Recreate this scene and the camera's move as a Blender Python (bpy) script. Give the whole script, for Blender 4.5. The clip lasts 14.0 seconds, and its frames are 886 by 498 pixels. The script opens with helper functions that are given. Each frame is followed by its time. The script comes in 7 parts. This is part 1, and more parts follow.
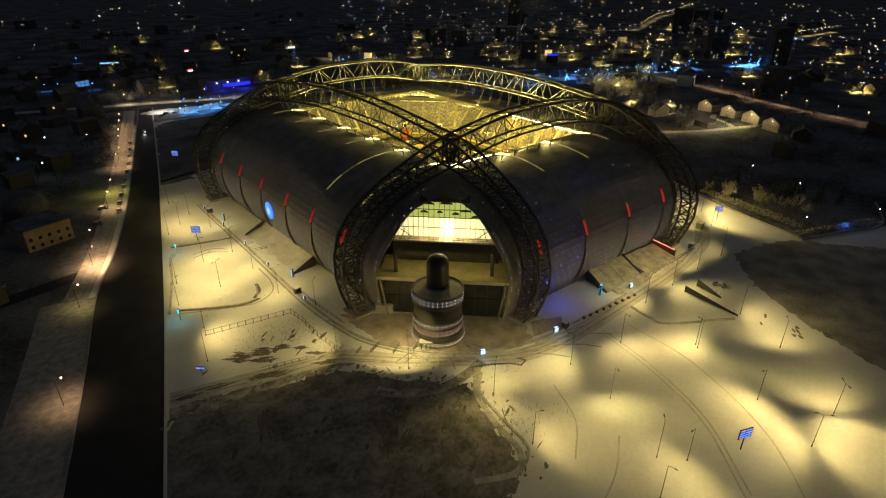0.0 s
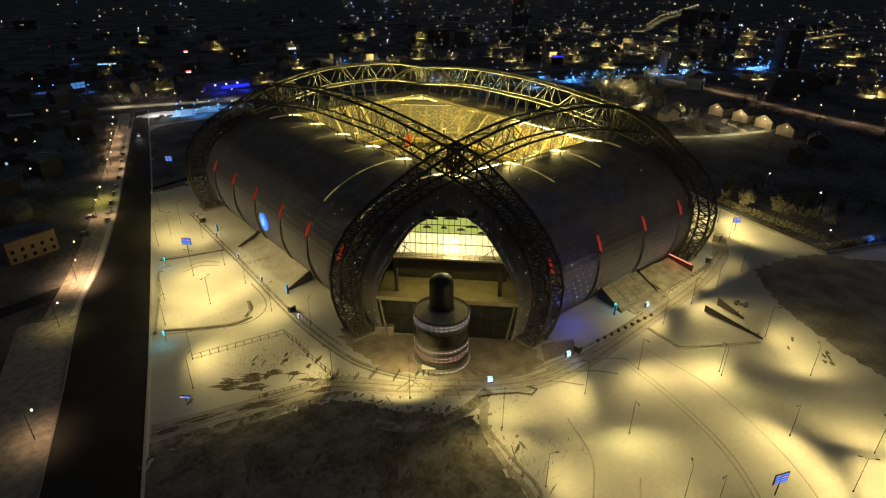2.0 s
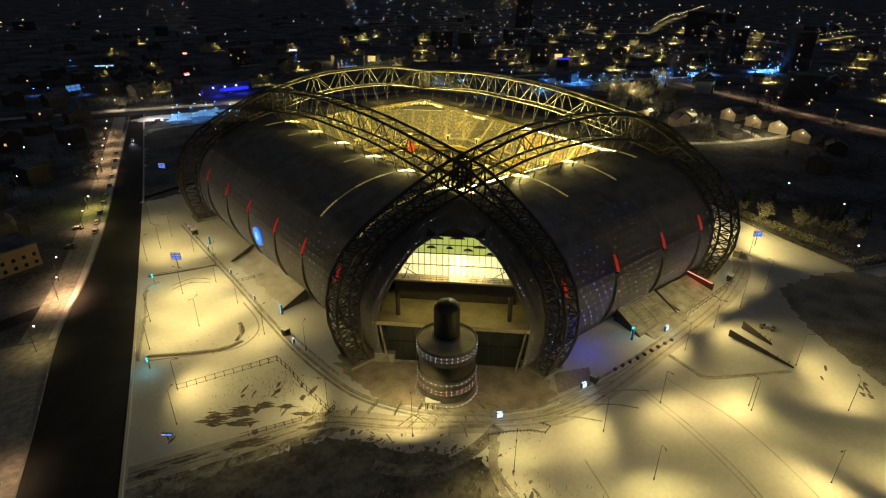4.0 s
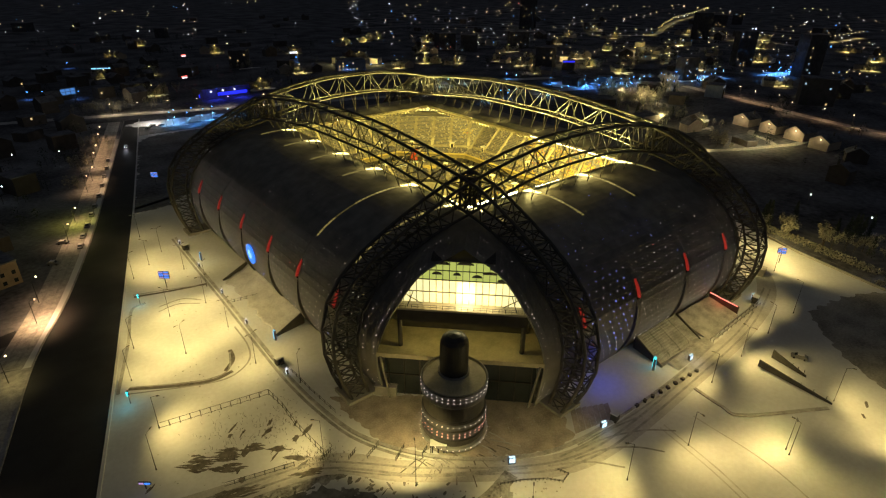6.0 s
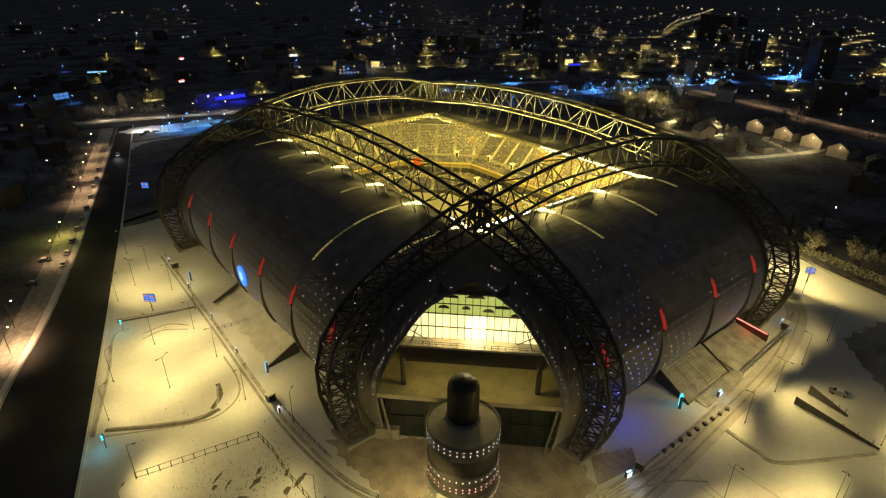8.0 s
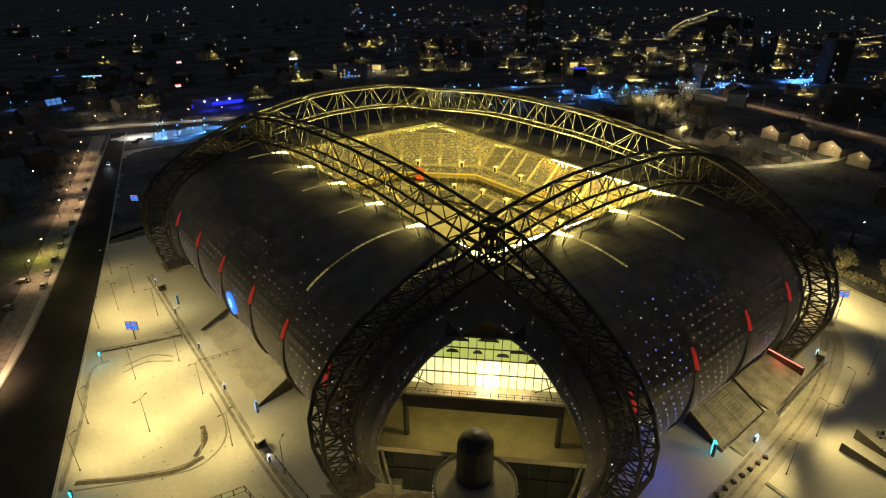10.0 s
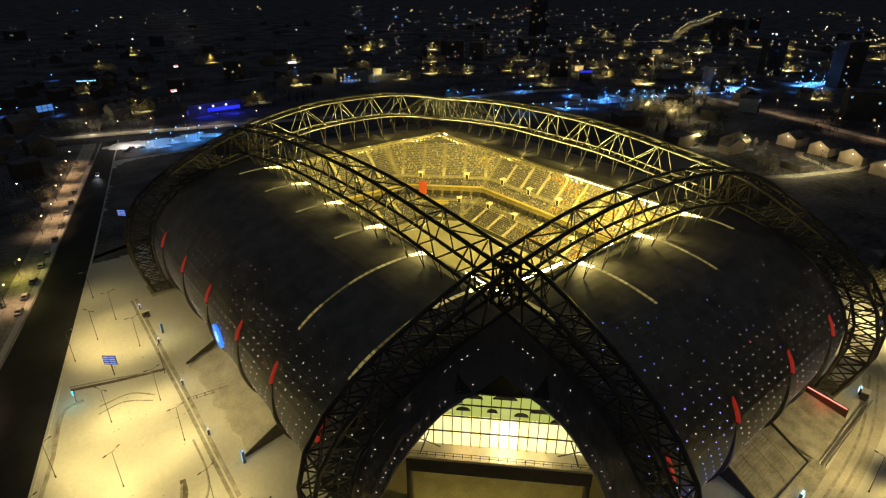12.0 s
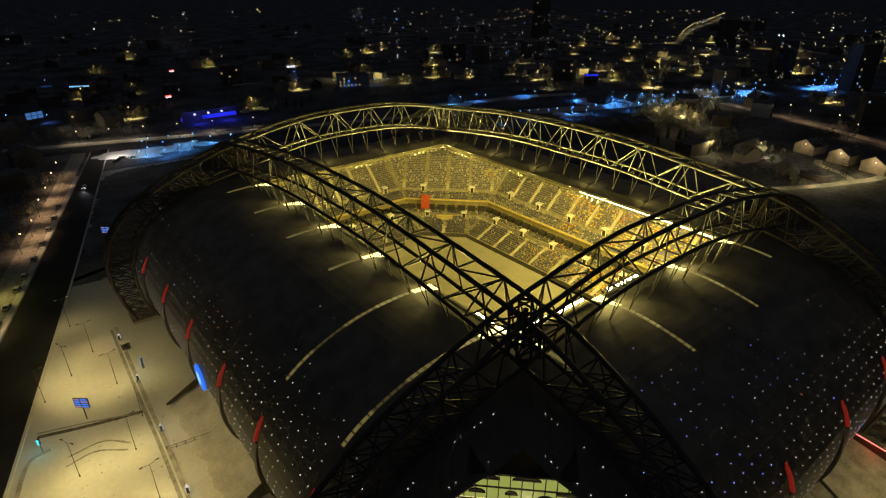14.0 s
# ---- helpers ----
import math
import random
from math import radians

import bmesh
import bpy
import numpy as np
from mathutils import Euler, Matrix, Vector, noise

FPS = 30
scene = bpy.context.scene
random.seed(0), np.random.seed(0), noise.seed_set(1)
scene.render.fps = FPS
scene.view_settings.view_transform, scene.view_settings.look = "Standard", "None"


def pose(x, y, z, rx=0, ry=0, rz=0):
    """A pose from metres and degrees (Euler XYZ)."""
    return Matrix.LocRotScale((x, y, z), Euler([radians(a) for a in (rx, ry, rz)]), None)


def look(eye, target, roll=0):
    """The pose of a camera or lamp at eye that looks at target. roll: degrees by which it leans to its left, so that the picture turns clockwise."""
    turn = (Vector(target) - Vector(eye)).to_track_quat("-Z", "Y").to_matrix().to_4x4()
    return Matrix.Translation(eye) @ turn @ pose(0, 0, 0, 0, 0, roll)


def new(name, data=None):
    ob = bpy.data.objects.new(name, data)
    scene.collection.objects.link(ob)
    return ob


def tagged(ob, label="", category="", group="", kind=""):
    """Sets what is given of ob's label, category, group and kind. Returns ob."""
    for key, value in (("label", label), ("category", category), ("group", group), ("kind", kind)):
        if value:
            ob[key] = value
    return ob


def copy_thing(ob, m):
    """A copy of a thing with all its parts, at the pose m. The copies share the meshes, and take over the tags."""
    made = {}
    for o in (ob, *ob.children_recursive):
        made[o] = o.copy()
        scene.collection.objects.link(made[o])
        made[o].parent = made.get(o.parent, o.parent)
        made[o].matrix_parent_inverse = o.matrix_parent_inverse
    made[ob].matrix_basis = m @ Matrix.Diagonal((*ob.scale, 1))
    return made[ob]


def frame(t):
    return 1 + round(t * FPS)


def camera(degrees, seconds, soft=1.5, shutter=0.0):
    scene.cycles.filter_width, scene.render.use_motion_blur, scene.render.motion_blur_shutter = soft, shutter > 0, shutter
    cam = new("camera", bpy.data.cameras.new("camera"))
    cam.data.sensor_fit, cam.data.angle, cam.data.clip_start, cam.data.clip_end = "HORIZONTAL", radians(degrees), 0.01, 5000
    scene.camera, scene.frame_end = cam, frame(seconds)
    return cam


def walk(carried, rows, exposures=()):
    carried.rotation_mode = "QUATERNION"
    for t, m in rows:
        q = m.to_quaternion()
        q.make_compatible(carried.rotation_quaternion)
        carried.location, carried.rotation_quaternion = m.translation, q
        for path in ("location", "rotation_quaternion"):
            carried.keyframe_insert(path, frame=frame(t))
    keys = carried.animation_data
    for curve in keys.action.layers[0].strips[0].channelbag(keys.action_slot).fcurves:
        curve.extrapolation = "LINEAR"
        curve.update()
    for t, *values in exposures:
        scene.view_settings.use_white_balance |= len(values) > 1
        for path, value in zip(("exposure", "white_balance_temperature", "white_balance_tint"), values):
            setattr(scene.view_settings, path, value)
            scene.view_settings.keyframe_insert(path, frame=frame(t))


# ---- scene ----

def view(x, y, z, turn, down, lean):
    """Pose of the camera from its heading, its angle below the horizon and its roll, in degrees."""
    a, b = radians(turn), radians(down)
    return look((x, y, z), (x - math.sin(a) * math.cos(b), y + math.cos(a) * math.cos(b), z - math.sin(b)), lean)


# seconds, x, y, z, heading, angle below the horizon, roll
PATH = (
    (0.0, -158.77, -199.91, 100.00, -39.80, 26.62, 0.23),
    (0.5, -156.88, -197.44, 99.77, -39.74, 26.61, 0.26),
    (1.0, -154.97, -194.92, 99.55, -39.68, 26.59, 0.28),
    (1.5, -153.06, -192.35, 99.36, -39.62, 26.57, 0.31),
    (2.0, -151.15, -189.73, 99.19, -39.57, 26.55, 0.33),
    (2.5, -149.22, -187.06, 99.04, -39.51, 26.53, 0.35),
    (3.0, -147.29, -184.35, 98.91, -39.45, 26.51, 0.36),
    (3.5, -145.35, -181.60, 98.79, -39.40, 26.49, 0.38),
    (4.0, -143.40, -178.80, 98.69, -39.35, 26.47, 0.38),
    (4.5, -141.43, -175.96, 98.61, -39.29, 26.45, 0.39),
    (5.0, -139.46, -173.09, 98.54, -39.24, 26.42, 0.39),
    (5.5, -137.47, -170.17, 98.49, -39.19, 26.40, 0.39),
    (6.0, -135.47, -167.22, 98.45, -39.14, 26.37, 0.39),
    (6.5, -133.46, -164.24, 98.42, -39.10, 26.35, 0.38),
    (7.0, -131.43, -161.22, 98.39, -39.05, 26.32, 0.38),
    (7.5, -129.39, -158.17, 98.38, -39.00, 26.29, 0.36),
    (8.0, -127.33, -155.09, 98.38, -38.96, 26.26, 0.35),
    (8.5, -125.25, -151.98, 98.38, -38.91, 26.24, 0.33),
    (9.0, -123.16, -148.84, 98.39, -38.87, 26.21, 0.31),
    (9.5, -121.05, -145.68, 98.41, -38.83, 26.18, 0.29),
    (10.0, -118.92, -142.50, 98.43, -38.79, 26.14, 0.26),
    (10.5, -116.77, -139.29, 98.45, -38.75, 26.11, 0.23),
    (11.0, -114.60, -136.06, 98.47, -38.71, 26.08, 0.19),
    (11.5, -112.41, -132.81, 98.50, -38.67, 26.05, 0.16),
    (12.0, -110.20, -129.55, 98.52, -38.63, 26.01, 0.12),
    (12.5, -107.96, -126.27, 98.54, -38.60, 25.98, 0.08),
    (13.0, -105.70, -122.97, 98.56, -38.56, 25.94, 0.03),
    (13.5, -103.42, -119.66, 98.58, -38.53, 25.91, -0.02),
    (14.0, -101.11, -116.34, 98.59, -38.49, 25.87, -0.07),
)
cam = camera(76.52, 14.0, soft=1.2)
walk(cam, [(t, view(*row)) for t, *row in PATH], [(0.0, 0.06), (5.0, 0.06), (8.5, 0.14), (12.0, 0.08), (13.0, -0.12), (13.5, -0.32), (14.0, -0.56)])

# ---- night sky ----
world = bpy.data.worlds.new("night_sky")
scene.world = world
world.use_nodes = True
_bg = world.node_tree.nodes["Background"]
_bg.inputs["Color"].default_value = (0.32, 0.36, 0.44, 1)
_bg.inputs["Strength"].default_value = 0.068


def lamp(name, place, power, colour, radius=0.25, spot=0.0, target=None, blend=0.6):
    """A point lamp, or a spot lamp of that cone when spot is given, in watts."""
    data = bpy.data.lights.new(name, "SPOT" if spot else "POINT")
    data.energy, data.color, data.shadow_soft_size = power, colour, radius
    if spot:
        data.spot_size, data.spot_blend = radians(spot), blend
    ob = new(name, data)
    ob.matrix_world = look(place, target or (place[0], place[1], place[2] - 1))
    return ob


SODIUM = (1.0, 0.77, 0.26)
LOT_WATTS = 4500
WARM = (1.0, 0.72, 0.36)

# floodlights under the roof edge of the stadium
for x, y, power in ((38.6, -46, 58), (38.6, -20, 50), (38.6, 12, 28), (38.6, 42, 17), (-38.6, -40, 30), (-38.6, -8, 30), (-38.6, 30, 26), (-4, 59.0, 15), (22, 59.0, 11), (-20, -59.2, 36), (14, -59.2, 36)):
    lamp("stand_floodlight", (x, y, 35.2), power * 1450, (1.0, 0.80, 0.19), 0.8)

# ---- materials ----
def material(name, colour, colour2=None, scale=1.0, rough=0.8, metal=0.0, bump=0.0, fine=None, detail=6.0, spec=0.4, island=0.0):
    """A surface with two scales of noise between two colours, at real-world size."""
    m = bpy.data.materials.new(name)
    m.use_nodes = True
    nt = m.node_tree
    b = nt.nodes["Principled BSDF"]
    b.inputs["Roughness"].default_value = rough
    b.inputs["Metallic"].default_value = metal
    b.inputs["Specular IOR Level"].default_value = spec
    geo = nt.nodes.new("ShaderNodeNewGeometry")
    big = nt.nodes.new("ShaderNodeTexNoise")
    big.inputs["Scale"].default_value = scale
    big.inputs["Detail"].default_value = detail
    nt.links.new(geo.outputs["Position"], big.inputs["Vector"])
    small = nt.nodes.new("ShaderNodeTexNoise")
    small.inputs["Scale"].default_value = fine or scale * 9
    small.inputs["Detail"].default_value = 4
    nt.links.new(geo.outputs["Position"], small.inputs["Vector"])
    mix = nt.nodes.new("ShaderNodeMix")
    mix.data_type = "FLOAT"
    mix.inputs["Factor"].default_value = 0.35
    nt.links.new(big.outputs["Fac"], mix.inputs["A"])
    nt.links.new(small.outputs["Fac"], mix.inputs["B"])
    ramp = nt.nodes.new("ShaderNodeValToRGB")
    c2 = colour2 or tuple(c * 0.7 for c in colour)
    ramp.color_ramp.elements[0].position, ramp.color_ramp.elements[1].position = 0.36, 0.64
    ramp.color_ramp.elements[0].color = (*c2, 1)
    ramp.color_ramp.elements[1].color = (*colour, 1)
    nt.links.new(mix.outputs["Result"], ramp.inputs["Fac"])
    nt.links.new(ramp.outputs["Color"], b.inputs["Base Color"])
    if bump:
        bp = nt.nodes.new("ShaderNodeBump")
        bp.inputs["Strength"].default_value = bump
        bp.inputs["Distance"].default_value = 0.3
        nt.links.new(mix.outputs["Result"], bp.inputs["Height"])
        nt.links.new(bp.outputs["Normal"], b.inputs["Normal"])
    return m


def dusted(name, colour, colour2, snow):
    """Metal cladding with fine seams of dirt; its upward faces carry snow dust, toned up to imitate light on the roof.
    """
    m = material(name, colour, colour2, 0.12, 0.55, metal=0.1, fine=1.2)
    nt = m.node_tree
    b = nt.nodes["Principled BSDF"]
    link = b.inputs["Base Color"].links[0]
    base = link.from_socket
    geo = nt.nodes.new("ShaderNodeNewGeometry")
    xyz = nt.nodes.new("ShaderNodeSeparateXYZ")
    nt.links.new(geo.outputs["Normal"], xyz.inputs["Vector"])
    up = nt.nodes.new("ShaderNodeMapRange")
    up.inputs["From Min"].default_value, up.inputs["From Max"].default_value = 0.35, 0.95
    nt.links.new(xyz.outputs["Z"], up.inputs["Value"])
    grain = nt.nodes.new("ShaderNodeTexNoise")
    grain.inputs["Scale"].default_value = 0.22
    grain.inputs["Detail"].default_value = 8
    nt.links.new(geo.outputs["Position"], grain.inputs["Vector"])
    mul = nt.nodes.new("ShaderNodeMath")
    mul.operation = "MULTIPLY"
    nt.links.new(up.outputs["Result"], mul.inputs[0])
    nt.links.new(grain.outputs["Fac"], mul.inputs[1])
    mix = nt.nodes.new("ShaderNodeMix")
    mix.data_type = "RGBA"
    mix.inputs["B"].default_value = (*snow, 1)
    nt.links.new(mul.outputs["Value"], mix.inputs["Factor"])
    nt.links.new(base, mix.inputs["A"])
    nt.links.new(mix.outputs["Result"], b.inputs["Base Color"])
    return m


def glow(name, colour, strength, sampled=False):
    """A surface that gives off light."""
    m = bpy.data.materials.new(name)
    m.use_nodes = True
    b = m.node_tree.nodes["Principled BSDF"]
    b.inputs["Base Color"].default_value = (0.02, 0.02, 0.02, 1)
    b.inputs["Emission Color"].default_value = (*colour, 1)
    b.inputs["Emission Strength"].default_value = strength
    if not sampled:
        m.cycles.emission_sampling = "NONE"
    return m


SNOW = material("snow", (0.80, 0.80, 0.80), (0.66, 0.65, 0.64), 0.06, 0.75, fine=0.9, bump=0.35)
ROAD = material("wet_asphalt", (0.034, 0.034, 0.036), (0.02, 0.02, 0.022), 0.15, 0.7, fine=3.0, bump=0.1)
SLUSH = material("slush", (0.42, 0.40, 0.38), (0.22, 0.21, 0.20), 0.25, 0.6, fine=2.0, bump=0.4)
DARKSTEEL = material("dark_steel", (0.10, 0.095, 0.085), (0.06, 0.058, 0.052), 0.4, 0.5, metal=0.3)
# The pale roof tone also carries the floodlights' glow.
SKIN = dusted("shell_cladding", (0.070, 0.064, 0.055), (0.052, 0.048, 0.042), (0.44, 0.40, 0.32))
CONCRETE = material("concrete", (0.36, 0.34, 0.30), (0.25, 0.235, 0.21), 0.3, 0.85, fine=2.5)
DARKGLASS = material("dark_glass", (0.03, 0.04, 0.04), (0.02, 0.025, 0.03), 0.3, 0.12, spec=0.6)
DOT_WHITE = glow("led_white", (1.0, 0.86, 0.80), 4.6)
DOT_BLUE = glow("led_blue", (0.15, 0.20, 1.0), 8.0)
DOT_RED = glow("led_red", (1.0, 0.10, 0.06), 6.0)
RED_GLOW = glow("red_slit_light", (1.0, 0.06, 0.035), 0.22)
# Rooflight emission stands in for the stand lights behind the glass.
SLOT_GLOW = glow("glowing_rooflight", (1.0, 0.86, 0.32), 3.2)

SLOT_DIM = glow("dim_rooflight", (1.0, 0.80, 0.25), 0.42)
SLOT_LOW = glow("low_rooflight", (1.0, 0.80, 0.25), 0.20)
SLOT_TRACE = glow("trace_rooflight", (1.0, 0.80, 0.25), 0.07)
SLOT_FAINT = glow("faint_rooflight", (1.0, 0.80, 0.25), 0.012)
EMBLEM = glow("emblem_blue", (0.03, 0.20, 1.0), 1.3)
EMBLEM_BAR = glow("emblem_pale", (0.3, 0.6, 1.0), 1.6)
LIPMETAL = material("lip_metal", (0.34, 0.30, 0.20), (0.24, 0.21, 0.14), 0.4, 0.5)
LAMP_STRIP = glow("lamp_strip", (1.0, 0.86, 0.45), 5.0)
TRIM = material("pale_trim", (0.26, 0.25, 0.21), (0.18, 0.17, 0.15), 0.5, 0.6)
DARKCLAD = material("dark_cladding", (0.07, 0.065, 0.055), (0.045, 0.04, 0.035), 0.5, 0.7)
PALEFLOOR = material("pale_floor", (0.62, 0.55, 0.38), (0.5, 0.44, 0.3), 0.8, 0.5)
PALEWALL = material("pale_wall", (0.8, 0.74, 0.55), (0.7, 0.62, 0.42), 0.5, 0.6)
GREENGLASS = glow("green_glowing_glazing", (0.72, 0.80, 0.18), 0.6)
TERRACE = material("terrace_concrete", (0.30, 0.265, 0.18), (0.17, 0.15, 0.105), 0.8, 0.85)
PALESTEP = material("snowy_step", (0.46, 0.41, 0.28), (0.32, 0.28, 0.19), 0.7, 0.8)
FASCIA = material("yellow_fascia", (0.52, 0.41, 0.14), (0.38, 0.29, 0.09), 0.6, 0.55)
BOXWALL = material("box_wall_paint", (0.24, 0.19, 0.08), (0.15, 0.12, 0.05), 0.6, 0.7)
DARKBOX = material("dark_box", (0.03, 0.028, 0.025), (0.02, 0.018, 0.016), 0.8, 0.6)
WHITEPAINT = material("white_paint", (0.8, 0.8, 0.78), (0.7, 0.7, 0.68), 1.0, 0.5)
ORANGE_CLOTH = material("orange_cloth", (0.40, 0.06, 0.018), (0.28, 0.04, 0.012), 1.2, 0.8)
PITCH = material("snowy_pitch", (0.30, 0.27, 0.20), (0.21, 0.19, 0.14), 0.09, 0.8, fine=1.5)


def seat_material():
    """Plastic seats whose colours mix from block to block: navy, grey, yellow and red."""
    m = bpy.data.materials.new("plastic_seats")
    m.use_nodes = True
    nt = m.node_tree
    b = nt.nodes["Principled BSDF"]
    b.inputs["Roughness"].default_value = 0.5
    geo = nt.nodes.new("ShaderNodeNewGeometry")
    big = nt.nodes.new("ShaderNodeTexNoise")
    big.inputs["Scale"].default_value = 0.07
    nt.links.new(geo.outputs["Position"], big.inputs["Vector"])
    xyz = nt.nodes.new("ShaderNodeSeparateXYZ")
    nt.links.new(geo.outputs["Position"], xyz.inputs["Vector"])
    south = nt.nodes.new("ShaderNodeMapRange")
    for key, value in (("From Min", 35.0), ("From Max", -35.0), ("To Min", -0.16), ("To Max", 0.28)):
        south.inputs[key].default_value = value
    nt.links.new(xyz.outputs["Y"], south.inputs["Value"])
    add = nt.nodes.new("ShaderNodeMath")
    nt.links.new(big.outputs["Fac"], add.inputs[0])
    nt.links.new(south.outputs["Result"], add.inputs[1])
    spread = nt.nodes.new("ShaderNodeMath")
    spread.operation = "MULTIPLY_ADD"
    spread.inputs[1].default_value = 0.36
    nt.links.new(geo.outputs["Random Per Island"], spread.inputs[0])
    nt.links.new(add.outputs["Value"], spread.inputs[2])
    ramp = nt.nodes.new("ShaderNodeValToRGB")
    cr = ramp.color_ramp
    cr.interpolation = "CONSTANT"
    cr.elements[0].color = (0.045, 0.045, 0.085, 1)
    cr.elements[1].position, cr.elements[1].color = 0.62, (0.09, 0.08, 0.10, 1)
    for at, colour in ((0.56, (0.42, 0.39, 0.33, 1)), (0.585, (0.05, 0.05, 0.10, 1)), (0.70, (0.40, 0.37, 0.30, 1)), (0.74, (0.07, 0.075, 0.15, 1)), (0.84, (0.60, 0.42, 0.03, 1)), (0.92, (0.48, 0.11, 0.03, 1)), (0.955, (0.62, 0.45, 0.04, 1)), (0.985, (0.12, 0.14, 0.26, 1))):
        e = cr.elements.new(min(at, 1.0))
        e.color = colour
    nt.links.new(spread.outputs["Value"], ramp.inputs["Fac"])
    nt.links.new(ramp.outputs["Color"], b.inputs["Base Color"])
    return m


SEATS = seat_material()
ARCHSTEEL = material("arch_steel", (0.09, 0.085, 0.072), (0.058, 0.054, 0.046), 0.5, 0.5, metal=0.1)
# Emission in place of the lit room behind the glazing.
LITWALL = glow("glowing_frosted_glazing", (1.0, 0.90, 0.42), 1.0)
LITWALL.node_tree.nodes["Principled BSDF"].inputs["Base Color"].default_value = (0.75, 0.68, 0.45, 1)
PACKED = material("packed_snow", (0.62, 0.60, 0.57), (0.44, 0.42, 0.40), 0.2, 0.65, fine=1.6, bump=0.3)
ROUGHSNOW = material("rough_snow", (0.60, 0.58, 0.55), (0.30, 0.285, 0.265), 0.35, 0.8, fine=2.2, bump=0.6)
SOIL = material("bare_soil", (0.24, 0.21, 0.18), (0.10, 0.085, 0.07), 0.5, 0.9, fine=2.5, bump=0.5)
DARKCLAD2 = material("tower_cladding", (0.07, 0.066, 0.058), (0.042, 0.04, 0.035), 0.4, 0.6)
DARKSHAFT = material("shaft_cladding", (0.05, 0.048, 0.042), (0.035, 0.033, 0.03), 0.5, 0.45)
DOT_RED2 = glow("led_pink", (1.0, 0.45, 0.40), 5.0)
REDWALL = material("red_tinted_wall", (0.09, 0.045, 0.04), (0.06, 0.03, 0.027), 0.6, 0.6)
RED_TUBE = glow("red_tube", (1.0, 0.22, 0.17), 2.2)
TRIMSTEEL = material("galvanised_steel", (0.40, 0.39, 0.37), (0.30, 0.29, 0.28), 0.8, 0.45, metal=0.6)
LENS = glow("lamp_lens", (1.0, 0.82, 0.40), 1.0)
PANEL_WHITE = glow("white_panel", (0.85, 0.88, 1.0), 1.6)
PANEL_CYAN = glow("pale_cyan_panel", (0.60, 0.85, 1.0), 1.5)
PANEL_BLUE = glow("blue_panel", (0.25, 0.60, 1.0), 1.4)
PANEL_BLUE2 = glow("blue_bar", (0.06, 0.25, 1.0), 1.3)
PANEL_PINK = glow("pink_bar", (0.55, 0.35, 0.75), 0.9)
PANEL_TEAL = glow("teal_panel", (0.08, 0.85, 1.0), 1.8)
HEADLIGHT = glow("headlight", (0.9, 0.95, 1.0), 8.0)
CARPAINT = material("car_paint", (0.20, 0.20, 0.21), (0.15, 0.15, 0.16), 0.6, 0.3, spec=0.5)
RUBBER = material("rubber", (0.02, 0.02, 0.02), (0.015, 0.015, 0.015), 2.0, 0.8)
HOUSEWALL = material("house_render", (0.14, 0.125, 0.11), (0.09, 0.08, 0.07), 0.3, 0.9)
STONEWALL = material("stone_wall", (0.40, 0.30, 0.20), (0.30, 0.22, 0.15), 0.4, 0.9, fine=3)
PALEHOUSE = material("pale_render", (0.50, 0.44, 0.36), (0.38, 0.33, 0.27), 0.4, 0.9)
BLUEWALL = material("blue_grey_render", (0.30, 0.36, 0.46), (0.22, 0.27, 0.36), 0.4, 0.8)
ROOFSNOW = material("roof_snow", (0.24, 0.24, 0.26), (0.06, 0.06, 0.065), 0.15, 0.85, fine=0.8)
ROOFDARK = material("lead_roof", (0.12, 0.12, 0.13), (0.08, 0.08, 0.085), 0.3, 0.6)
BARK = material("bark", (0.10, 0.085, 0.07), (0.06, 0.05, 0.04), 2.0, 0.9)
FROST = material("frosted_twigs", (0.42, 0.40, 0.33), (0.18, 0.17, 0.12), 1.2, 0.8)
CONIFER = material("conifer_needles", (0.07, 0.085, 0.06), (0.03, 0.04, 0.03), 0.9, 0.8)
WIN_WARM = glow("warm_window", (1.0, 0.70, 0.30), 0.8)
WIN_COOL = glow("cool_window", (0.5, 0.75, 1.0), 0.7)
LENS_WARM = glow("warm_lamp", (1.0, 0.80, 0.50), 6.0)
PANEL_DEEP = glow("deep_blue_band", (0.02, 0.03, 1.0), 1.2)
LAMP_WARM = glow("street_lamp_warm", (1.0, 0.72, 0.42), 6.0)
LAMP_COOL = glow("street_lamp_cool", (0.85, 0.92, 1.0), 5.5)
LAMP_YELLOW = glow("street_lamp_yellow", (1.0, 0.80, 0.30), 5.0)
LAMP_BLUE = glow("street_lamp_blue", (0.06, 0.28, 1.0), 7.0)
LAMP_RED = glow("red_lamp", (1.0, 0.12, 0.10), 3.0)
BLOCKWALL = material("block_render", (0.10, 0.10, 0.11), (0.07, 0.07, 0.075), 0.3, 0.9)
# Trodden ground, its colour darkened because hardly any lamp reaches it.
UNLIT_GROUND = material("darkened_trodden_ground", (0.26, 0.26, 0.27), (0.06, 0.06, 0.062), 0.045, 0.9, fine=0.6, bump=0.4)
PACKED2 = material("rutted_snow", (0.50, 0.48, 0.45), (0.24, 0.23, 0.215), 0.5, 0.65, fine=2.4, bump=0.4)
FLOOD = glow("floodlight_face", (1.0, 0.92, 0.60), 9.0)
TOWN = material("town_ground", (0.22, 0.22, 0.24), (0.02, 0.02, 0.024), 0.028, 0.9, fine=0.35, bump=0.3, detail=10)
# Snow, weeds and soil, darkened to imitate ground without lamps.
FIELD = material("rough_darkened_field", (0.34, 0.33, 0.31), (0.10, 0.095, 0.087), 0.16, 0.9, fine=0.8, bump=0.5, detail=9)
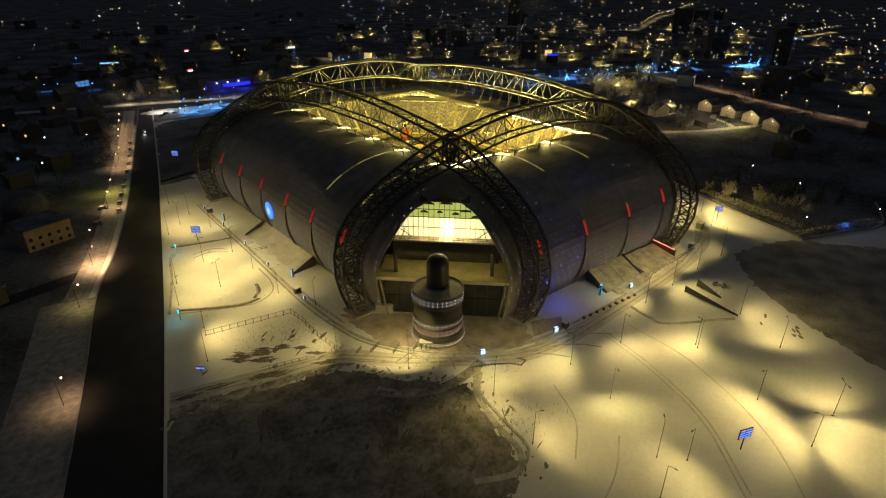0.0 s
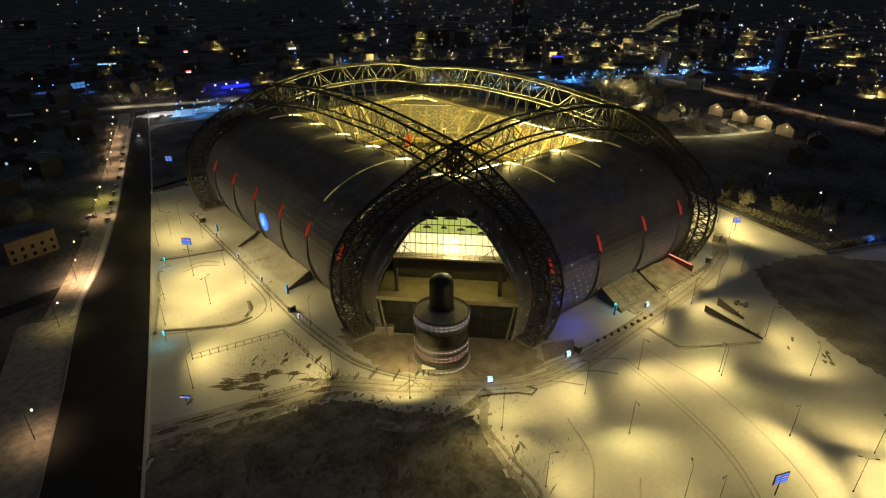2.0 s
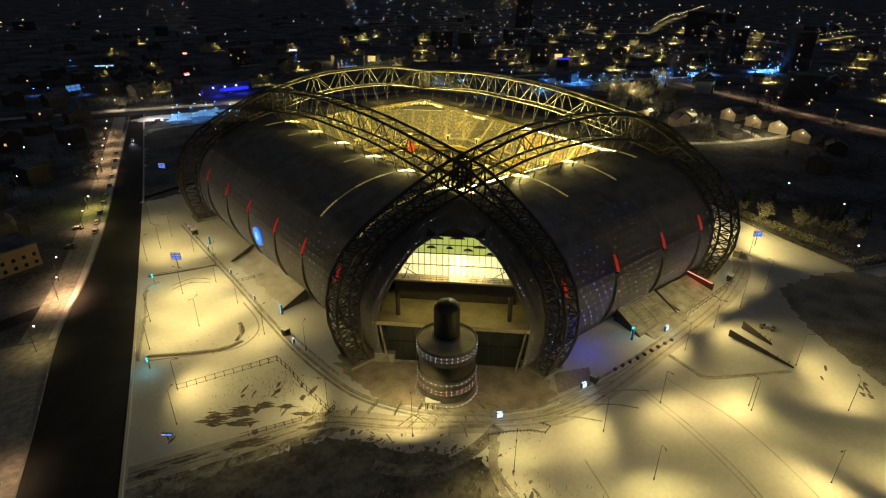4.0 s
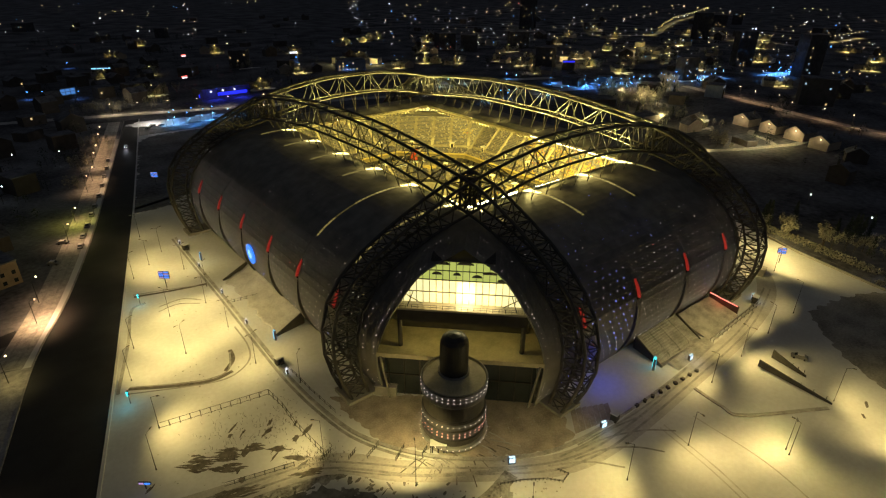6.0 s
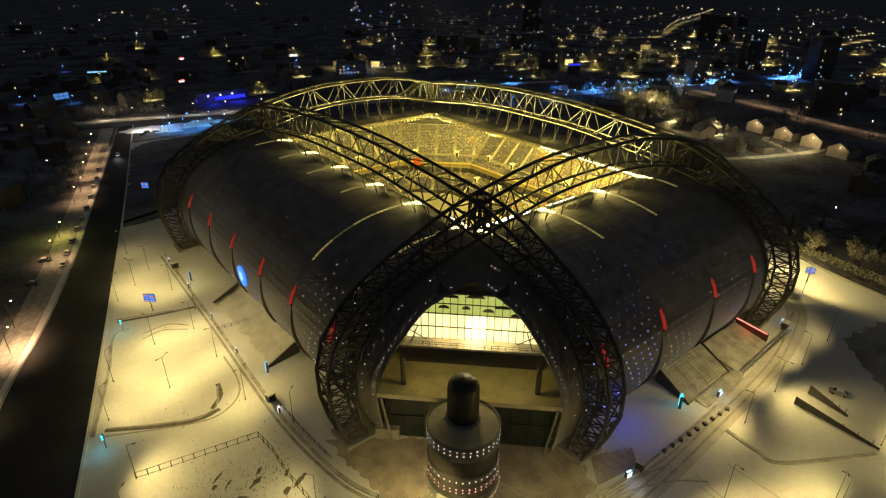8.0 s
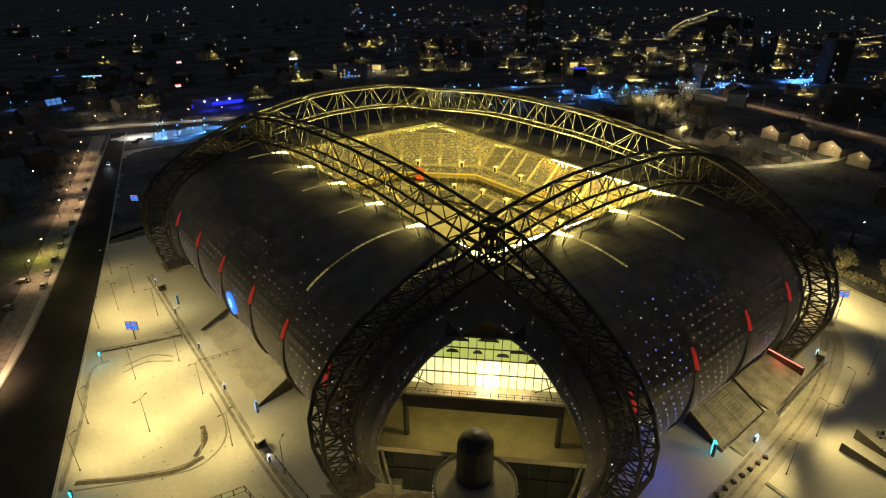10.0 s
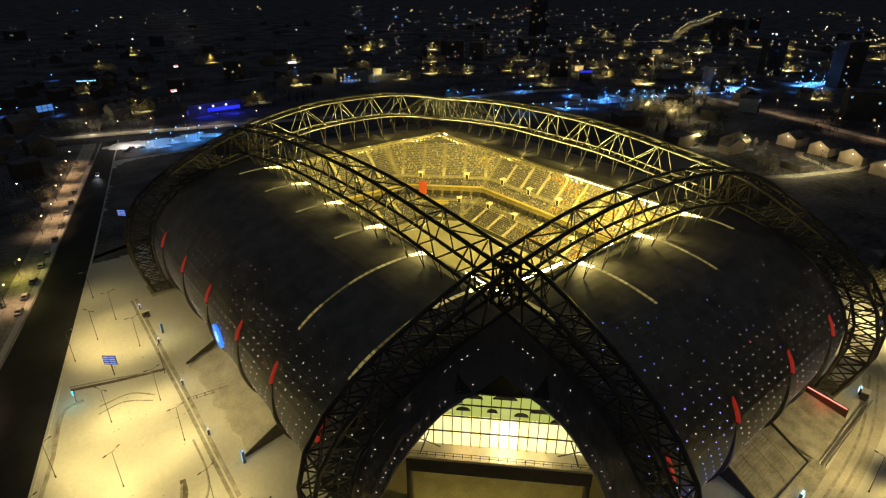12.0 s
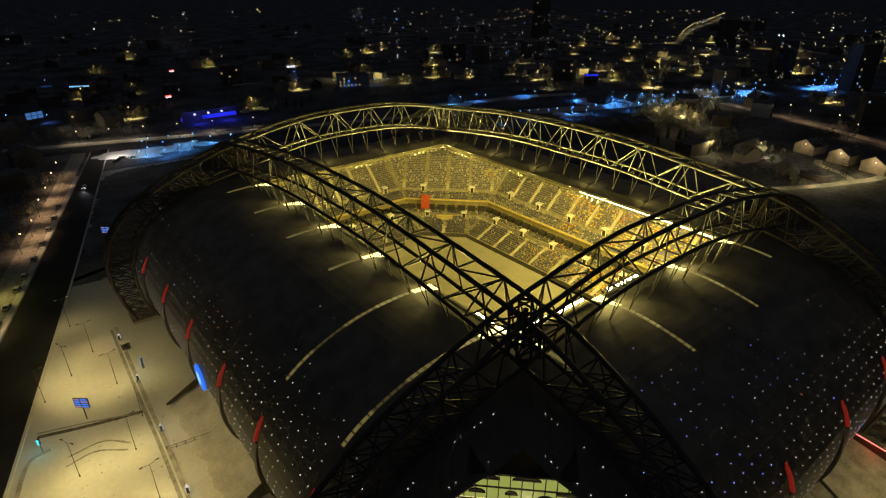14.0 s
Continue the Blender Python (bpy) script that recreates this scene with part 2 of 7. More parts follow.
LAMP_ICE = glow("street_lamp_ice", (0.25, 0.62, 1.0), 7.0)
PANEL_ICE = glow("ice_blue_panel", (0.12, 0.38, 1.0), 0.55)
HOOD = material("hood_cladding", (0.19, 0.175, 0.15), (0.14, 0.13, 0.11), 0.2, 0.55, fine=1.5)
MUD = material("muddy_paving", (0.58, 0.51, 0.43), (0.28, 0.24, 0.20), 0.22, 0.75, fine=2.6, bump=0.4, detail=8)
SANDY = material("dusty_roof_deck", (0.60, 0.54, 0.38), (0.42, 0.38, 0.26), 0.3, 0.8, fine=2.0)
ROUGHSOIL = material("soil_and_snow", (0.55, 0.53, 0.50), (0.10, 0.09, 0.075), 0.4, 0.9, fine=2.0, bump=0.5, detail=9)
# Snow colour lowered to imitate the unlit corner of the lot.
UNLIT_LOT = material("unlit_lot_ground", (0.50, 0.47, 0.43), (0.18, 0.17, 0.155), 0.10, 0.8, fine=1.4, bump=0.4, detail=10)

# ---- mesh helpers ----
def mesh_ob(name, verts, faces, mat, parent=None, label="", smooth=False):
    me = bpy.data.meshes.new(name)
    me.from_pydata([tuple(v) for v in verts], [], faces)
    me.materials.append(mat)
    if smooth:
        me.shade_smooth()
    ob = new(name, me)
    if parent:
        ob.parent = parent
    if label:
        ob["label"] = label
    return ob


def empty(name, place=(0, 0, 0), turn=0.0):
    ob = new(name)
    ob.matrix_world = pose(*place, 0, 0, turn)
    return ob


class Lump:
    """Collects boxes, tubes and sheets into one mesh."""

    def __init__(self):
        self.v, self.f = [], []

    def add(self, verts, faces):
        n = len(self.v)
        self.v += [tuple(v) for v in verts]
        self.f += [tuple(i + n for i in f) for f in faces]

    def box(self, x0, y0, z0, x1, y1, z1):
        self.add([(x0, y0, z0), (x1, y0, z0), (x1, y1, z0), (x0, y1, z0), (x0, y0, z1), (x1, y0, z1), (x1, y1, z1), (x0, y1, z1)],
                 [(3, 2, 1, 0), (4, 5, 6, 7), (0, 1, 5, 4), (1, 2, 6, 5), (2, 3, 7, 6), (3, 0, 4, 7)])

    def tube(self, a, b, r, n=6, r2=None):
        a, b = Vector(a), Vector(b)
        q = (b - a).to_track_quat("Z", "Y")
        r2 = r if r2 is None else r2
        ring = [Vector((math.cos(k * math.tau / n), math.sin(k * math.tau / n), 0)) for k in range(n)]
        vs = [a + q @ (c * r) for c in ring] + [b + q @ (c * r2) for c in ring]
        self.add(vs, [(k, (k + 1) % n, n + (k + 1) % n, n + k) for k in range(n)] + [tuple(range(n - 1, -1, -1)), tuple(range(n, 2 * n))])

    def cyl(self, x, y, z0, z1, r, n=32, r2=None):
        self.tube((x, y, z0), (x, y, z1), r, n, r2)

    def sheet(self, rows):
        """A grid of points as one sheet."""
        n, m = len(rows), len(rows[0])
        self.add([p for r in rows for p in r], [(i * m + j, i * m + j + 1, (i + 1) * m + j + 1, (i + 1) * m + j) for i in range(n - 1) for j in range(m - 1)])

    def slab(self, rows, rows2):
        """A closed plate between two grids of the same size."""
        n, m = len(rows), len(rows[0])
        k = n * m
        f = []
        for i in range(n - 1):
            for j in range(m - 1):
                a, b, c, d = i * m + j, i * m + j + 1, (i + 1) * m + j + 1, (i + 1) * m + j
                f += [(a, b, c, d), (d + k, c + k, b + k, a + k)]
        edge = [j for j in range(m)] + [i * m + m - 1 for i in range(1, n)] + [(n - 1) * m + j for j in range(m - 2, -1, -1)] + [i * m for i in range(n - 2, 0, -1)]
        f += [(edge[(i + 1) % len(edge)], edge[i], edge[i] + k, edge[(i + 1) % len(edge)] + k) for i in range(len(edge))]
        self.add([p for r in rows for p in r] + [p for r in rows2 for p in r], f)

    def make(self, name, mat, parent=None, label="", smooth=False):
        return mesh_ob(name, self.v, self.f, mat, parent, label, smooth)


def smooth_line(pts, n):
    """n + 1 points evenly along a smooth curve through pts (Catmull-Rom)."""
    p = [Vector(q) for q in pts]
    p = [2 * p[0] - p[1]] + p + [2 * p[-1] - p[-2]]
    fine = []
    for i in range(1, len(p) - 2):
        for k in range(16):
            t = k / 16
            fine.append(0.5 * ((2 * p[i]) + (p[i + 1] - p[i - 1]) * t + (2 * p[i - 1] - 5 * p[i] + 4 * p[i + 1] - p[i + 2]) * t * t
                               + (3 * p[i] - p[i - 1] - 3 * p[i + 1] + p[i + 2]) * t ** 3))
    fine.append(p[-2])
    run = [0.0]
    for a, b in zip(fine, fine[1:]):
        run.append(run[-1] + (b - a).length)
    out, j = [], 0
    for k in range(n + 1):
        s = run[-1] * k / n
        while j < len(run) - 2 and run[j + 1] < s:
            j += 1
        u = (s - run[j]) / max(run[j + 1] - run[j], 1e-9)
        out.append(fine[j].lerp(fine[j + 1], min(max(u, 0), 1)))
    return out


_rod = Lump()
_rod.tube((0, 0, 0), (0, 0, 1), 1.0, 6)
ROD_MESH = {}


def rod(name, a, b, r, mat, parent):
    """A straight member from a to b: an object of its own on one shared mesh."""
    if mat.name not in ROD_MESH:
        me = bpy.data.meshes.new("rod_" + mat.name)
        me.from_pydata(_rod.v, [], _rod.f)
        me.materials.append(mat)
        ROD_MESH[mat.name] = me
    a, b = Vector(a), Vector(b)
    ob = new(name, ROD_MESH[mat.name])
    ob.parent = parent
    ob.matrix_basis = Matrix.LocRotScale(a, (b - a).to_track_quat("Z", "Y"), (r, r, (b - a).length))
    return ob

# ---- the stadium: four crossing truss arches over a barrel shell ----
AX, AY = 42.7, 64.3          # planes of the arches
# half profiles: distance from the middle, height
OUT_X = ((0, 55.8), (20, 55.0), (42.7, 50.9), (51.0, 48.6), (59.0, 45.6), (65.4, 42.8), (73.0, 39.0), (79.0, 35.0), (83.2, 30.6), (86.0, 25.6), (87.1, 20.0), (87.0, 14.0), (85.8, 8.0), (84.2, 3.2), (83.0, 0.0))
IN_X = ((0, 47.6), (20, 46.6), (42.7, 42.2), (54.0, 39.9), (62.3, 37.4), (70.3, 33.5), (76.0, 28.6), (79.7, 22.4), (80.6, 16.0), (80.4, 10.0), (79.6, 5.0), (78.2, 0.0))
OUT_Y = ((0, 55.6), (27, 54.8), (64.3, 50.9), (72.0, 49.2), (79.6, 46.3), (87.6, 42.4), (93.0, 39.4), (98.8, 35.2), (103.2, 30.8), (106.0, 26.2), (107.5, 21.4), (107.9, 15.9), (107.1, 10.4), (105.2, 5.2), (103.0, 0.0))
IN_Y = ((0, 47.0), (27, 46.4), (64.3, 42.2), (77.0, 39.6), (87.2, 35.9), (94.0, 31.2), (99.2, 25.0), (101.5, 18.5), (101.6, 12.0), (100.6, 6.0), (99.0, 0.0))
HALF = 2.6                   # half the width of a truss


def whole(half, n):
    """A whole arch line of n bays from its half profile."""
    pts = [(-d, z) for d, z in reversed(half)] + [(d, z) for d, z in half[1:]]
    return [(v.x, v.y) for v in smooth_line([(a, b, 0) for a, b in pts], n)]


def arch(along, at, label):
    """One truss arch. along: 'x' or 'y'; at: the place of its plane."""
    top = empty("truss_arch")
    bays = 34 if along == "x" else 40
    o, i = (whole(OUT_X, bays), whole(IN_X, bays)) if along == "x" else (whole(OUT_Y, bays), whole(IN_Y, bays))

    def put(d, s, z):
        return Vector((d, at + s, z)) if along == "x" else Vector((at + s, d, z))
    P = {(c, s): [put(d, s * HALF, z) for d, z in (o if c == "o" else i)] for c in "oi" for s in (-1, 1)}
    for c in "oi":
        for s in (-1, 1):
            ch = Lump()
            pts = P[c, s]
            r = 0.46 if c == "o" else 0.40
            n = 8
            rows = []
            for k, q in enumerate(pts):
                tan = (pts[min(k + 1, bays)] - pts[max(k - 1, 0)]).normalized()
                side = Vector((0, 1, 0)) if along == "x" else Vector((1, 0, 0))
                up = tan.cross(side)
                rows.append([q + (side * math.cos(a) + up * math.sin(a)) * r for a in (math.tau * j / n for j in range(n + 1))])
            ch.sheet(rows)
            ch.make("outer_chord" if c == "o" else "inner_chord", ARCHSTEEL, top, smooth=True)
    for k in range(bays + 1):
        rod("cross_strut", P["o", -1][k], P["o", 1][k], 0.19, ARCHSTEEL, top)
        rod("cross_strut", P["i", -1][k], P["i", 1][k], 0.18, ARCHSTEEL, top)
        for s in (-1, 1):
            low = P["o", 1][k].z < 46
            if k % 2 == 0 or low:
                rod("upright", P["i", s][k], P["o", s][k], 0.19, ARCHSTEEL, top)
        if k < bays:
            a, b = (-1, 1) if k % 2 else (1, -1)
            rod("brace", P["o", a][k], P["o", b][k + 1], 0.17, ARCHSTEEL, top)
            if min(P["o", 1][k].z, P["o", 1][k + 1].z) < 46:
                rod("brace", P["o", b][k], P["o", a][k + 1], 0.17, ARCHSTEEL, top)
                rod("brace", P["i", a][k], P["i", b][k + 1], 0.16, ARCHSTEEL, top)
            for s in (-1, 1):
                if min(P["o", 1][k].z, P["o", 1][k + 1].z) < 46:
                    om, im = P["o", s][k].lerp(P["o", s][k + 1], 0.5), P["i", s][k].lerp(P["i", s][k + 1], 0.5)
                    rod("upright", im, om, 0.16, ARCHSTEEL, top)
                    for o0, i0, o1, i1 in ((P["o", s][k], P["i", s][k], om, im), (om, im, P["o", s][k + 1], P["i", s][k + 1])):
                        rod("diagonal", o0, i1, 0.16, ARCHSTEEL, top)
                        rod("diagonal", i0, o1, 0.16, ARCHSTEEL, top)
                elif k % 2:
                    rod("diagonal", P["i", s][k], P["o", s][k + 1], 0.18, ARCHSTEEL, top)
                else:
                    rod("diagonal", P["o", s][k], P["i", s][k + 1], 0.18, ARCHSTEEL, top)
    # hangers in V pairs that carry the roof
    for k in range(2, bays - 1):
        q = (P["i", -1][k] + P["i", 1][k]) / 2
        d = q.x if along == "x" else q.y
        if q.z > 42.6 and abs(d) < (AX if along == "x" else AY) - 3:
            for s in (-1, 1):
                out_s = math.copysign(1, at)
                base = put(d, out_s * 0.6, roof_height(abs(at) + 0.6, along))
                for e in (-1.3, 1.3):
                    a = P["i", s][k] + (Vector((e, 0, 0)) if along == "x" else Vector((0, e, 0)))
                    if s == out_s:
                        rod("hanger", a, base, 0.12, ARCHSTEEL, top)
    for q in (P["o", -1][0], P["o", -1][-1]):
        foot = Lump()
        c = put((q.x if along == "x" else q.y) * 0.965, 0, 0)
        e = Vector((4.6, 3.8, 0)) if along == "x" else Vector((3.8, 4.6, 0))
        foot.box(c.x - e.x, c.y - e.y, -0.4, c.x + e.x, c.y + e.y, 0.9)
        foot.make("footing", CONCRETE, top)
    return tagged(top, label, "arch", "roof arches")


# shell profiles, from the inner lip over the roof to the ground: distance from the axis, height
SHELL_W = ((36.8, 38.0), (42.7, 39.0), (52, 38.6), (60, 36.8), (68.5, 33.0), (75.0, 27.5), (78.9, 21.5), (79.6, 14.0), (78.3, 7.0), (75.2, 0.0))
SHELL_S = ((57.0, 38.0), (64.3, 39.0), (73, 38.4), (82, 36.4), (90.2, 32.6), (96.2, 27.3), (99.8, 21.5), (100.4, 14.0), (99.4, 7.0), (96.6, 0.0))
NP = 30
LINE_W = [(v.x, v.y) for v in smooth_line([(a, b, 0) for a, b in SHELL_W], NP)]
LINE_S = [(v.x, v.y) for v in smooth_line([(a, b, 0) for a, b in SHELL_S], NP)]


def roof_height(d, along):
    line = LINE_S if along == "x" else LINE_W
    for (a, z), (b, w) in zip(line, line[1:]):
        if a <= d <= b:
            return z + (w - z) * (d - a) / (b - a)
    return line[0][1]


def shell_point(side, k, s, lift=0.0):
    """A point of the shell: side W, E, S or N; k along the profile (may be fractional), s along the side; lift outwards."""
    line = LINE_W if side in "WE" else LINE_S
    j = min(int(k), NP - 1)
    u = k - j
    d = line[j][0] * (1 - u) + line[j + 1][0] * u
    z = line[j][1] * (1 - u) + line[j + 1][1] * u
    if lift:
        tx, tz = line[j + 1][0] - line[j][0], line[j + 1][1] - line[j][1]
        n = math.hypot(tx, tz)
        d, z = d - tz / n * lift, z + tx / n * lift
    if side == "W":
        return (-d, s, z)
    if side == "E":
        return (d, s, z)
    return (s, -d, z) if side == "S" else (s, d, z)



SLOTS_W = [-53.4, -32.2, -12.0, 10.2, 31.6, 53.0]
SLOTS_S = [-36.0, -13.0, 11.5, 34.0]
G = 0.70                     # half the width of a slot


def start_of(line, d):
    for k, ((a, z), (b, w)) in enumerate(zip(line, line[1:])):
        if a <= d <= b:
            return k + (d - a) / (b - a)


START_W, START_S = start_of(LINE_W, AX), start_of(LINE_S, AY)


def strip_on(side, k0, k1, a, b, lift, n=12):
    """A strip of the shell's surface between profile places k0 and k1 and side places a and b."""
    return [[shell_point(side, k0 + (k1 - k0) * i / n, s, lift) for s in (a, (a + b) / 2, b)] for i in range(n + 1)]


def build_side(side, stadium):
    slots = SLOTS_W if side in "WE" else SLOTS_S
    half = AY if side in "WE" else AX
    cuts = [-half] + [v for s in slots for v in (s - G, s + G)] + [half]
    for a, b in zip(cuts[::2], cuts[1::2]):
        lump = Lump()
        lump.slab(strip_on(side, 0, NP, a, b, 0, 60), strip_on(side, 0, NP, a, b, -0.5, 60))
        lump.make("shell_panel", SKIN, stadium, smooth=False)
    for s in slots:
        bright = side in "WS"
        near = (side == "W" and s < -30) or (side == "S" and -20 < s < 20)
        # Strip glow is graded by side and place, imitating light from inside.
        strips = [(0.4, 2.4, G, SLOT_GLOW if bright else SLOT_FAINT, "strip of rooflight glass, glowing to imitate light from inside"), (2.4, 6.2, 0.48, SLOT_DIM if near else SLOT_LOW if bright else SLOT_FAINT, "strip of rooflight glass, glowing dimly to imitate light from inside")]
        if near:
            strips += [(6.2, 9.4, 0.42, SLOT_LOW, "strip of rooflight glass, glowing faintly to imitate light from inside")]
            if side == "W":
                strips += [(9.4, 12.6, 0.34, SLOT_TRACE, "strip of rooflight glass, glowing faintly to imitate light from inside"), (12.6, 15.6, 0.40, SLOT_LOW, "strip of rooflight glass, glowing faintly to imitate light from inside")]
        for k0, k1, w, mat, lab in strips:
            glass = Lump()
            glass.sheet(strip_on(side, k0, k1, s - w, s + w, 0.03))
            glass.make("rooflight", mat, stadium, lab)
            bars = int((k1 - k0) * 1.6) if near else 0
            for i in range(bars):
                k = k0 + (k1 - k0) * (i + 0.5) / bars
                bar = Lump()
                bar.sheet(strip_on(side, k - 0.05, k + 0.05, s - w, s + w, 0.06, 1))
                bar.make("glazing_bar", SKIN, stadium)
        infill = Lump()
        infill.sheet(strip_on(side, 0.4, 19.2, s - G, s + G, -0.02, 50))
        infill.make("slot_infill", SKIN, stadium)
        for k0, k1 in ((19.2, NP),):
            dark = Lump()
            dark.sheet(strip_on(side, k0, k1, s - G, s + G, -0.3, 30))
            dark.make("recess", DARKGLASS, stadium)
        # red lit blade and the dark doorway fin below it
        fin = Lump()
        fin.slab([[shell_point(side, 21.4 + 8.6 * i / 16, q, 0.06 + 0.75 * math.sin(math.pi * i / 16)) for q in (s - 0.75, s + 0.75)] for i in range(17)],
                 [[shell_point(side, 21.4 + 8.6 * i / 16, q, -0.2) for q in (s - 0.75, s + 0.75)] for i in range(17)])
        fin.make("fin", DARKSTEEL, stadium, "dark curved fin")
        red = Lump()
        red.slab([[shell_point(side, 19.0 + 2.2 * i / 12, s + e * (0.10 + 0.26 * math.sin(math.pi * min(1.0, 0.25 + 0.55 * i / 12))), 0.10 + 0.45 * i / 12) for e in (-1, 1)] for i in range(13)],
                 [[shell_point(side, 19.0 + 2.2 * i / 12, s + e * (0.10 + 0.26 * math.sin(math.pi * min(1.0, 0.25 + 0.55 * i / 12))), -0.2) for e in (-1, 1)] for i in range(13)])
        red.make("red_light", RED_GLOW, stadium, "red lit blade")


def dot(lump, p, n, r):
    """A small six-sided domed lens at p, facing n."""
    n = Vector(n).normalized()
    q = n.to_track_quat("Z", "Y")
    p = Vector(p) + n * 0.02
    low = [p + q @ Vector((math.cos(a) * r, math.sin(a) * r, 0)) for a in (math.tau * k / 6 for k in range(6))]
    high = [p + q @ Vector((math.cos(a) * r * 0.75, math.sin(a) * r * 0.75, r * 0.16)) for a in (math.tau * k / 6 for k in range(6))]
    lump.add(low + high + [p + n * r * 0.2], [(k, (k + 1) % 6, 6 + (k + 1) % 6, 6 + k) for k in range(6)] + [(6 + k, 6 + (k + 1) % 6, 12) for k in range(6)])


def led_dots(side, stadium):
    slots = SLOTS_W if side in "WE" else SLOTS_S
    half = AY if side in "WE" else AX
    rng = random.Random(5 + ord(side))
    white, blue, red = Lump(), Lump(), Lump()
    k = 5.6
    row = 0
    while k < NP - 1.2:
        step = 2.9
        s = -half + 1.2 + (row % 2) * step / 2
        while s < half - 1:
            near = min(abs(s - q) for q in slots)
            shade = side == "S" and s < (-13 if k > 16 else 6)
            chance = 0.96 if k > 15.5 else max(0.0, 0.06 + 0.06 * (k - 9.4)) if k < 13.5 else 0.5
            if shade and k < 15:
                chance = 0.05 + 0.075 * (k - 5)
            if near > 1.3 and rng.random() < chance:
                a, b = Vector(shell_point(side, k, s)), Vector(shell_point(side, k, s, 1))
                lump = blue if (shade and rng.random() < 0.66) or rng.random() < 0.012 else (red if rng.random() < 0.012 else white)
                dot(lump, a, b - a, (0.095 if lump is blue else rng.uniform(0.072, 0.09)) * (0.6 + 1.2 * max(0.0, (k - 12) / (NP - 13)) ** 1.2))
            s += step
        k += 0.98
        row += 1
    for lump, mat, word in ((white, DOT_WHITE, "white"), (blue, DOT_BLUE, "blue"), (red, DOT_RED, "red")):
        if lump.v:
            tagged(lump.make("led_dots", mat, stadium), "small %s LED lights on the shell" % word, kind="stuff")


stadium = tagged(empty("stadium"), "dark clad football stadium with glowing LED dots and lit stands", "stadium")
for side in "WESN":
    build_side(side, stadium)
    led_dots(side, stadium)
for along, at in (("x", -AY), ("x", AY), ("y", -AX), ("y", AX)):
    arch(along, at, "dark steel box truss arch over the stadium roof")

# dense dark nodes where two arches cross
for cx in (-AX, AX):
    for cy in (-AY, AY):
        node = empty("arch_node")
        for k in range(8):
            a = math.tau * (k + 0.5) / 8
            u, w = Vector((math.cos(a), math.sin(a), 0)), Vector((math.cos(a + 0.785), math.sin(a + 0.785), 0))
            c = Vector((cx, cy, 0))
            rod("node_post", c + u * 3.0 + Vector((0, 0, 41.8)), c + u * 2.7 + Vector((0, 0, 51.2)), 0.22, ARCHSTEEL, node)
            rod("node_brace", c + u * 3.0 + Vector((0, 0, 42)), c + w * 2.7 + Vector((0, 0, 51)), 0.15, ARCHSTEEL, node)
        core = Lump()
        core.cyl(cx, cy, 43.0, 50.5, 0.42, 16)
        core.make("core", ARCHSTEEL, node)
        for z in (42.0, 46.5, 51.0):
            hoop = Lump()
            hoop.sheet([[(cx + (2.3 + 0.25 * math.cos(b)) * math.cos(a), cy + (2.3 + 0.25 * math.cos(b)) * math.sin(a), z + 0.3 * math.sin(b))
                         for b in (math.tau * j / 6 for j in range(7))] for a in (math.tau * k / 24 for k in range(25))])
            hoop.make("hoop", ARCHSTEEL, node)
        tagged(node, "dense dark steel node where two arches cross", "truss node", "arch nodes")

# round lit emblem window in the long side
emblem = Lump()
for r, lift in ((3.0, 0.25),):
    c = Vector((-80.0, 2.3, 13.6))
    ring = [c + Vector((-0.25 - 0.04 * math.sin(a) * r, math.cos(a) * r, math.sin(a) * r * 1.15)) for a in (math.tau * k / 40 for k in range(40))]
    back = [q + Vector((0.5, 0, 0)) for q in ring]
    emblem.add(ring + back, [tuple(range(39, -1, -1))] + [(k, (k + 1) % 40, 40 + (k + 1) % 40, 40 + k) for k in range(40)])
emblem.make("round_emblem", EMBLEM, stadium, "round glowing blue emblem")
bars = Lump()
for z, w in ((1.3, 1.2), (0.5, 1.9), (-0.3, 2.0), (-1.1, 1.4)):
    bars.box(-80.40, 2.3 - w * 0.7, 13.6 + z - 0.18, -80.28, 2.3 + w * 0.7, 13.6 + z + 0.18)
bars.make("emblem_bars", EMBLEM_BAR, stadium, "pale bars on the emblem")

# pale lip along the inner edge of the roof, with the lamp strip under it
for side, half in (("W", 57), ("E", 57), ("S", 36.8), ("N", 36.8)):
    lip = Lump()
    lip.slab(strip_on(side, 0, 0.34, -half, half, 0.12, 2), strip_on(side, 0, 0.34, -half, half, -1.2, 2))
    lip.make("roof_lip", LIPMETAL, stadium, "pale metal lip of the roof opening")
    spikes = SLOTS_W if side in "WE" else SLOTS_S
    for s in spikes:
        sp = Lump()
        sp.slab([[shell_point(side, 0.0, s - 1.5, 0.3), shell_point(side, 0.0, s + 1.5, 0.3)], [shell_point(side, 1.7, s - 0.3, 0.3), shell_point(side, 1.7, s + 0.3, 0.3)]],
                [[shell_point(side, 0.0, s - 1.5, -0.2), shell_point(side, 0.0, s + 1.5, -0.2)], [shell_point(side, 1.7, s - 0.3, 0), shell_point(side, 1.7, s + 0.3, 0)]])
        # Only these two sides glow; the emission imitates light through the glass.
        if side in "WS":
            sp.make("glow_wedge", SLOT_GLOW, stadium, "glass wedge at the roof edge, glowing to imitate light from inside")
            continue
        sp.make("lip_bracket", LIPMETAL, stadium, "pale pointed bracket")
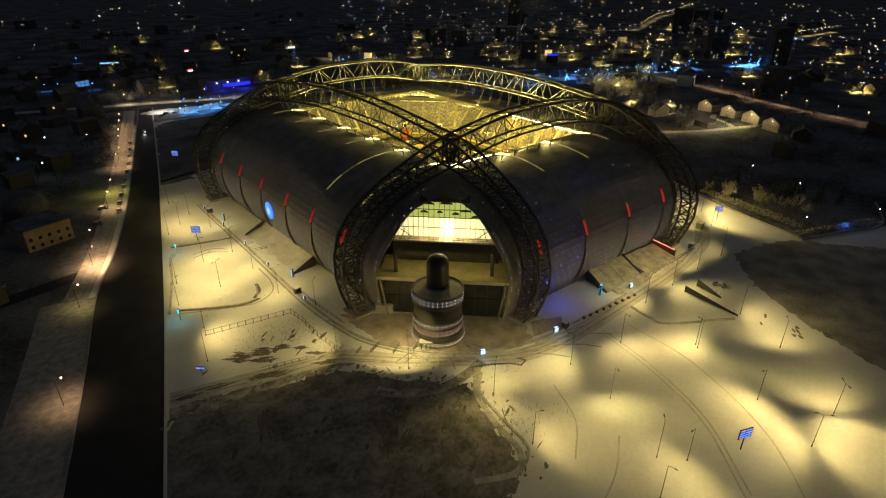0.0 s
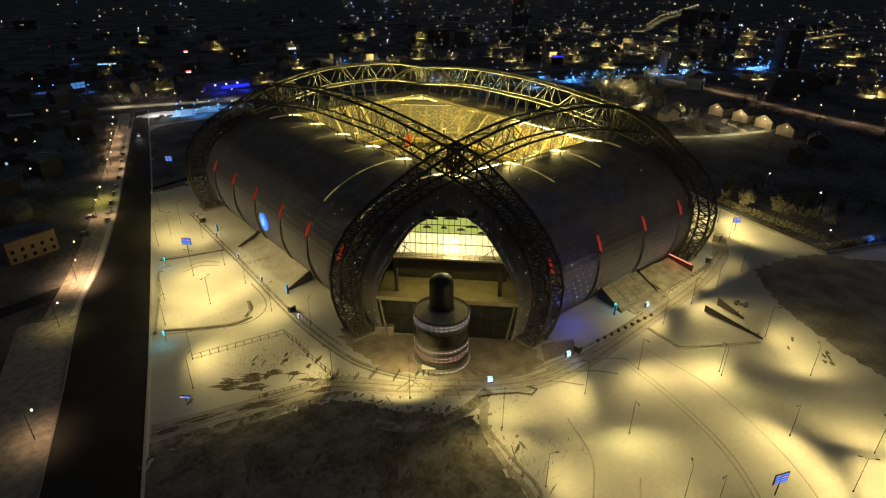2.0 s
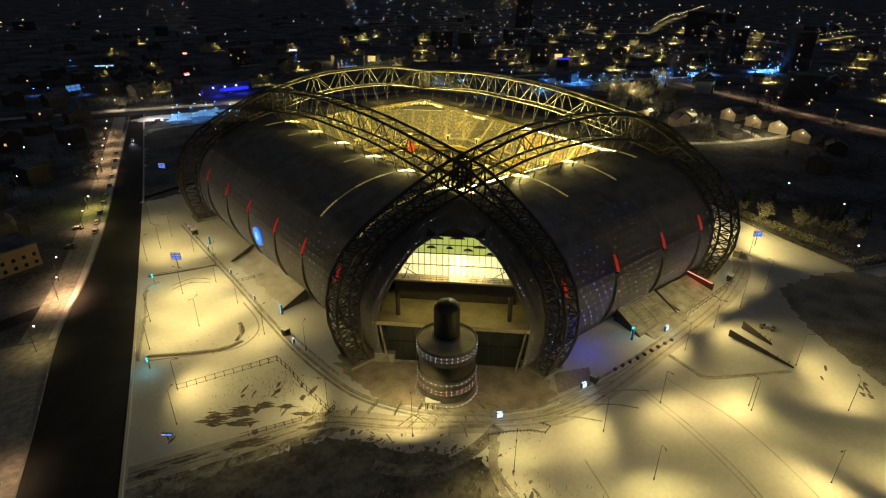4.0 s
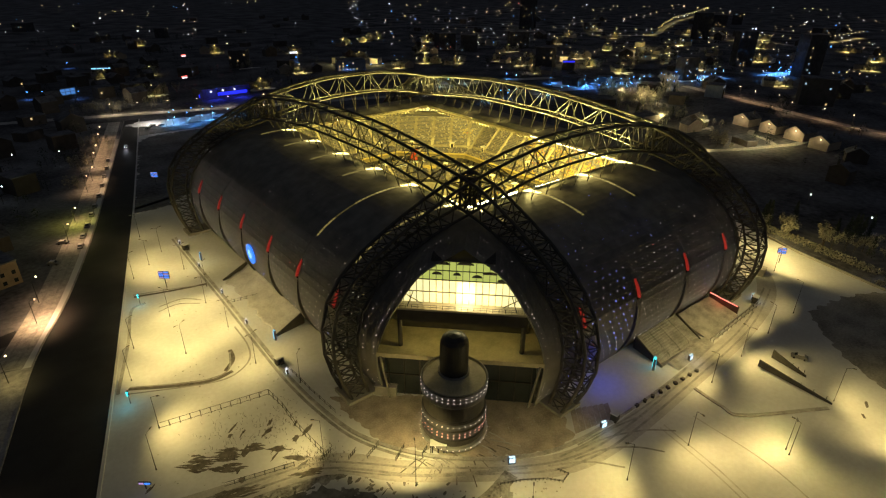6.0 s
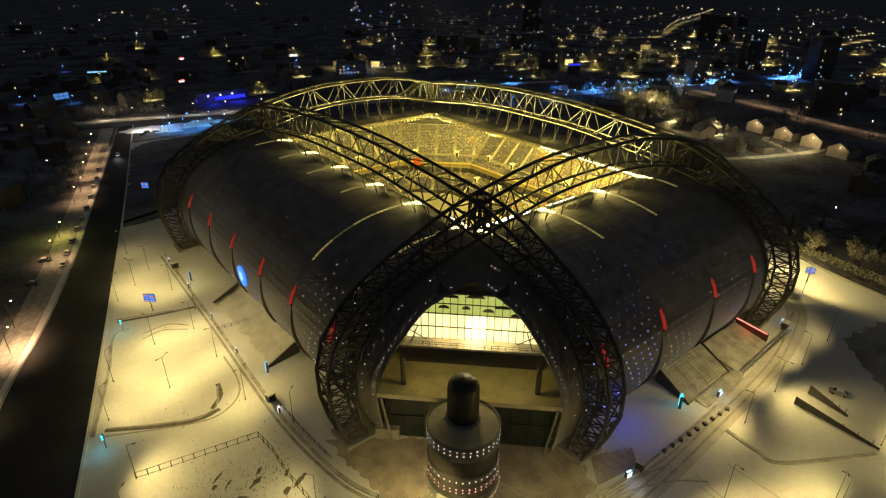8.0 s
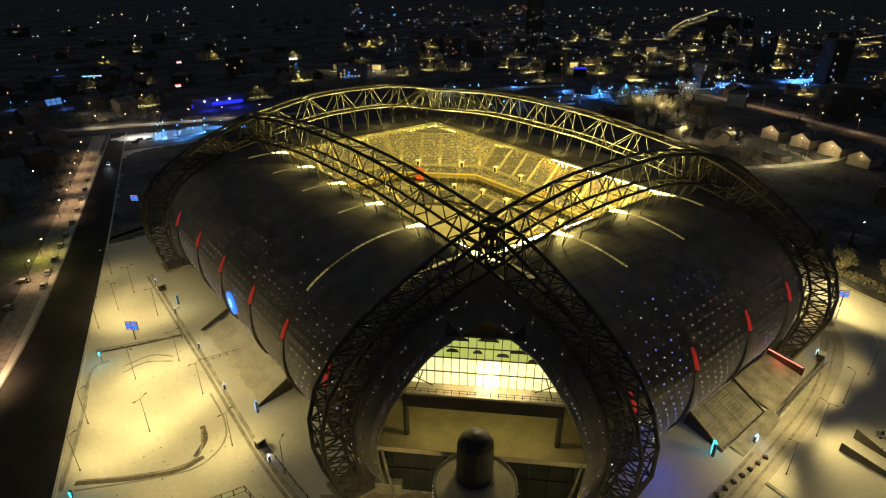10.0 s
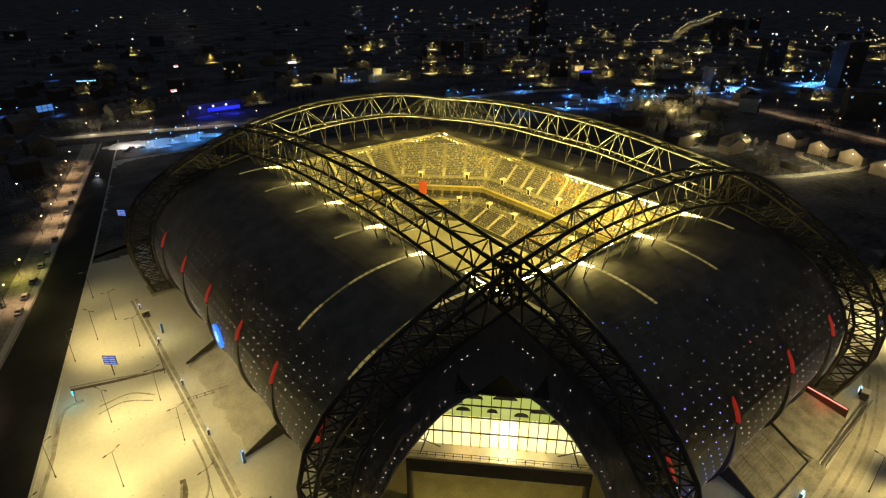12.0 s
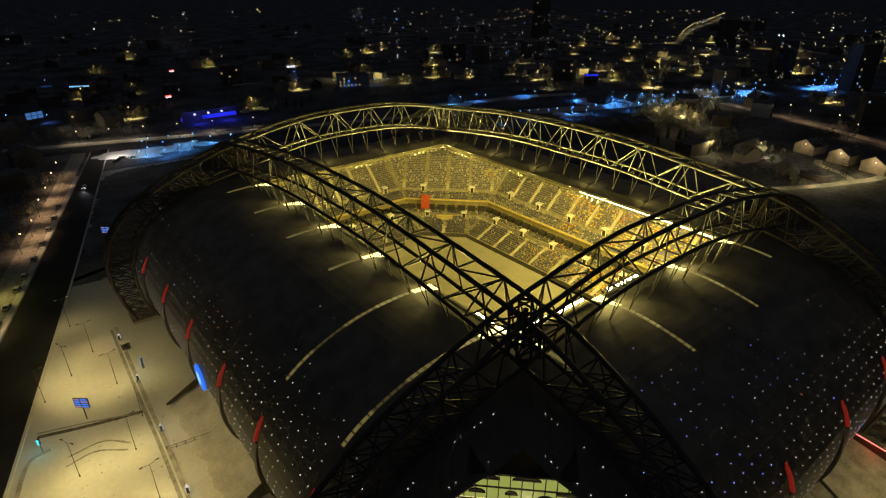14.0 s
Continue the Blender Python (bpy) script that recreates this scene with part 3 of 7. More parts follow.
for side, half in (("E", 56), ("N", 36)):
    row = Lump()
    for k in range(int(half)):
        s = -half + 2 * k + 1
        x, y, z = shell_point(side, 0.0, s)
        if side == "E":
            row.box(x - 0.45, s - 0.45, z - 1.9, x - 0.02, s + 0.45, z - 1.22)
        else:
            row.box(s - 0.45, y - 0.45, z - 1.9, s + 0.45, y - 0.02, z - 1.22)
    row.make("bracket_row", LIPMETAL, stadium, "row of small pale blocks under the roof lip")
strip = Lump()
strip.slab([[(36.9, -60, 37.5), (36.9, -12, 37.7)], [(37.9, -60, 37.3), (37.9, -12, 37.5)]], [[(36.9, -60, 37.0), (36.9, -12, 37.2)], [(37.9, -60, 36.9), (37.9, -12, 37.1)]])
strip.make("lamp_strip", LAMP_STRIP, stadium, "bright lamp strip under the roof edge")

for x0, y0, n, dx, turn in ((-37, -54.6, 14, 1.7, 0), (-6, -55.4, 5, 2.4, 0), (-35.4, -53.2, 6, 1.6, 90), (-35.6, -55.9, 8, 1.5, 0)):
    bank = tagged(empty("floodlight_bank", (x0, y0, 37.2 if y0 > -55.6 else 36.2), turn), "row of bright white floodlights under the roof edge", "floodlight", "floodlight banks")
    bar = Lump()
    bar.box(-0.6, -0.15, 0.3, dx * (n - 1) + 0.6, 0.15, 0.6)
    bar.make("bar", DARKSTEEL, bank)
    for k in range(n):
        f = Lump()
        f.box(dx * k - 0.5, -0.3, -0.45, dx * k + 0.5, 0.35, 0.28)
        f.make("floodlight_face", FLOOD, bank, "glowing floodlight face")

# added fill lamps with small housings under the roof edge, to brighten the insides of the arches
for side, places, watts in (("E", (-50, -36, -22, -8, 8, 24, 40, 53), 84000), ("N", (-28, -14, 2, 18, 30), 48000), ("W", (-48, -30, -12, 6, 24, 44), 24000), ("S", (-26, -8, 12, 28), 30000)):
    for s in places:
        x, y, z = shell_point(side, 0.0, s, 0)
        u = Vector((x / abs(x), 0, 0)) if side in "EW" else Vector((0, y / abs(y), 0))
        p = Vector((x, y, 36.9)) - u * 2.0
        up = tagged(empty("fill_housing", p), "small dark housing of an added fill lamp under the roof edge", "floodlight", "roof uplights")
        b = Lump()
        b.box(-0.3, -0.3, -0.55, 0.3, 0.3, -0.1)
        b.make("housing", DARKSTEEL, up)
        rod("bracket", Vector((0, 0, -0.3)), u * 2.1 + Vector((0, 0, 0.5)), 0.08, DARKSTEEL, up)
        lamp("arch_fill", p, watts, (1.0, 0.84, 0.27), 0.25, spot=102, target=p + u * 0.26 + Vector((0, 0, 0.97)), blend=0.4)
# fill lamps hung in the air above the roof edge, added to brighten the roof
for side, slots, watts in (("W", SLOTS_W, 4000), ("S", SLOTS_S, 8000), ("E", SLOTS_W, 1800), ("N", SLOTS_S, 1500)):
    for s in slots:
        if abs(s) < (50 if side in "WE" else 33):
            q = Vector(shell_point(side, 0.5, s, 3.8))
            t = Vector(shell_point(side, 7.0, s, 0.0))
            lamp("roof_fill", q, watts, (1.0, 0.82, 0.26), 1.4, spot=112, target=t, blend=1.0)

# opening of a corner: half width, height, distance from the middle along the diagonal
OPENING = ((0.0, 38.8, 94.0), (3.8, 37.8, 97.6), (9.8, 34.8, 100.5), (15.6, 26.0, 101.2), (19.2, 19.0, 102.4), (20.6, 13.0, 103.0), (20.2, 6.5, 103.0), (19.3, 0.0, 102.5))
E0 = (AY - AX) / math.sqrt(2)  # the middle of a corner along the cross direction


def corner(sx, sy, stadium):
    r = math.sqrt(0.5)

    def place(e, d, z):
        """e across the corner (towards the end side), d out along the diagonal."""
        x, y = -d * r + e * r, -d * r - e * r
        return Vector((-x * sx, -y * sy, z))

    def block(name, mat, e0, e1, d0, d1, z0, z1, label=""):
        lump = Lump()
        a = [place(e, d, 0) for e, d in ((E0 + e0, d0), (E0 + e1, d0), (E0 + e1, d1), (E0 + e0, d1))]
        if sx * sy < 0:
            a.reverse()
        v = [(*q[:2], z0) for q in a] + [(*q[:2], z1) for q in a]
        lump.add(v, [(0, 1, 2, 3), (7, 6, 5, 4), (1, 0, 4, 5), (2, 1, 5, 6), (3, 2, 6, 7), (0, 3, 7, 4)])
        return lump.make(name, mat, stadium, label)

    def beam(name, mat, a, b, rad, label=""):
        lump = Lump()
        lump.tube(place(E0 + a[0], a[1], a[2]), place(E0 + b[0], b[1], b[2]), rad, 8)
        return lump.make(name, mat, stadium, label)
    n = 24
    edge = smooth_line(OPENING, n)
    rng = random.Random(11)
    dots = Lump()
    for s, line, at, start in ((-1, "W", -AY, START_W), (1, "S", -AX, START_S)):
        rows, rows2, rim = [], [], []
        for k in range(n + 1):
            q = Vector(shell_point(line, start + (NP - start) * k / n, at))
            q = Vector((-q.x * sx, -q.y * sy, q.z))
            h, z, d = edge[k]
            p = place(E0 + s * h, d, z)
            out = Vector((sx * 0.5, sy * 0.5, 0.35)) * math.sin(math.pi * k / n)
            rows.append([q.lerp(p, u) + out * (4 * u * (1 - u)) for u in (0, 0.25, 0.5, 0.75, 1)])
            rows2.append([v - Vector((sx * 0.6, sy * 0.6, 0.4)) for v in rows[-1]])
            rim.append(p)
        lump = Lump()
        lump.slab(rows, rows2)
        lump.make("corner_hood", HOOD, stadium)
        trim = Lump()
        for a, b in zip(rim, rim[1:]):
            if a.z < 37.0:
                trim.tube(a, b, 0.28, 6)
        trim.make("opening_trim", TRIM, stadium, "pale trim along the corner opening")
        for k in range(2, 2 * n - 1):
            i, f = divmod(k, 2)
            for u in (0.38, 0.85):
                if rng.random() < 0.45:
                    c = min(int(u * 4), 3)
                    a = rows[i][c].lerp(rows[i][c + 1], u * 4 - c).lerp(rows[i + 1][c].lerp(rows[i + 1][c + 1], u * 4 - c), f / 2)
                    dot(dots, a + Vector((sx * 0.1, sy * 0.1, 0.05)), (sx, sy, 0.2), rng.uniform(0.05, 0.064))
    tagged(dots.make("led_dots", DOT_WHITE, stadium), "small white LED lights round the corner opening", kind="stuff")
    # ground storey of dark glass
    block("lower_glass", DARKGLASS, -19.0, 19.0, 101.6, 101.2, 0.0, 12.6, "dark glass wall of the ground storey")
    for e in range(-18, 19, 4):
        block("mullion", DARKBOX, e - 0.12, e + 0.12, 101.95, 101.62, 0.0, 12.5)
    block("transom", DARKBOX, -18.9, 18.9, 101.9, 101.65, 6.2, 6.5)
    # terrace
    block("terrace", SANDY, -20.4, 20.4, 103.2, 88.0, 12.8, 13.7, "snow-covered terrace slab")
    block("terrace_edge", SANDY, -20.5, 20.5, 103.6, 103.22, 12.7, 13.9, "dusty edge of the terrace")
    block("terrace_wall", DARKCLAD, -17.0, 17.0, 91.0, 90.5, 13.7, 25.0, "dark wall behind the terrace")
    # glazed upper storey on a deep beam
    block("upper_beam", DARKCLAD, -15.6, 15.6, 100.4, 96.0, 21.8, 25.0, "dark deep beam under the lit storey")
    block("upper_floor", PALEFLOOR, -15.5, 15.5, 100.7, 96.0, 25.02, 25.5, "pale lit floor of the upper storey")
    for e in (-15.2, 15.2):
        for d in (99.4,):
            beam("column", DARKSTEEL, (e, d, 13.7), (e, d, 21.8), 0.6)
    # railing along the front
    for z in (25.95, 26.5):
        beam("rail", DARKSTEEL, (-15.2, 100.3, z), (15.2, 100.3, z), 0.05)
    for k in range(21):
        e = -15 + 1.5 * k
        beam("rail_post", DARKSTEEL, (e, 100.3, 25.5), (e, 100.3, 26.5), 0.06)
    # inner wall: frosted glazing below, green-tinted glazing above, both glowing in place of the lit room behind
    def wide(z):
        return 15.3 - 4.0 * (z - 25.5) / 6.5 if z < 32 else 11.3 - 4.3 * (z - 32) / 5.1

    def pane(name, mat, z0, z1, label):
        lump = Lump()
        for d in (97.2, 97.0):
            lump.sheet([[place(E0 - wide(z0), d, z0), place(E0 + wide(z0), d, z0)], [place(E0 - wide(z1), d, z1), place(E0 + wide(z1), d, z1)]])
        lump.make(name, mat, stadium, label)
    pane("frosted_glazing", LITWALL, 25.5, 31.9, "frosted glazing, the room's light put in as glow")
    pane("green_glazing", GREENGLASS, 32.1, 37.1, "green-tinted glazing, the light behind put in as glow")
    for k in range(19):
        e = -14.4 + 1.6 * k
        top = 25.5 + (15.3 - abs(e)) / 4.0 * 6.5 if abs(e) > 11.3 else 32 + (11.3 - abs(e)) / 4.3 * 5.1
        block("mullion", DARKSTEEL, e - 0.07, e + 0.07, 97.5, 97.25, 25.5, min(top, 37.0))
    for z in (28.6, 32.0, 34.6):
        block("transom", DARKSTEEL, -wide(z), wide(z), 97.45, 97.27, z - 0.1, z + 0.1)
    block("inner_ceiling", DARKCLAD, -7.6, 7.6, 97.6, 88.0, 37.1, 37.5)
    for e, z, w in ((-4.6, 36.3, 3.2), (0.6, 36.5, 4.0), (6.4, 34.2, 3.4), (-6.2, 33.6, 2.4), (-1.4, 33.6, 1.8), (3.4, 33.2, 2.4), (9.4, 32.4, 2.4)):
        lump = Lump()
        pts = [place(E0 + e + w / 2 * math.cos(math.pi * k / 8), 97.7, z + 0.75 * math.sin(math.pi * k / 8)) for k in range(9)]
        lump.add(pts + [q + Vector((-sx * 0.15, -sy * 0.15, 0)) for q in pts], [tuple(range(9)), tuple(range(17, 8, -1))] + [(k, k + 1, k + 10, k + 9) for k in range(8)] + [(8, 0, 9, 17)])
        lump.make("hanging_panel", DARKCLAD, stadium, "dark curved panel before the glazing")
    for e, f in ((-13.2, -10.0), (13.2, 10.0)):
        beam("sloping_strut", DARKSTEEL, (e, 100.0, 29.0), (f, 98.0, 25.6), 0.12)
        beam("sloping_strut", DARKSTEEL, (e, 100.0, 25.6), (e * 0.9, 98.0, 29.0), 0.12)
    for s in (-1, 1):
        beam("jamb_post", TRIM, (s * 17.6, 103.4, 0.0), (s * 19.6, 103.6, 13.0), 0.32, "pale sloping post")


for sx, sy in ((-1, -1), (1, -1), (-1, 1), (1, 1)):
    corner(sx, sy, stadium)
R2 = math.sqrt(0.5)


def near_corner(e, d, z):
    """A place in the nearest corner: e across it, d out along the diagonal."""
    return (-d * R2 + (E0 + e) * R2, -d * R2 - (E0 + e) * R2, z)


# Fill lamps before the glazing, added to give it a bright middle.
lamp("foyer_fill", near_corner(1.0, 98.9, 28.4), 1300, (1.0, 0.86, 0.50), 0.5)
lamp("foyer_fill", near_corner(-6.0, 99.2, 28.0), 260, (1.0, 0.70, 0.30), 0.4)
lamp("foyer_fill", near_corner(7.0, 99.2, 28.0), 280, (1.0, 0.80, 0.40), 0.4)
# Fill lamps under the deep beam, added to brighten the terrace.
for e in (-10.0, 0.0, 10.0):
    lamp("terrace_fill", near_corner(e, 100.2, 20.2), 420, (1.0, 0.78, 0.20), 0.15)

# ---- the stands ----
def ring(s):
    hx, hy, c = 39 + s, 58 + s, 13 + 0.85 * s
    return [(hx, -hy + c), (hx, hy - c), (hx - c, hy), (-hx + c, hy), (-hx, hy - c), (-hx, -hy + c), (-hx + c, -hy), (hx - c, -hy)]


def tier_rows():
    """Setback and height of each row of seats, and which tier it is in."""
    rows = []
    for k in range(11):
        rows.append(("lower", 0.9 + 0.82 * k, 1.6 + 0.40 * k))
    for k in range(4):
        rows.append(("middle", 11.2 + 0.82 * k, 6.9 + 0.42 * k))
    for k in range(5):
        rows.append(("front", 14.6 + 0.82 * k, 12.3 + 0.45 * k))
    for k in range(20):
        rows.append(("upper", 20.0 + 0.66 * k, 15.6 + 0.63 * k))
    return rows


ROWS = tier_rows()
bowl = tagged(empty("grandstand"), "stepped concrete grandstand with coloured seats and snow", "grandstand")
TREAD = {"lower": 0.82, "middle": 0.82, "front": 0.82, "upper": 0.66}
for side in range(8):
    seats = Lump()
    rng = random.Random(40 + side)
    for tier, s, z in ROWS:
        t = TREAD[tier]
        a0, a1 = Vector(ring(s)[side]), Vector(ring(s)[(side + 1) % 8])
        b0, b1 = Vector(ring(s + t)[side]), Vector(ring(s + t)[(side + 1) % 8])
        steps = Lump()
        steps.add([(*a0, z - 1.2), (*a1, z - 1.2), (*a1, z), (*a0, z), (*b0, z), (*b1, z)], [(1, 0, 3, 2), (2, 3, 4, 5)])
        steps.make("terrace_step", TERRACE, bowl)
        # seats in blocks between aisles
        run = (a1 - a0)
        length = run.length
        u = run.normalized()
        out = Vector((u.y, -u.x))
        pos = 0.6
        while pos < length - 0.6:
            aisle = (pos - length / 2) % 9.6
            if 0.8 < aisle < 8.8 and rng.random() < 0.93:
                c = a0 + u * pos + out * (t * 0.55)
                w, dp = 0.25, 0.17
                p = [c - u * w - out * dp, c + u * w - out * dp, c + u * w + out * dp, c - u * w + out * dp]
                h = z + 0.42
                seats.add([(*p[0], h), (*p[1], h), (*p[2], h), (*p[3], h), (*p[2], h + 0.4), (*p[3], h + 0.4)], [(0, 1, 2, 3), (3, 2, 4, 5)])
            pos += 0.62
    tagged(seats.make("seating", SEATS, bowl), "rows of small coloured plastic seats", kind="stuff")
    # aisles with pale snow, kerbs and boxes
    def band(name, mat, s0, z0, s1, z1, label=""):
        lump = Lump()
        p0, p1, q0, q1 = ring(s0)[side], ring(s0)[(side + 1) % 8], ring(s1)[side], ring(s1)[(side + 1) % 8]
        lump.sheet([[(*p0, z0), (*p1, z0)], [(*q0, z1), (*q1, z1)]])
        return lump.make(name, mat, bowl, label)
    band("pitch_wall", DARKCLAD, 0.5, 0.0, 0.5, 1.9)
    band("front_path", TERRACE, 0.5, 1.6, 0.95, 1.6)
    band("walkway", PALESTEP, 9.9, 5.7, 11.25, 5.7, "pale snowy walkway")
    band("box_wall", BOXWALL, 14.5, 8.2, 14.5, 12.1, "dull yellow wall behind the spectator boxes")
    band("box_ledge", FASCIA, 12.5, 8.38, 14.5, 8.38, "yellow ledge under the spectator boxes")
    band("fascia", FASCIA, 13.9, 12.1, 13.9, 12.7, "yellow fascia of the upper tier")
    band("fascia_top", FASCIA, 13.9, 12.7, 14.65, 12.7)
    band("walkway", PALESTEP, 18.6, 14.3, 20.0, 14.3, "pale snowy walkway")
    band("rear_wall", DARKCLAD, 33.3, 28.0, 33.3, 30.0)
    band("roof_truss_soffit", DARKCLAD, 33.3, 30.0, 28.0, 32.0)
    a0, a1 = Vector(ring(13.8)[side]), Vector(ring(13.8)[(side + 1) % 8])
    run = a1 - a0
    u = run.normalized()
    out = Vector((u.y, -u.x))
    m = int(run.length / 4.2)
    for k in range(m):
        c = a0 + u * (run.length * (k + 0.5) / m)
        bx = Lump()
        p = [c - u * 1.6 - out * 1.2, c + u * 1.6 - out * 1.2, c + u * 1.6 + out * 0.6, c - u * 1.6 + out * 0.6]
        bx.add([(*q, 8.4) for q in p] + [(*q, 10.1) for q in p], [(3, 2, 1, 0), (4, 5, 6, 7), (0, 1, 5, 4), (1, 2, 6, 5), (2, 3, 7, 6), (3, 0, 4, 7)])
        bx.make("spectator_box", DARKBOX, bowl)
    for s, z, gap in ((20.2, 15.2, 14.4), (11.0, 6.2, 14.4)):
        a0, a1 = Vector(ring(s)[side]), Vector(ring(s)[(side + 1) % 8])
        run = a1 - a0
        u = run.normalized()
        out = Vector((u.y, -u.x))
        m = max(1, int(run.length / gap))
        for k in range(m):
            c = a0 + u * (run.length * (k + 0.5) / m)
            dark, white = Lump(), Lump()
            p = [c - u * 0.9 - out * 0.3, c + u * 0.9 - out * 0.3, c + u * 0.9 + out * 2.2, c - u * 0.9 + out * 2.2]
            dark.add([(*q, z - 1.2) for q in p] + [(*q, z + 1.6) for q in p], [(3, 2, 1, 0), (4, 5, 6, 7), (0, 1, 5, 4), (1, 2, 6, 5), (2, 3, 7, 6), (3, 0, 4, 7)])
            vom = dark.make("vomitory", PALEWALL, bowl, "pale stair mouth with a white hood")
            p = [c - u * 1.2 - out * 0.6, c + u * 1.2 - out * 0.6, c + u * 1.2 + out * 2.4, c - u * 1.2 + out * 2.4]
            white.add([(*q, z + 1.62) for q in p] + [(*q, z + 1.9) for q in p], [(3, 2, 1, 0), (4, 5, 6, 7), (0, 1, 5, 4), (1, 2, 6, 5), (2, 3, 7, 6), (3, 0, 4, 7)])
            white.make("hood", WHITEPAINT, vom, "white hood of the stair mouth")
            mouth = Lump()
            q = [c - u * 0.65 - out * 0.34, c + u * 0.65 - out * 0.34, c + u * 0.65 - out * 0.31, c - u * 0.65 - out * 0.31]
            mouth.add([(*v, z - 1.0) for v in q] + [(*v, z + 1.3) for v in q], [(3, 2, 1, 0), (4, 5, 6, 7), (0, 1, 5, 4), (1, 2, 6, 5), (2, 3, 7, 6), (3, 0, 4, 7)])
            mouth.make("mouth", DARKBOX, vom, "dark doorway")
    # radial aisle stairs
    for s0, s1, z0, z1 in ((0.9, 9.9, 1.72, 5.95), (20.0, 33.2, 15.8, 28.4)):
        a0, a1 = Vector(ring(s0)[side]), Vector(ring(s0)[(side + 1) % 8])
        length = (a1 - a0).length
        u = (a1 - a0).normalized()
        out = Vector((u.y, -u.x))
        k = -12
        while k <= 12:
            pos = length / 2 + 9.6 * k
            if 0.5 < pos < length - 0.5:
                st = Lump()
                c = a0 + u * pos
                st.slab([[(*(c - u * 0.65), z0), (*(c + u * 0.65), z0)], [(*(c - u * 0.65 + out * (s1 - s0)), z1), (*(c + u * 0.65 + out * (s1 - s0)), z1)]],
                        [[(*(c - u * 0.65), z0 - 0.5), (*(c + u * 0.65), z0 - 0.5)], [(*(c - u * 0.65 + out * (s1 - s0)), z1 - 0.5), (*(c + u * 0.65 + out * (s1 - s0)), z1 - 0.5)]])
                st.make("aisle_stair", PALESTEP, bowl, "pale snowy aisle stair")
            k += 1
# far corner tunnel and an orange banner
tun = Lump()
for x0, x1, z0, z1 in ((-3.4, -2.2, 0.2, 6.4), (2.2, 3.4, 0.2, 6.4), (-2.2, 2.2, 5.2, 6.4)):
    tun.box(x0, -1.6, z0, x1, 3.6, z1)
t_ob = tun.make("tunnel_portal", FASCIA, bowl, "yellow portal of the players' tunnel")
t_ob.matrix_basis = pose(38.2, 57.6, 0, 0, 0, -45)
tun = Lump()
tun.box(-2.2, -0.4, 0.26, 2.2, 3.4, 5.2)
t_ob = tun.make("tunnel_mouth", DARKBOX, bowl, "dark mouth of the players' tunnel")
t_ob.matrix_basis = pose(38.2, 57.6, 0, 0, 0, -45)
ban = Lump()
ban.box(-1.8, -0.06, -3.0, 1.8, 0.06, 3.0)
ob = tagged(ban.make("banner", ORANGE_CLOTH), "orange cloth banner hung on the upper tier fascia", "banner")
ob.matrix_basis = pose(33.0, 64.4, 12.0, -12, 0, -45)
pitch = Lump()
pitch.box(-39.4, -58.4, -0.5, 39.4, 58.4, 0.25)
tagged(pitch.make("pitch", PITCH), "football pitch under a thin cover of snow", "pitch", kind="structure")

# ---- ground, road and tracks ----
g = Lump()
g.sheet([[(x, y, 0) for x in (-4500, 4500)] for y in (-4500, 4500)])
tagged(g.make("ground", SNOW), "snow-covered open ground with tracks", "ground", kind="structure")


def ribbon(pts, width, z, n=40):
    """A flat strip along a smooth line, as rows of points."""
    line = smooth_line([(x, y, 0) for x, y in pts], n)
    rows = []
    for k, q in enumerate(line):
        t = (line[min(k + 1, n)] - line[max(k - 1, 0)]).normalized()
        s = Vector((-t.y, t.x, 0)) * width / 2
        rows.append([(q.x + s.x, q.y + s.y, z), (q.x - s.x, q.y - s.y, z)])
    return rows


def track(name, pts, width, z, mat, label, n=40):
    lump = Lump()
    lump.sheet(ribbon(pts, width, z, n))
    return tagged(lump.make(name, mat), label, "track", kind="structure")


def kerb(name, pts, width, height, mat, label, n=40):
    lump = Lump()
    lump.slab(ribbon(pts, width, height, n), ribbon(pts, width, -0.2, n))
    return tagged(lump.make(name, mat), label, "kerb", kind="structure")


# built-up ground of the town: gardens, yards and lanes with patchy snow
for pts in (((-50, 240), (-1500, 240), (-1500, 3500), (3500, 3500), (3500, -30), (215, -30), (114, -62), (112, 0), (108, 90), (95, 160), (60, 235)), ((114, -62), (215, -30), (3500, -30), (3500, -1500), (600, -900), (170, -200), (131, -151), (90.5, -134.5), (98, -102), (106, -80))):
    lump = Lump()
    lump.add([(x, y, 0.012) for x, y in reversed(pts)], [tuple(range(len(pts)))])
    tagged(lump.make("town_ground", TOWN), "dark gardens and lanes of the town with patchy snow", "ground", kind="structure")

# the wide dark road beside the lot: its two edges
ROAD_IN = ((-158, -125), (-150.9, -99.4), (-141.4, -66.4), (-130.4, -27.4), (-116.5, 24.6), (-101.7, 81.2), (-90.5, 125), (-66, 225), (-50, 290))
ROAD_OUT = ((-178, -122), (-167.6, -85.5), (-155.8, -42.7), (-144.2, 2.0), (-131.1, 35.8), (-115.6, 84.8), (-101.2, 137.2), (-80, 215), (-60, 290))
a = smooth_line([(x, y, 0.03) for x, y in ROAD_IN], 60)
b = smooth_line([(x, y, 0.03) for x, y in ROAD_OUT], 60)
lump = Lump()
lump.sheet([[q, q.lerp(w, 0.5), w] for q, w in zip(a, b)])
tagged(lump.make("road", ROAD), "wide unlit wet asphalt road", "road", kind="structure")
kerb("kerb", ROAD_IN, 0.7, 0.22, SNOW, "snowy kerb between the lot and the road", 60)
kerb("kerb", ROAD_OUT, 0.5, 0.2, SLUSH, "snowy kerb between the pavement and the road", 60)
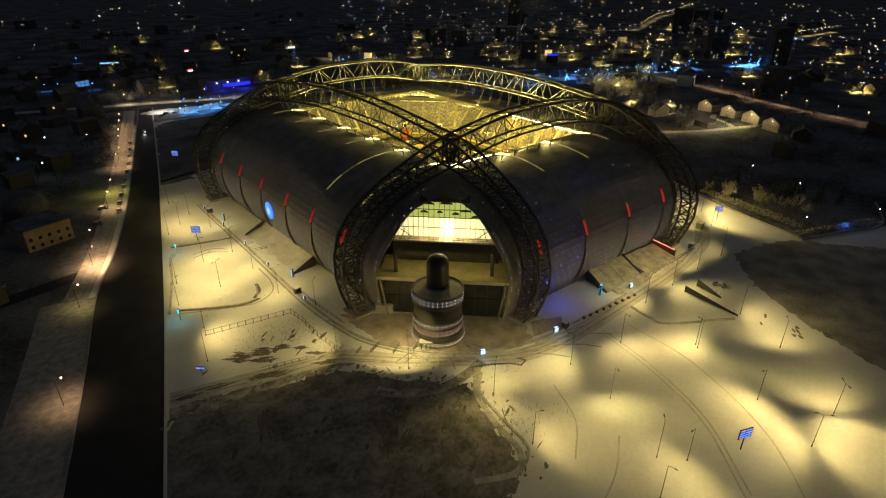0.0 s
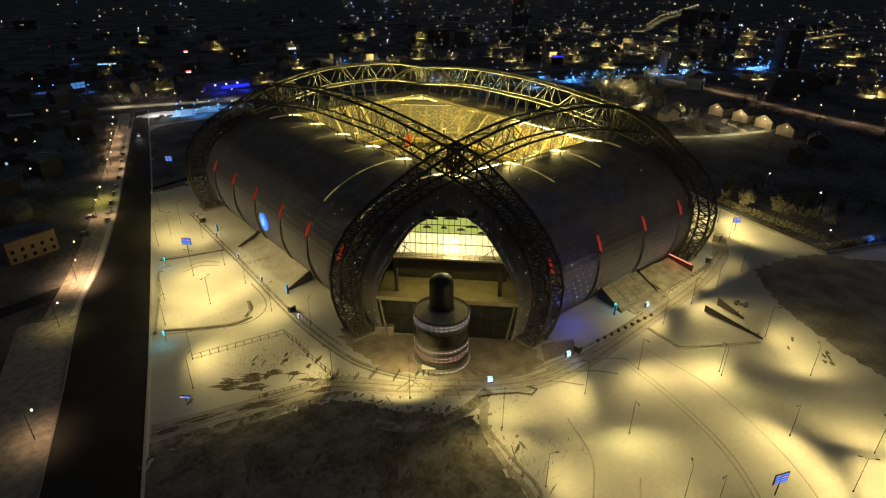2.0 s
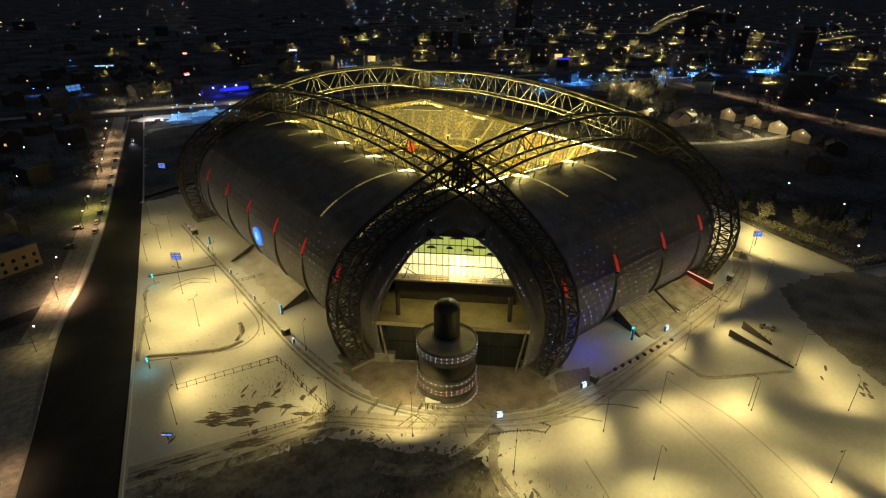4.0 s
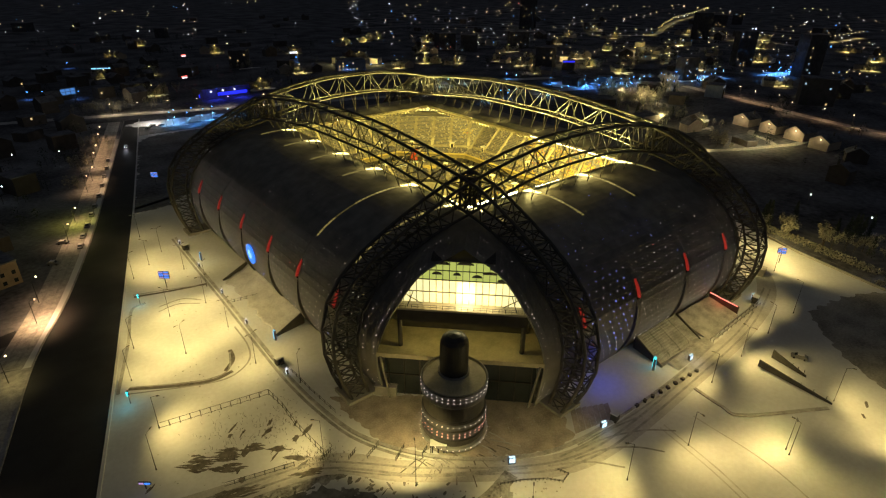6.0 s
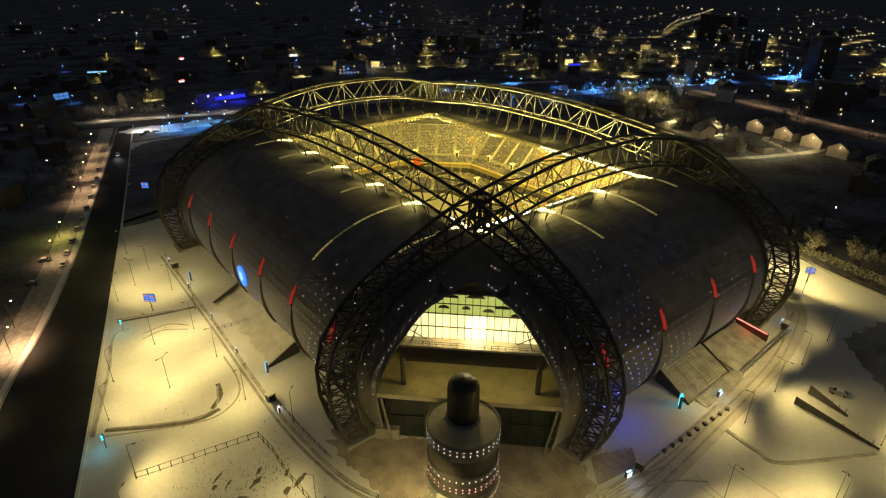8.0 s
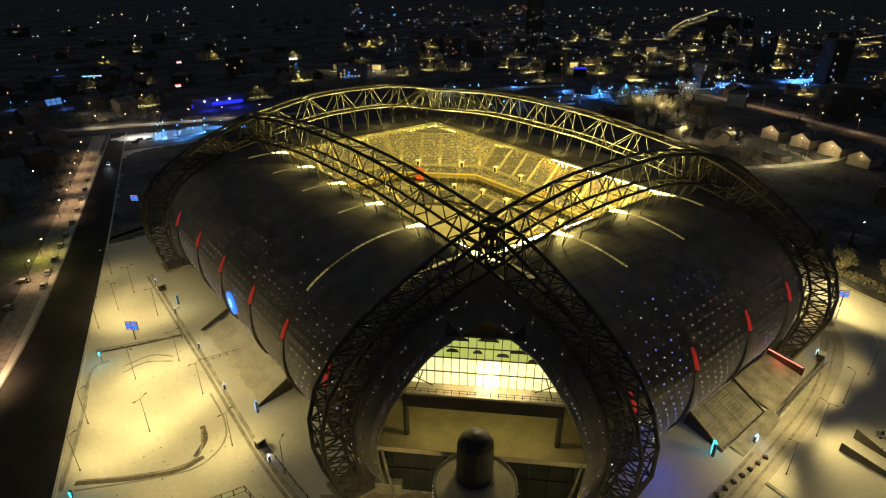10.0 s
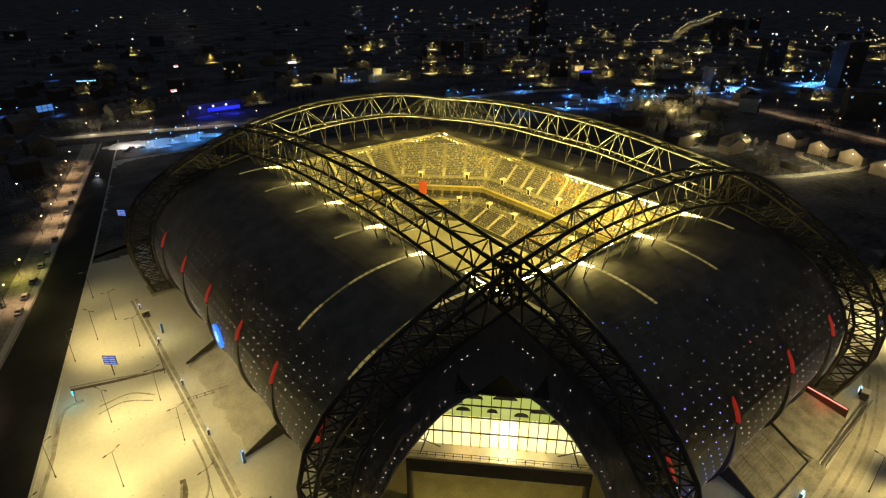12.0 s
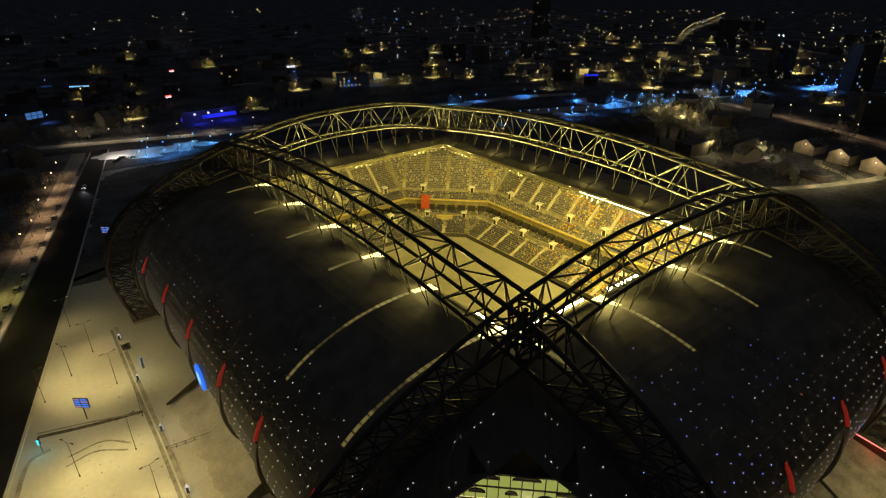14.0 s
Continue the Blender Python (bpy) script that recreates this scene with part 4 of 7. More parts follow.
track("side_road", ((-160, 342), (-110, 328), (-66, 314), (-20, 299), (31, 282), (110, 258), (190, 232)), 9, 0.04, PACKED, "slushy cross road beyond the stadium")
track("side_road", ((-146, 20), (-175, 14), (-230, 4), (-300, -10)), 7, 0.04, ROAD, "dark side road between the houses")
track("side_road", ((396, 118), (376, 61), (364, 24.5), (350.5, -14.7), (343, -47), (335, -97), (330, -140)), 9, 0.04, SLUSH, "slushy street lit by orange lamps")
track("street", ((238, 200), (270, 186), (309, 170), (345, 160), (380, 150), (420, 138), (475, 118)), 17, 0.035, PACKED, "snowy street lit blue by lamps")
track("street", ((190, 268), (230, 256), (281, 246), (330, 225)), 12, 0.035, PACKED, "snowy street lit blue by lamps")
# rough field in front of the stadium, trampled snow over weeds and soil; its lack of light is put into the dark colour
FIELD_EDGE = ((-148, -82), (-141, -76), (-121, -80), (-104, -84.5), (-97, -90), (-92, -99), (-85, -106), (-77.5, -113.5), (-80.2, -121), (-82.8, -131), (-86, -140), (-92, -144.6), (-101, -146), (-110, -160), (-118, -190), (-128, -230), (-190, -230), (-168, -150))
lump = Lump()
edge = []
for (x0, y0), (x1, y1) in zip(FIELD_EDGE, FIELD_EDGE[1:] + FIELD_EDGE[:1]):
    steps_n = max(1, int(math.hypot(x1 - x0, y1 - y0) / 0.8))
    for j in range(steps_n):
        x, y = x0 + (x1 - x0) * j / steps_n, y0 + (y1 - y0) * j / steps_n
        edge.append((x + 2.2 * noise.noise((x * 0.3, y * 0.3, 1)) + 1.2 * noise.noise((x * 1.3, y * 1.3, 2)), y + 2.2 * noise.noise((x * 0.3, y * 0.3, 5)) + 1.2 * noise.noise((x * 1.3, y * 1.3, 6)), 0.018))
lump.add(edge, [tuple(range(len(edge) - 1, -1, -1))])
tagged(lump.make("field", FIELD), "rough field of trampled snow, weeds and soil, darkened for lack of light", "field", kind="structure")


def fringe(name, mat, n, seed, spread, shift, z, label):
    """Ragged small patches along the edge of the field, denser near it."""
    r = random.Random(seed)
    out = Lump()
    ring_pts = [Vector(q) for q in edge[:int(len(edge) * 0.78)]]
    for k in range(n):
        i = r.randrange(1, len(ring_pts) - 1)
        t = (ring_pts[i + 1] - ring_pts[i - 1]).normalized()
        c = ring_pts[i] + Vector((-t.y, t.x, 0)) * (shift + r.gauss(0, spread))
        w, d, a0, m = r.uniform(0.3, 1.3) * (0.6 + r.random()), r.uniform(0.15, 0.5), r.gauss(0.6, 0.5), 9
        h = z + 0.00004 * k
        pts = []
        for q in range(m):
            a = math.tau * q / m
            f = r.uniform(0.6, 1.25)
            x, y = math.cos(a) * w * f, math.sin(a) * d * f
            pts.append((c.x + x * math.cos(a0) - y * math.sin(a0), c.y + x * math.sin(a0) + y * math.cos(a0), h))
        out.add(pts, [tuple(range(m))])
    tagged(out.make(name, mat), label, "patches", kind="stuff")


# These blend the painted darkness of the field into the lit snow.
fringe("dark_edge_patches", FIELD, 520, 31, 3.0, 1.6, 0.020, "ragged dark patches that soften the edge of the darkened field")
# ring road round the stadium and its tyre tracks
RING = ((-141, -69), (-121, -74.5), (-98, -81), (-86, -93), (-68, -107), (-56, -114), (-41, -116.5), (-12, -116), (28.6, -113.8), (59, -107), (78, -90), (86, -60))
track("ring_road", RING, 6.0, 0.04, PACKED, "packed snow ring road with tyre tracks", 80)
for off in (-1.1, 0.8):
    line = smooth_line([(x, y, 0) for x, y in RING[:10]], 60)
    pts = []
    for k in range(0, 61, 3):
        t = (line[min(k + 1, 60)] - line[max(k - 1, 0)]).normalized()
        pts.append((line[k].x - t.y * off + 0.3 * math.sin(k * 0.7 + off), line[k].y + t.x * off))
    track("tyre_track", pts, 0.6, 0.052 + 0.002 * off, PACKED2, "dark tyre track in packed snow", 70)
for pts, w in ((((-71, -110), (-78, -117), (-82, -128), (-84, -138), (-89, -142), (-98, -138)), 1.6),
               (((-68, -108.5), (-76, -110), (-85, -109.6), (-93, -105.6), (-98, -99.5)), 3.2)):
    track("path", pts, w, 0.06 + 0.001 * w, ROUGHSOIL if w > 2 else ROUGHSNOW, "trodden path through the snow")
TYRE = [((-95, 17.3), (-103, 20.5), (-114, 24.1)), ((-126, -26), (-116, -32), (-108, -35.5), (-103, -34.5), (-100, -27)),
        ((-127, -28.5), (-115, -34.5), (-106, -38), (-100.5, -36.9), (-96.4, -33), (-94.6, -26), (-94.2, -15.3)),
        ((-30, -121), (-34, -140), (-42, -160), (-57, -178)), ((-28.4, -121), (-32.4, -140), (-40.4, -160), (-55, -178)),
        ((-20, -124), (-22, -146), (-34, -172), (-54, -192)), ((-60, -128), (-66, -140), (-76, -148)),
        ((-62, -150), (-72, -156), (-84, -160)), ((-98, 5), (-104, 9), (-110, 8)), ((-97, 7), (-102, 11.5), (-109, 11))]
for k, pts in enumerate(TYRE):
    track("tyre_track", pts, 0.5 if k < 3 or k > 7 else 0.42, 0.031, PACKED2 if k < 3 or k > 7 else PACKED, "tyre track across the snowy lot")
for pts in (((-126.5, -26.5), (-116, -33), (-108, -36.5), (-102.5, -36)), ((-104, -34.8), (-100.6, -31), (-99.6, -26)), ((-92, 16.6), (-103, 19.2), (-114, 22.6))):
    track("scraped_strip", pts, 1.2, 0.028, SOIL, "scraped strip of dark slush")
rng = random.Random(21)
for k in range(70):
    cx, cy, sp = rng.choice(((-108, -68, 7), (-116, -66, 6), (-106, -72, 6), (-116, -100, 9), (-110, -136, 9), (-128, -104, 8), (-108, -64, 5), (-114, -60, 5), (-98, -114, 5), (-104, -122, 7), (-92, -124, 6), (-112, -120, 8), (-86, -119, 4), (-99, -132, 6), (-118, -128, 8), (17.5, -151, 2.5), (16, -159, 2)))
    x, y = rng.gauss(cx, sp), rng.gauss(cy, sp * 0.7)
    w, d, turn = rng.uniform(1.2, 4.0), rng.uniform(0.5, 1.3), rng.uniform(20, 50)
    m = 30
    pts = []
    for j in range(m):
        a = math.tau * j / m
        r = 1 + 0.7 * noise.noise((x + 1.2 * math.cos(a), y + 1.2 * math.sin(a), 3)) + rng.uniform(-0.12, 0.12)
        q = Matrix.Rotation(radians(turn), 2) @ Vector((math.cos(a) * w / 2 * r, math.sin(a) * d / 2 * r))
        pts.append((x + q.x, y + q.y, 0.045))
    lump = Lump()
    lump.add(pts + [(x, y, 0.06)], [(j, (j + 1) % m, m) for j in range(m)])
    tagged(lump.make("bare_patch", SOIL), "bare dark soil showing through the snow", "soil", kind="structure")

# dark growth and dug plots in the field: place, length, width, heading
def soil_patch(x, y, w, d, turn, z=0.05):
    """Dark growth as a cluster of thin ragged streaks within one footprint."""
    lump = Lump()
    n = max(1, int(d / 0.32))
    for k in range(n):
        off = (k + 0.5) / n - 0.5
        half = w / 2 * math.sqrt(max(0.05, 1 - 3.6 * off * off)) * rng.uniform(0.45, 1.0)
        mid = rng.gauss(0, w * 0.10)
        m = max(4, int(half * 3))
        up, low = [], []
        for j in range(m + 1):
            u = -half + 2 * half * j / m
            taper = math.sqrt(max(0.0, 1 - (u / half) ** 2)) * d / n * 1.25
            c = off * d + 0.25 * noise.noise((u * 0.5 + x, k + y, 2))
            for side_pts, e in ((up, 1), (low, -1)):
                q = Matrix.Rotation(radians(turn), 2) @ Vector((u + mid, c + e * taper * rng.uniform(0.25, 1.1)))
                side_pts.append((x + q.x, y + q.y, z + 0.0008 * k))
        lump.add(low + up, [(j, j + 1, m + 2 + j, m + 1 + j) for j in range(m)])
    return tagged(lump.make("bare_patch", SOIL), "streaks of bare dark soil and weeds in the snow", "soil", kind="structure")


for x, y, w, d, turn in ((-124.6, -92, 13, 5, 70), (-102.9, -108.6, 8, 4.5, 50), (-103.7, -114.5, 8, 4, 40), (-99.7, -112.3, 5, 4, 60), (-102.1, -118.9, 7, 3.4, 30), (-107.3, -117.5, 6, 3, 60), (-85, -117.4, 4.5, 2.4, 40),
                         (-86.3, -124.3, 6, 2.6, 70), (-110.2, -88.2, 4, 2.4, 30), (-107.8, -92.7, 3.4, 2.4, 50), (-101.8, -92.4, 3, 2, 40), (-97.2, -99.4, 2, 1.4, 40), (-119.9, -63.4, 8, 5, -35), (-114.5, -64.4, 9, 4, -35),
                         (-108.6, -66.2, 7, 2.4, -35), (-104.6, -70.0, 7, 1.4, -38), (-102.6, -75.1, 7, 1.3, -38), (-116, -68, 9, 2.4, -30), (-130.2, -71.3, 13, 1.8, -14), (-117, -75.9, 14, 2.4, -20), (-102.7, -80.4, 11, 1.8, -22), (-138, -70.5, 8, 1.6, -10)):
    soil_patch(x, y, w, d, turn)
for k in range(13):
    u = k / 12
    soil_patch(-126 + 20.5 * u, -99.5 - 8.4 * u, rng.uniform(1.6, 2.6), rng.uniform(0.9, 1.3), 60 + rng.uniform(-8, 8))
# raised perimeter kerb of the stadium forecourt
kerb("forecourt_kerb", ((-89.5, 62), (-90.2, 30), (-90.6, 0), (-91.4, -30), (-91.6, -50), (-90.4, -66), (-87.6, -79), (-80, -92), (-69, -102.5), (-58, -109), (-48, -111.6), (-36, -112.8)),
     0.9, 0.4, ROUGHSNOW, "low snow-topped kerb round the forecourt", 90)
track("kerb_gutter", ((-90.8, 62), (-91.5, 30), (-91.9, 0), (-92.7, -30), (-92.9, -50), (-91.7, -66), (-88.8, -79.6), (-81, -93), (-69.8, -103.7), (-58.6, -110.3)), 0.8, 0.034, PACKED2, "dark trodden gutter beside the kerb", 90)
kerb("forecourt_kerb", ((-36, -112.8), (-22, -113.2), (-9, -113.1), (12, -112)), 0.6, 0.3, ROUGHSNOW, "low snow-topped kerb round the forecourt")
kerb("lot_kerb", ((-129, -27), (-121.5, -4), (-116.8, 13.5), (-112, 16)), 0.8, 0.3, ROUGHSNOW, "snow-topped kerb of the parking lot")
kerb("lot_kerb", ((-10.2, -118.8), (-11.2, -126.6), (-10.1, -131.7), (9.2, -143.9)), 0.9, 0.3, ROUGHSNOW, "snow-topped kerb of the parking lot")
kerb("lot_kerb", ((-71.5, -112), (-77.5, -118), (-80, -130), (-82, -139), (-89, -143)), 0.7, 0.3, ROUGHSNOW, "snow-topped kerb of the parking lot")

# swept, muddy paving of the forecourt round the tower
def patch(name, pts, z, mat, label, rag=0.7):
    """A flat patch of ground with a slightly ragged outline."""
    out = []
    for (x0, y0), (x1, y1) in zip(pts, pts[1:] + pts[:1]):
        m = max(1, int(math.hypot(x1 - x0, y1 - y0) / 0.7))
        for j in range(m):
            x, y = x0 + (x1 - x0) * j / m, y0 + (y1 - y0) * j / m
            out.append((x + rag * noise.noise((x * 0.5, y * 0.5, 4)), y + rag * noise.noise((x * 0.5, y * 0.5, 8)), z))
    lump = Lump()
    lump.add(out, [tuple(range(len(out)))])
    if lump_area(out) < 0:
        lump.f = [tuple(reversed(f)) for f in lump.f]
    return tagged(lump.make(name, mat), label, "paving", kind="structure")


def lump_area(pts):
    return sum(a[0] * b[1] - b[0] * a[1] for a, b in zip(pts, pts[1:] + pts[:1]))


# Stands in for unlit snow: the missing light is put into the colour.
patch("north_lot", ((-97, 101), (-91, 125), (-66.6, 225), (-53, 236), (60, 234), (95, 160), (104, 112), (-66, 114), (-80, 104), (-88, 99)), 0.014, UNLIT_GROUND, "snowy lot, coloured dark because no lamp reaches it", 4.0)
# This corner's lack of light is painted as darker ground.
patch("unlit_lot", ((54, -122), (44, -131), (36, -139), (29, -150), (24.5, -158), (20, -170), (16, -181), (18, -190), (40, -198), (96, -186), (108, -160), (93, -142), (88, -133), (74, -126)), 0.03, UNLIT_LOT, "corner of the lot, coloured darker where no lamp reaches", 1.6)
patch("embankment", ((-142, -72), (-130, -75), (-116, -77.5), (-104, -80), (-97, -83), (-96, -86.5), (-106, -84), (-120, -81), (-134, -79), (-143, -76)), 0.03, ROUGHSOIL, "dark bare embankment along the ring road", 1.3)
patch("muddy_paving", ((-86.5, -62), (-86.6, -70), (-85.6, -76.5), (-84.8, -82.5), (-83.6, -86.5), (-80.4, -89.5), (-77.4, -92), (-76.4, -97.4), (-68.4, -102.6), (-62.6, -106), (-56, -109), (-49, -110.9), (-45.4, -104), (-43.6, -97.6), (-52, -88), (-62, -80), (-70, -75), (-76, -70), (-80, -66)), 0.035, MUD, "swept muddy paving of the forecourt round the tower", 1.4)
rng = random.Random(8)
for k in range(46):
    a = radians(rng.uniform(185, 305))
    r0, l = rng.uniform(9.0, 13.0), rng.uniform(2.0, 6.0)
    u = Vector((math.cos(a), math.sin(a)))
    w = Vector((-0.2, 0.9)) if rng.random() < 0.5 else u
    p = Vector((-69.4, -90.4)) + u * r0
    track("sweep_mark", (tuple(p), tuple(p + w * l * 0.5 + Vector((0.2, 0))), tuple(p + w * l)), rng.uniform(0.15, 0.45), 0.046, rng.choice((SOIL, PACKED2, PACKED)), "broom mark on the muddy paving", 6)
slabs = tagged(empty("paved_flight"), "rows of long worn concrete slabs beside the arch foot", "paving")
for k in range(7):
    b = Lump()
    o, u, w = Vector((-47.6, -109.6, 0)), Vector((0.66, 0.75, 0)), Vector((0.93, -0.2, 0))
    p = o + w * (1.75 * k)
    q = [p, p + w * 1.65, p + w * 1.65 + u * (8 - 0.4 * k), p + u * (8 - 0.4 * k)]
    h = 0.10 + 0.02 * (k % 3)
    b.add([(*v[:2], 0) for v in q] + [(*v[:2], h) for v in q], [(3, 2, 1, 0), (4, 5, 6, 7), (0, 1, 5, 4), (1, 2, 6, 5), (2, 3, 7, 6), (3, 0, 4, 7)])
    b.make("slab", MUD, slabs)
for pts in (((-56, -112), (-47, -113.2), (-38, -114.2), (-30, -116)), ((-54, -114.5), (-46, -117), (-40, -121), (-36, -126)), ((-52, -113), (-43, -115), (-34, -119), (-28, -124)), ((-60, -112), (-52, -117), (-47, -123)),
            ((-50, -112.2), (-40, -113.4), (-31, -114.4), (-20, -114.6)), ((-92, -88), (-84, -96), (-74, -103), (-62, -110)), ((-97, -84), (-88, -93), (-78, -101), (-64, -109.6))):
    track("tyre_track", pts, 0.5, 0.056, PACKED2, "dark tyre track in packed snow", 30)

# ---- round entrance tower ----
TX, TY = -69.4, -90.4
tower = tagged(empty("entrance_tower", (TX, TY, 0)), "round concrete entrance tower with rows of LED lights", "tower")


def lathe(name, prof, mat, parent, label="", n=48):
    lump = Lump()
    lump.sheet([[(r * math.cos(a), r * math.sin(a), z) for a in (math.tau * k / n for k in range(n + 1))] for r, z in prof])
    return lump.make(name, mat, parent, label, smooth=False)


lathe("base_dish", ((0, 0), (6.9, 0), (7.7, 0.6), (8.0, 1.3), (7.8, 1.6), (7.0, 1.6)), CONCRETE, tower, "flared concrete base ring")
lathe("lower_drum", ((7.0, 1.6), (7.1, 2.2), (7.5, 2.5), (7.5, 3.6), (7.2, 3.8), (7.2, 4.2), (7.5, 4.4), (7.5, 6.2), (7.2, 6.4), (7.2, 6.7), (7.5, 6.9), (7.5, 8.4), (7.2, 8.6)), DARKCLAD2, tower)
lathe("recess_band", ((7.2, 8.6), (7.05, 8.8), (7.05, 12.6), (7.2, 12.8)), DARKBOX, tower, "dark recessed band")
lathe("upper_drum", ((7.2, 12.8), (7.55, 13.0), (7.6, 13.4), (7.6, 16.3), (7.45, 16.5), (7.25, 16.4)), DARKCLAD2, tower)
lathe("roof_disc", ((7.25, 16.4), (7.2, 16.05), (4.5, 16.1), (0, 16.12)), SANDY, tower, "dusty round roof deck")
lathe("rim", ((7.45, 16.5), (7.62, 16.56), (7.62, 16.72), (7.4, 16.72), (7.3, 16.5)), TRIM, tower, "thin pale rim of the roof")
for z, r, mat in ((15.7, 7.62, DOT_WHITE), (14.7, 7.62, DOT_WHITE), (7.6, 7.52, DOT_WHITE), (5.6, 7.52, DOT_RED2), (4.7, 7.52, DOT_RED2), (1.35, 8.02, DOT_WHITE)):
    dots = Lump()
    for k in range(36):
        a = math.tau * k / 36
        dot(dots, (r * math.cos(a), r * math.sin(a), z), (math.cos(a), math.sin(a), 0), 0.105)
    tagged(dots.make("led_ring", mat, tower), "ring of small LED lights", kind="stuff")
shaft = tagged(empty("lift_shaft", (-68.2, -88.8, 16.0)), "dark round lift shaft with a domed top on the tower roof", "lift shaft")
lathe("shaft_wall", ((3.3, 0), (3.3, 7.6)), DARKSHAFT, shaft, n=32)
lathe("dome", ((3.3, 7.6), (3.15, 8.6), (2.6, 9.5), (1.6, 10.1), (0, 10.4)), DARKSHAFT, shaft, "dark shallow dome", n=32)
lathe("shaft_collar", ((3.7, 0), (3.7, 0.5), (3.3, 0.5)), CONCRETE, shaft, n=32)

# ---- ramps and steps up to the shell ----
def ramp(x0, y0, x1, y1, out, rise, label, stepped=True):
    """A ramp along a side; (x0, y0)-(x1, y1) is its top edge at the shell, out the way down to the ground."""
    a, b, o = Vector((x0, y0, 0)), Vector((x1, y1, 0)), Vector((*out, 0))
    top = tagged(empty("access_ramp"), label, "ramp")
    slab = Lump()
    up = Vector((0, 0, rise))
    rows, under = [], []
    for i in range(15):
        f = i / 14
        row = []
        for k in range(33):
            q = a.lerp(b, k / 32) + o * f * (1.0 if stepped else 0.92 + 0.2 * noise.noise((k * 0.35, 3, 1))) + up * (1 - f) + Vector((0, 0, 0.05))
            if not stepped and 0 < i:
                q.z = max(0.03, q.z + 0.55 * noise.noise((q.x * 0.35, q.y * 0.35, 1)) * math.sin(math.pi * min(1, f * 1.1)) - 0.4 * math.sin(math.pi * f))
            row.append(q)
        rows.append(row)
        under.append([Vector((q.x, q.y, -0.3)) for q in row])
    slab.slab(rows, under)
    slab.make("slope", MUD if stepped else PACKED, top, "trodden snowy slope", smooth=not stepped)
    for k in range(14 if stepped else 0):
        f0, f1 = k / 14, (k + 0.98) / 14
        st = Lump()
        lo = [a + o * f0 + up * (1 - f0), b + o * f0 + up * (1 - f0), b + o * f1 + up * (1 - f0), a + o * f1 + up * (1 - f0)]
        st.add([q - Vector((0, 0, 0.35)) for q in lo] + [q + Vector((0, 0, 0.07)) for q in lo], [(3, 2, 1, 0), (4, 5, 6, 7), (0, 1, 5, 4), (1, 2, 6, 5), (2, 3, 7, 6), (3, 0, 4, 7)])
        st.make("step", ROUGHSNOW, top)
    side = (b - a).normalized() * 0.35
    for e, s in ((a, -1), (b, 1)):
        w = Lump()
        w.slab([[e + s * side, e + s * side + up + Vector((0, 0, 1.0))], [e + o + s * side, e + o + s * side + Vector((0, 0, 0.5))]],
               [[e, e + up + Vector((0, 0, 1.0))], [e + o, e + o + Vector((0, 0, 0.5))]])
        w.make("side_wall", DARKCLAD, top, "dark tapering side wall")
    for k in range(1, 4 if stepped else 1):
        q = a.lerp(b, k / 4)
        for f in (0.25, 0.6, 0.9):
            p = q + o * f + up * (1 - f)
            rod("rail_post", p, p + Vector((0, 0, 0.9)), 0.06, DARKSTEEL, top)
        rod("handrail", q + up * 0.9 + Vector((0, 0, 0.9)) + o * 0.1, q + o * 0.9 + up * 0.1 + Vector((0, 0, 0.9)), 0.05, DARKSTEEL, top)
    return top


ramp(-76.4, -26.5, -76.4, 16.5, (-10.4, -1.5), 3.4, "snow-covered uneven slope between dark side walls", False)
ramp(-7.0, -98.0, 13.5, -98.0, (-2.0, -10.5), 3.4, "snow-covered flight of steps between dark side walls")
steps = tagged(empty("stair_flight"), "snowy concrete stair flight with paving rows", "stairs")
for k in range(9):
    st = Lump()
    st.box(-6.5, -112.2 + 0.38 * k, 0.0, 13.0, -111.8 + 0.38 * k, 0.14 + 0.09 * k)
    st.make("step", ROUGHSNOW, steps)
# red lit entrance
door = tagged(empty("red_entrance"), "low entrance with a glowing red light tube", "entrance")
w = Lump()
w.slab([[(34.6, -98.5, 0), (34.6, -98.5, 3.4)], [(34.2, -108.4, 0), (34.2, -108.4, 2.6)]], [[(35.3, -98.5, 0), (35.3, -98.5, 3.4)], [(34.9, -108.4, 0), (34.9, -108.4, 2.6)]])
# The tube's red light is put into this wall's colour.
w.make("side_wall", REDWALL, door, "dark wall tinted red for the tube's glow")
t = Lump()
t.tube((34.4, -98.6, 3.6), (34.0, -108.2, 2.9), 0.16, 8)
t.make("light_tube", RED_TUBE, door, "glowing red tube")
w = Lump()
w.slab([[(26.0, -98.5, 2.0), (26.0, -109, 0.05)], [(34.4, -98.5, 2.0), (34.2, -109, 0.05)]], [[(26.0, -98.5, -0.1), (26.0, -109, -0.1)], [(34.4, -98.5, -0.1), (34.2, -109, -0.1)]])
w.make("slope", ROUGHSNOW, door, "snowy slope")
w = Lump()
w.slab([[(13.6, -98.5, 2.6), (13.6, -110, 0.2)], [(25.9, -98.5, 2.6), (25.9, -110, 0.2)]], [[(13.6, -98.5, -0.1), (13.6, -110, -0.1)], [(25.9, -98.5, -0.1), (25.9, -110, -0.1)]])
w.make("planted_slope", ROUGHSNOW, door, "snowy planted slope")
lamp("blue_wash", (-27, -103.0, 6.0), 520, (0.04, 0.08, 1.0), 3.0)
lamp("red_tube_light", (32.8, -103, 2.6), 60, (1.0, 0.05, 0.03), 0.4)
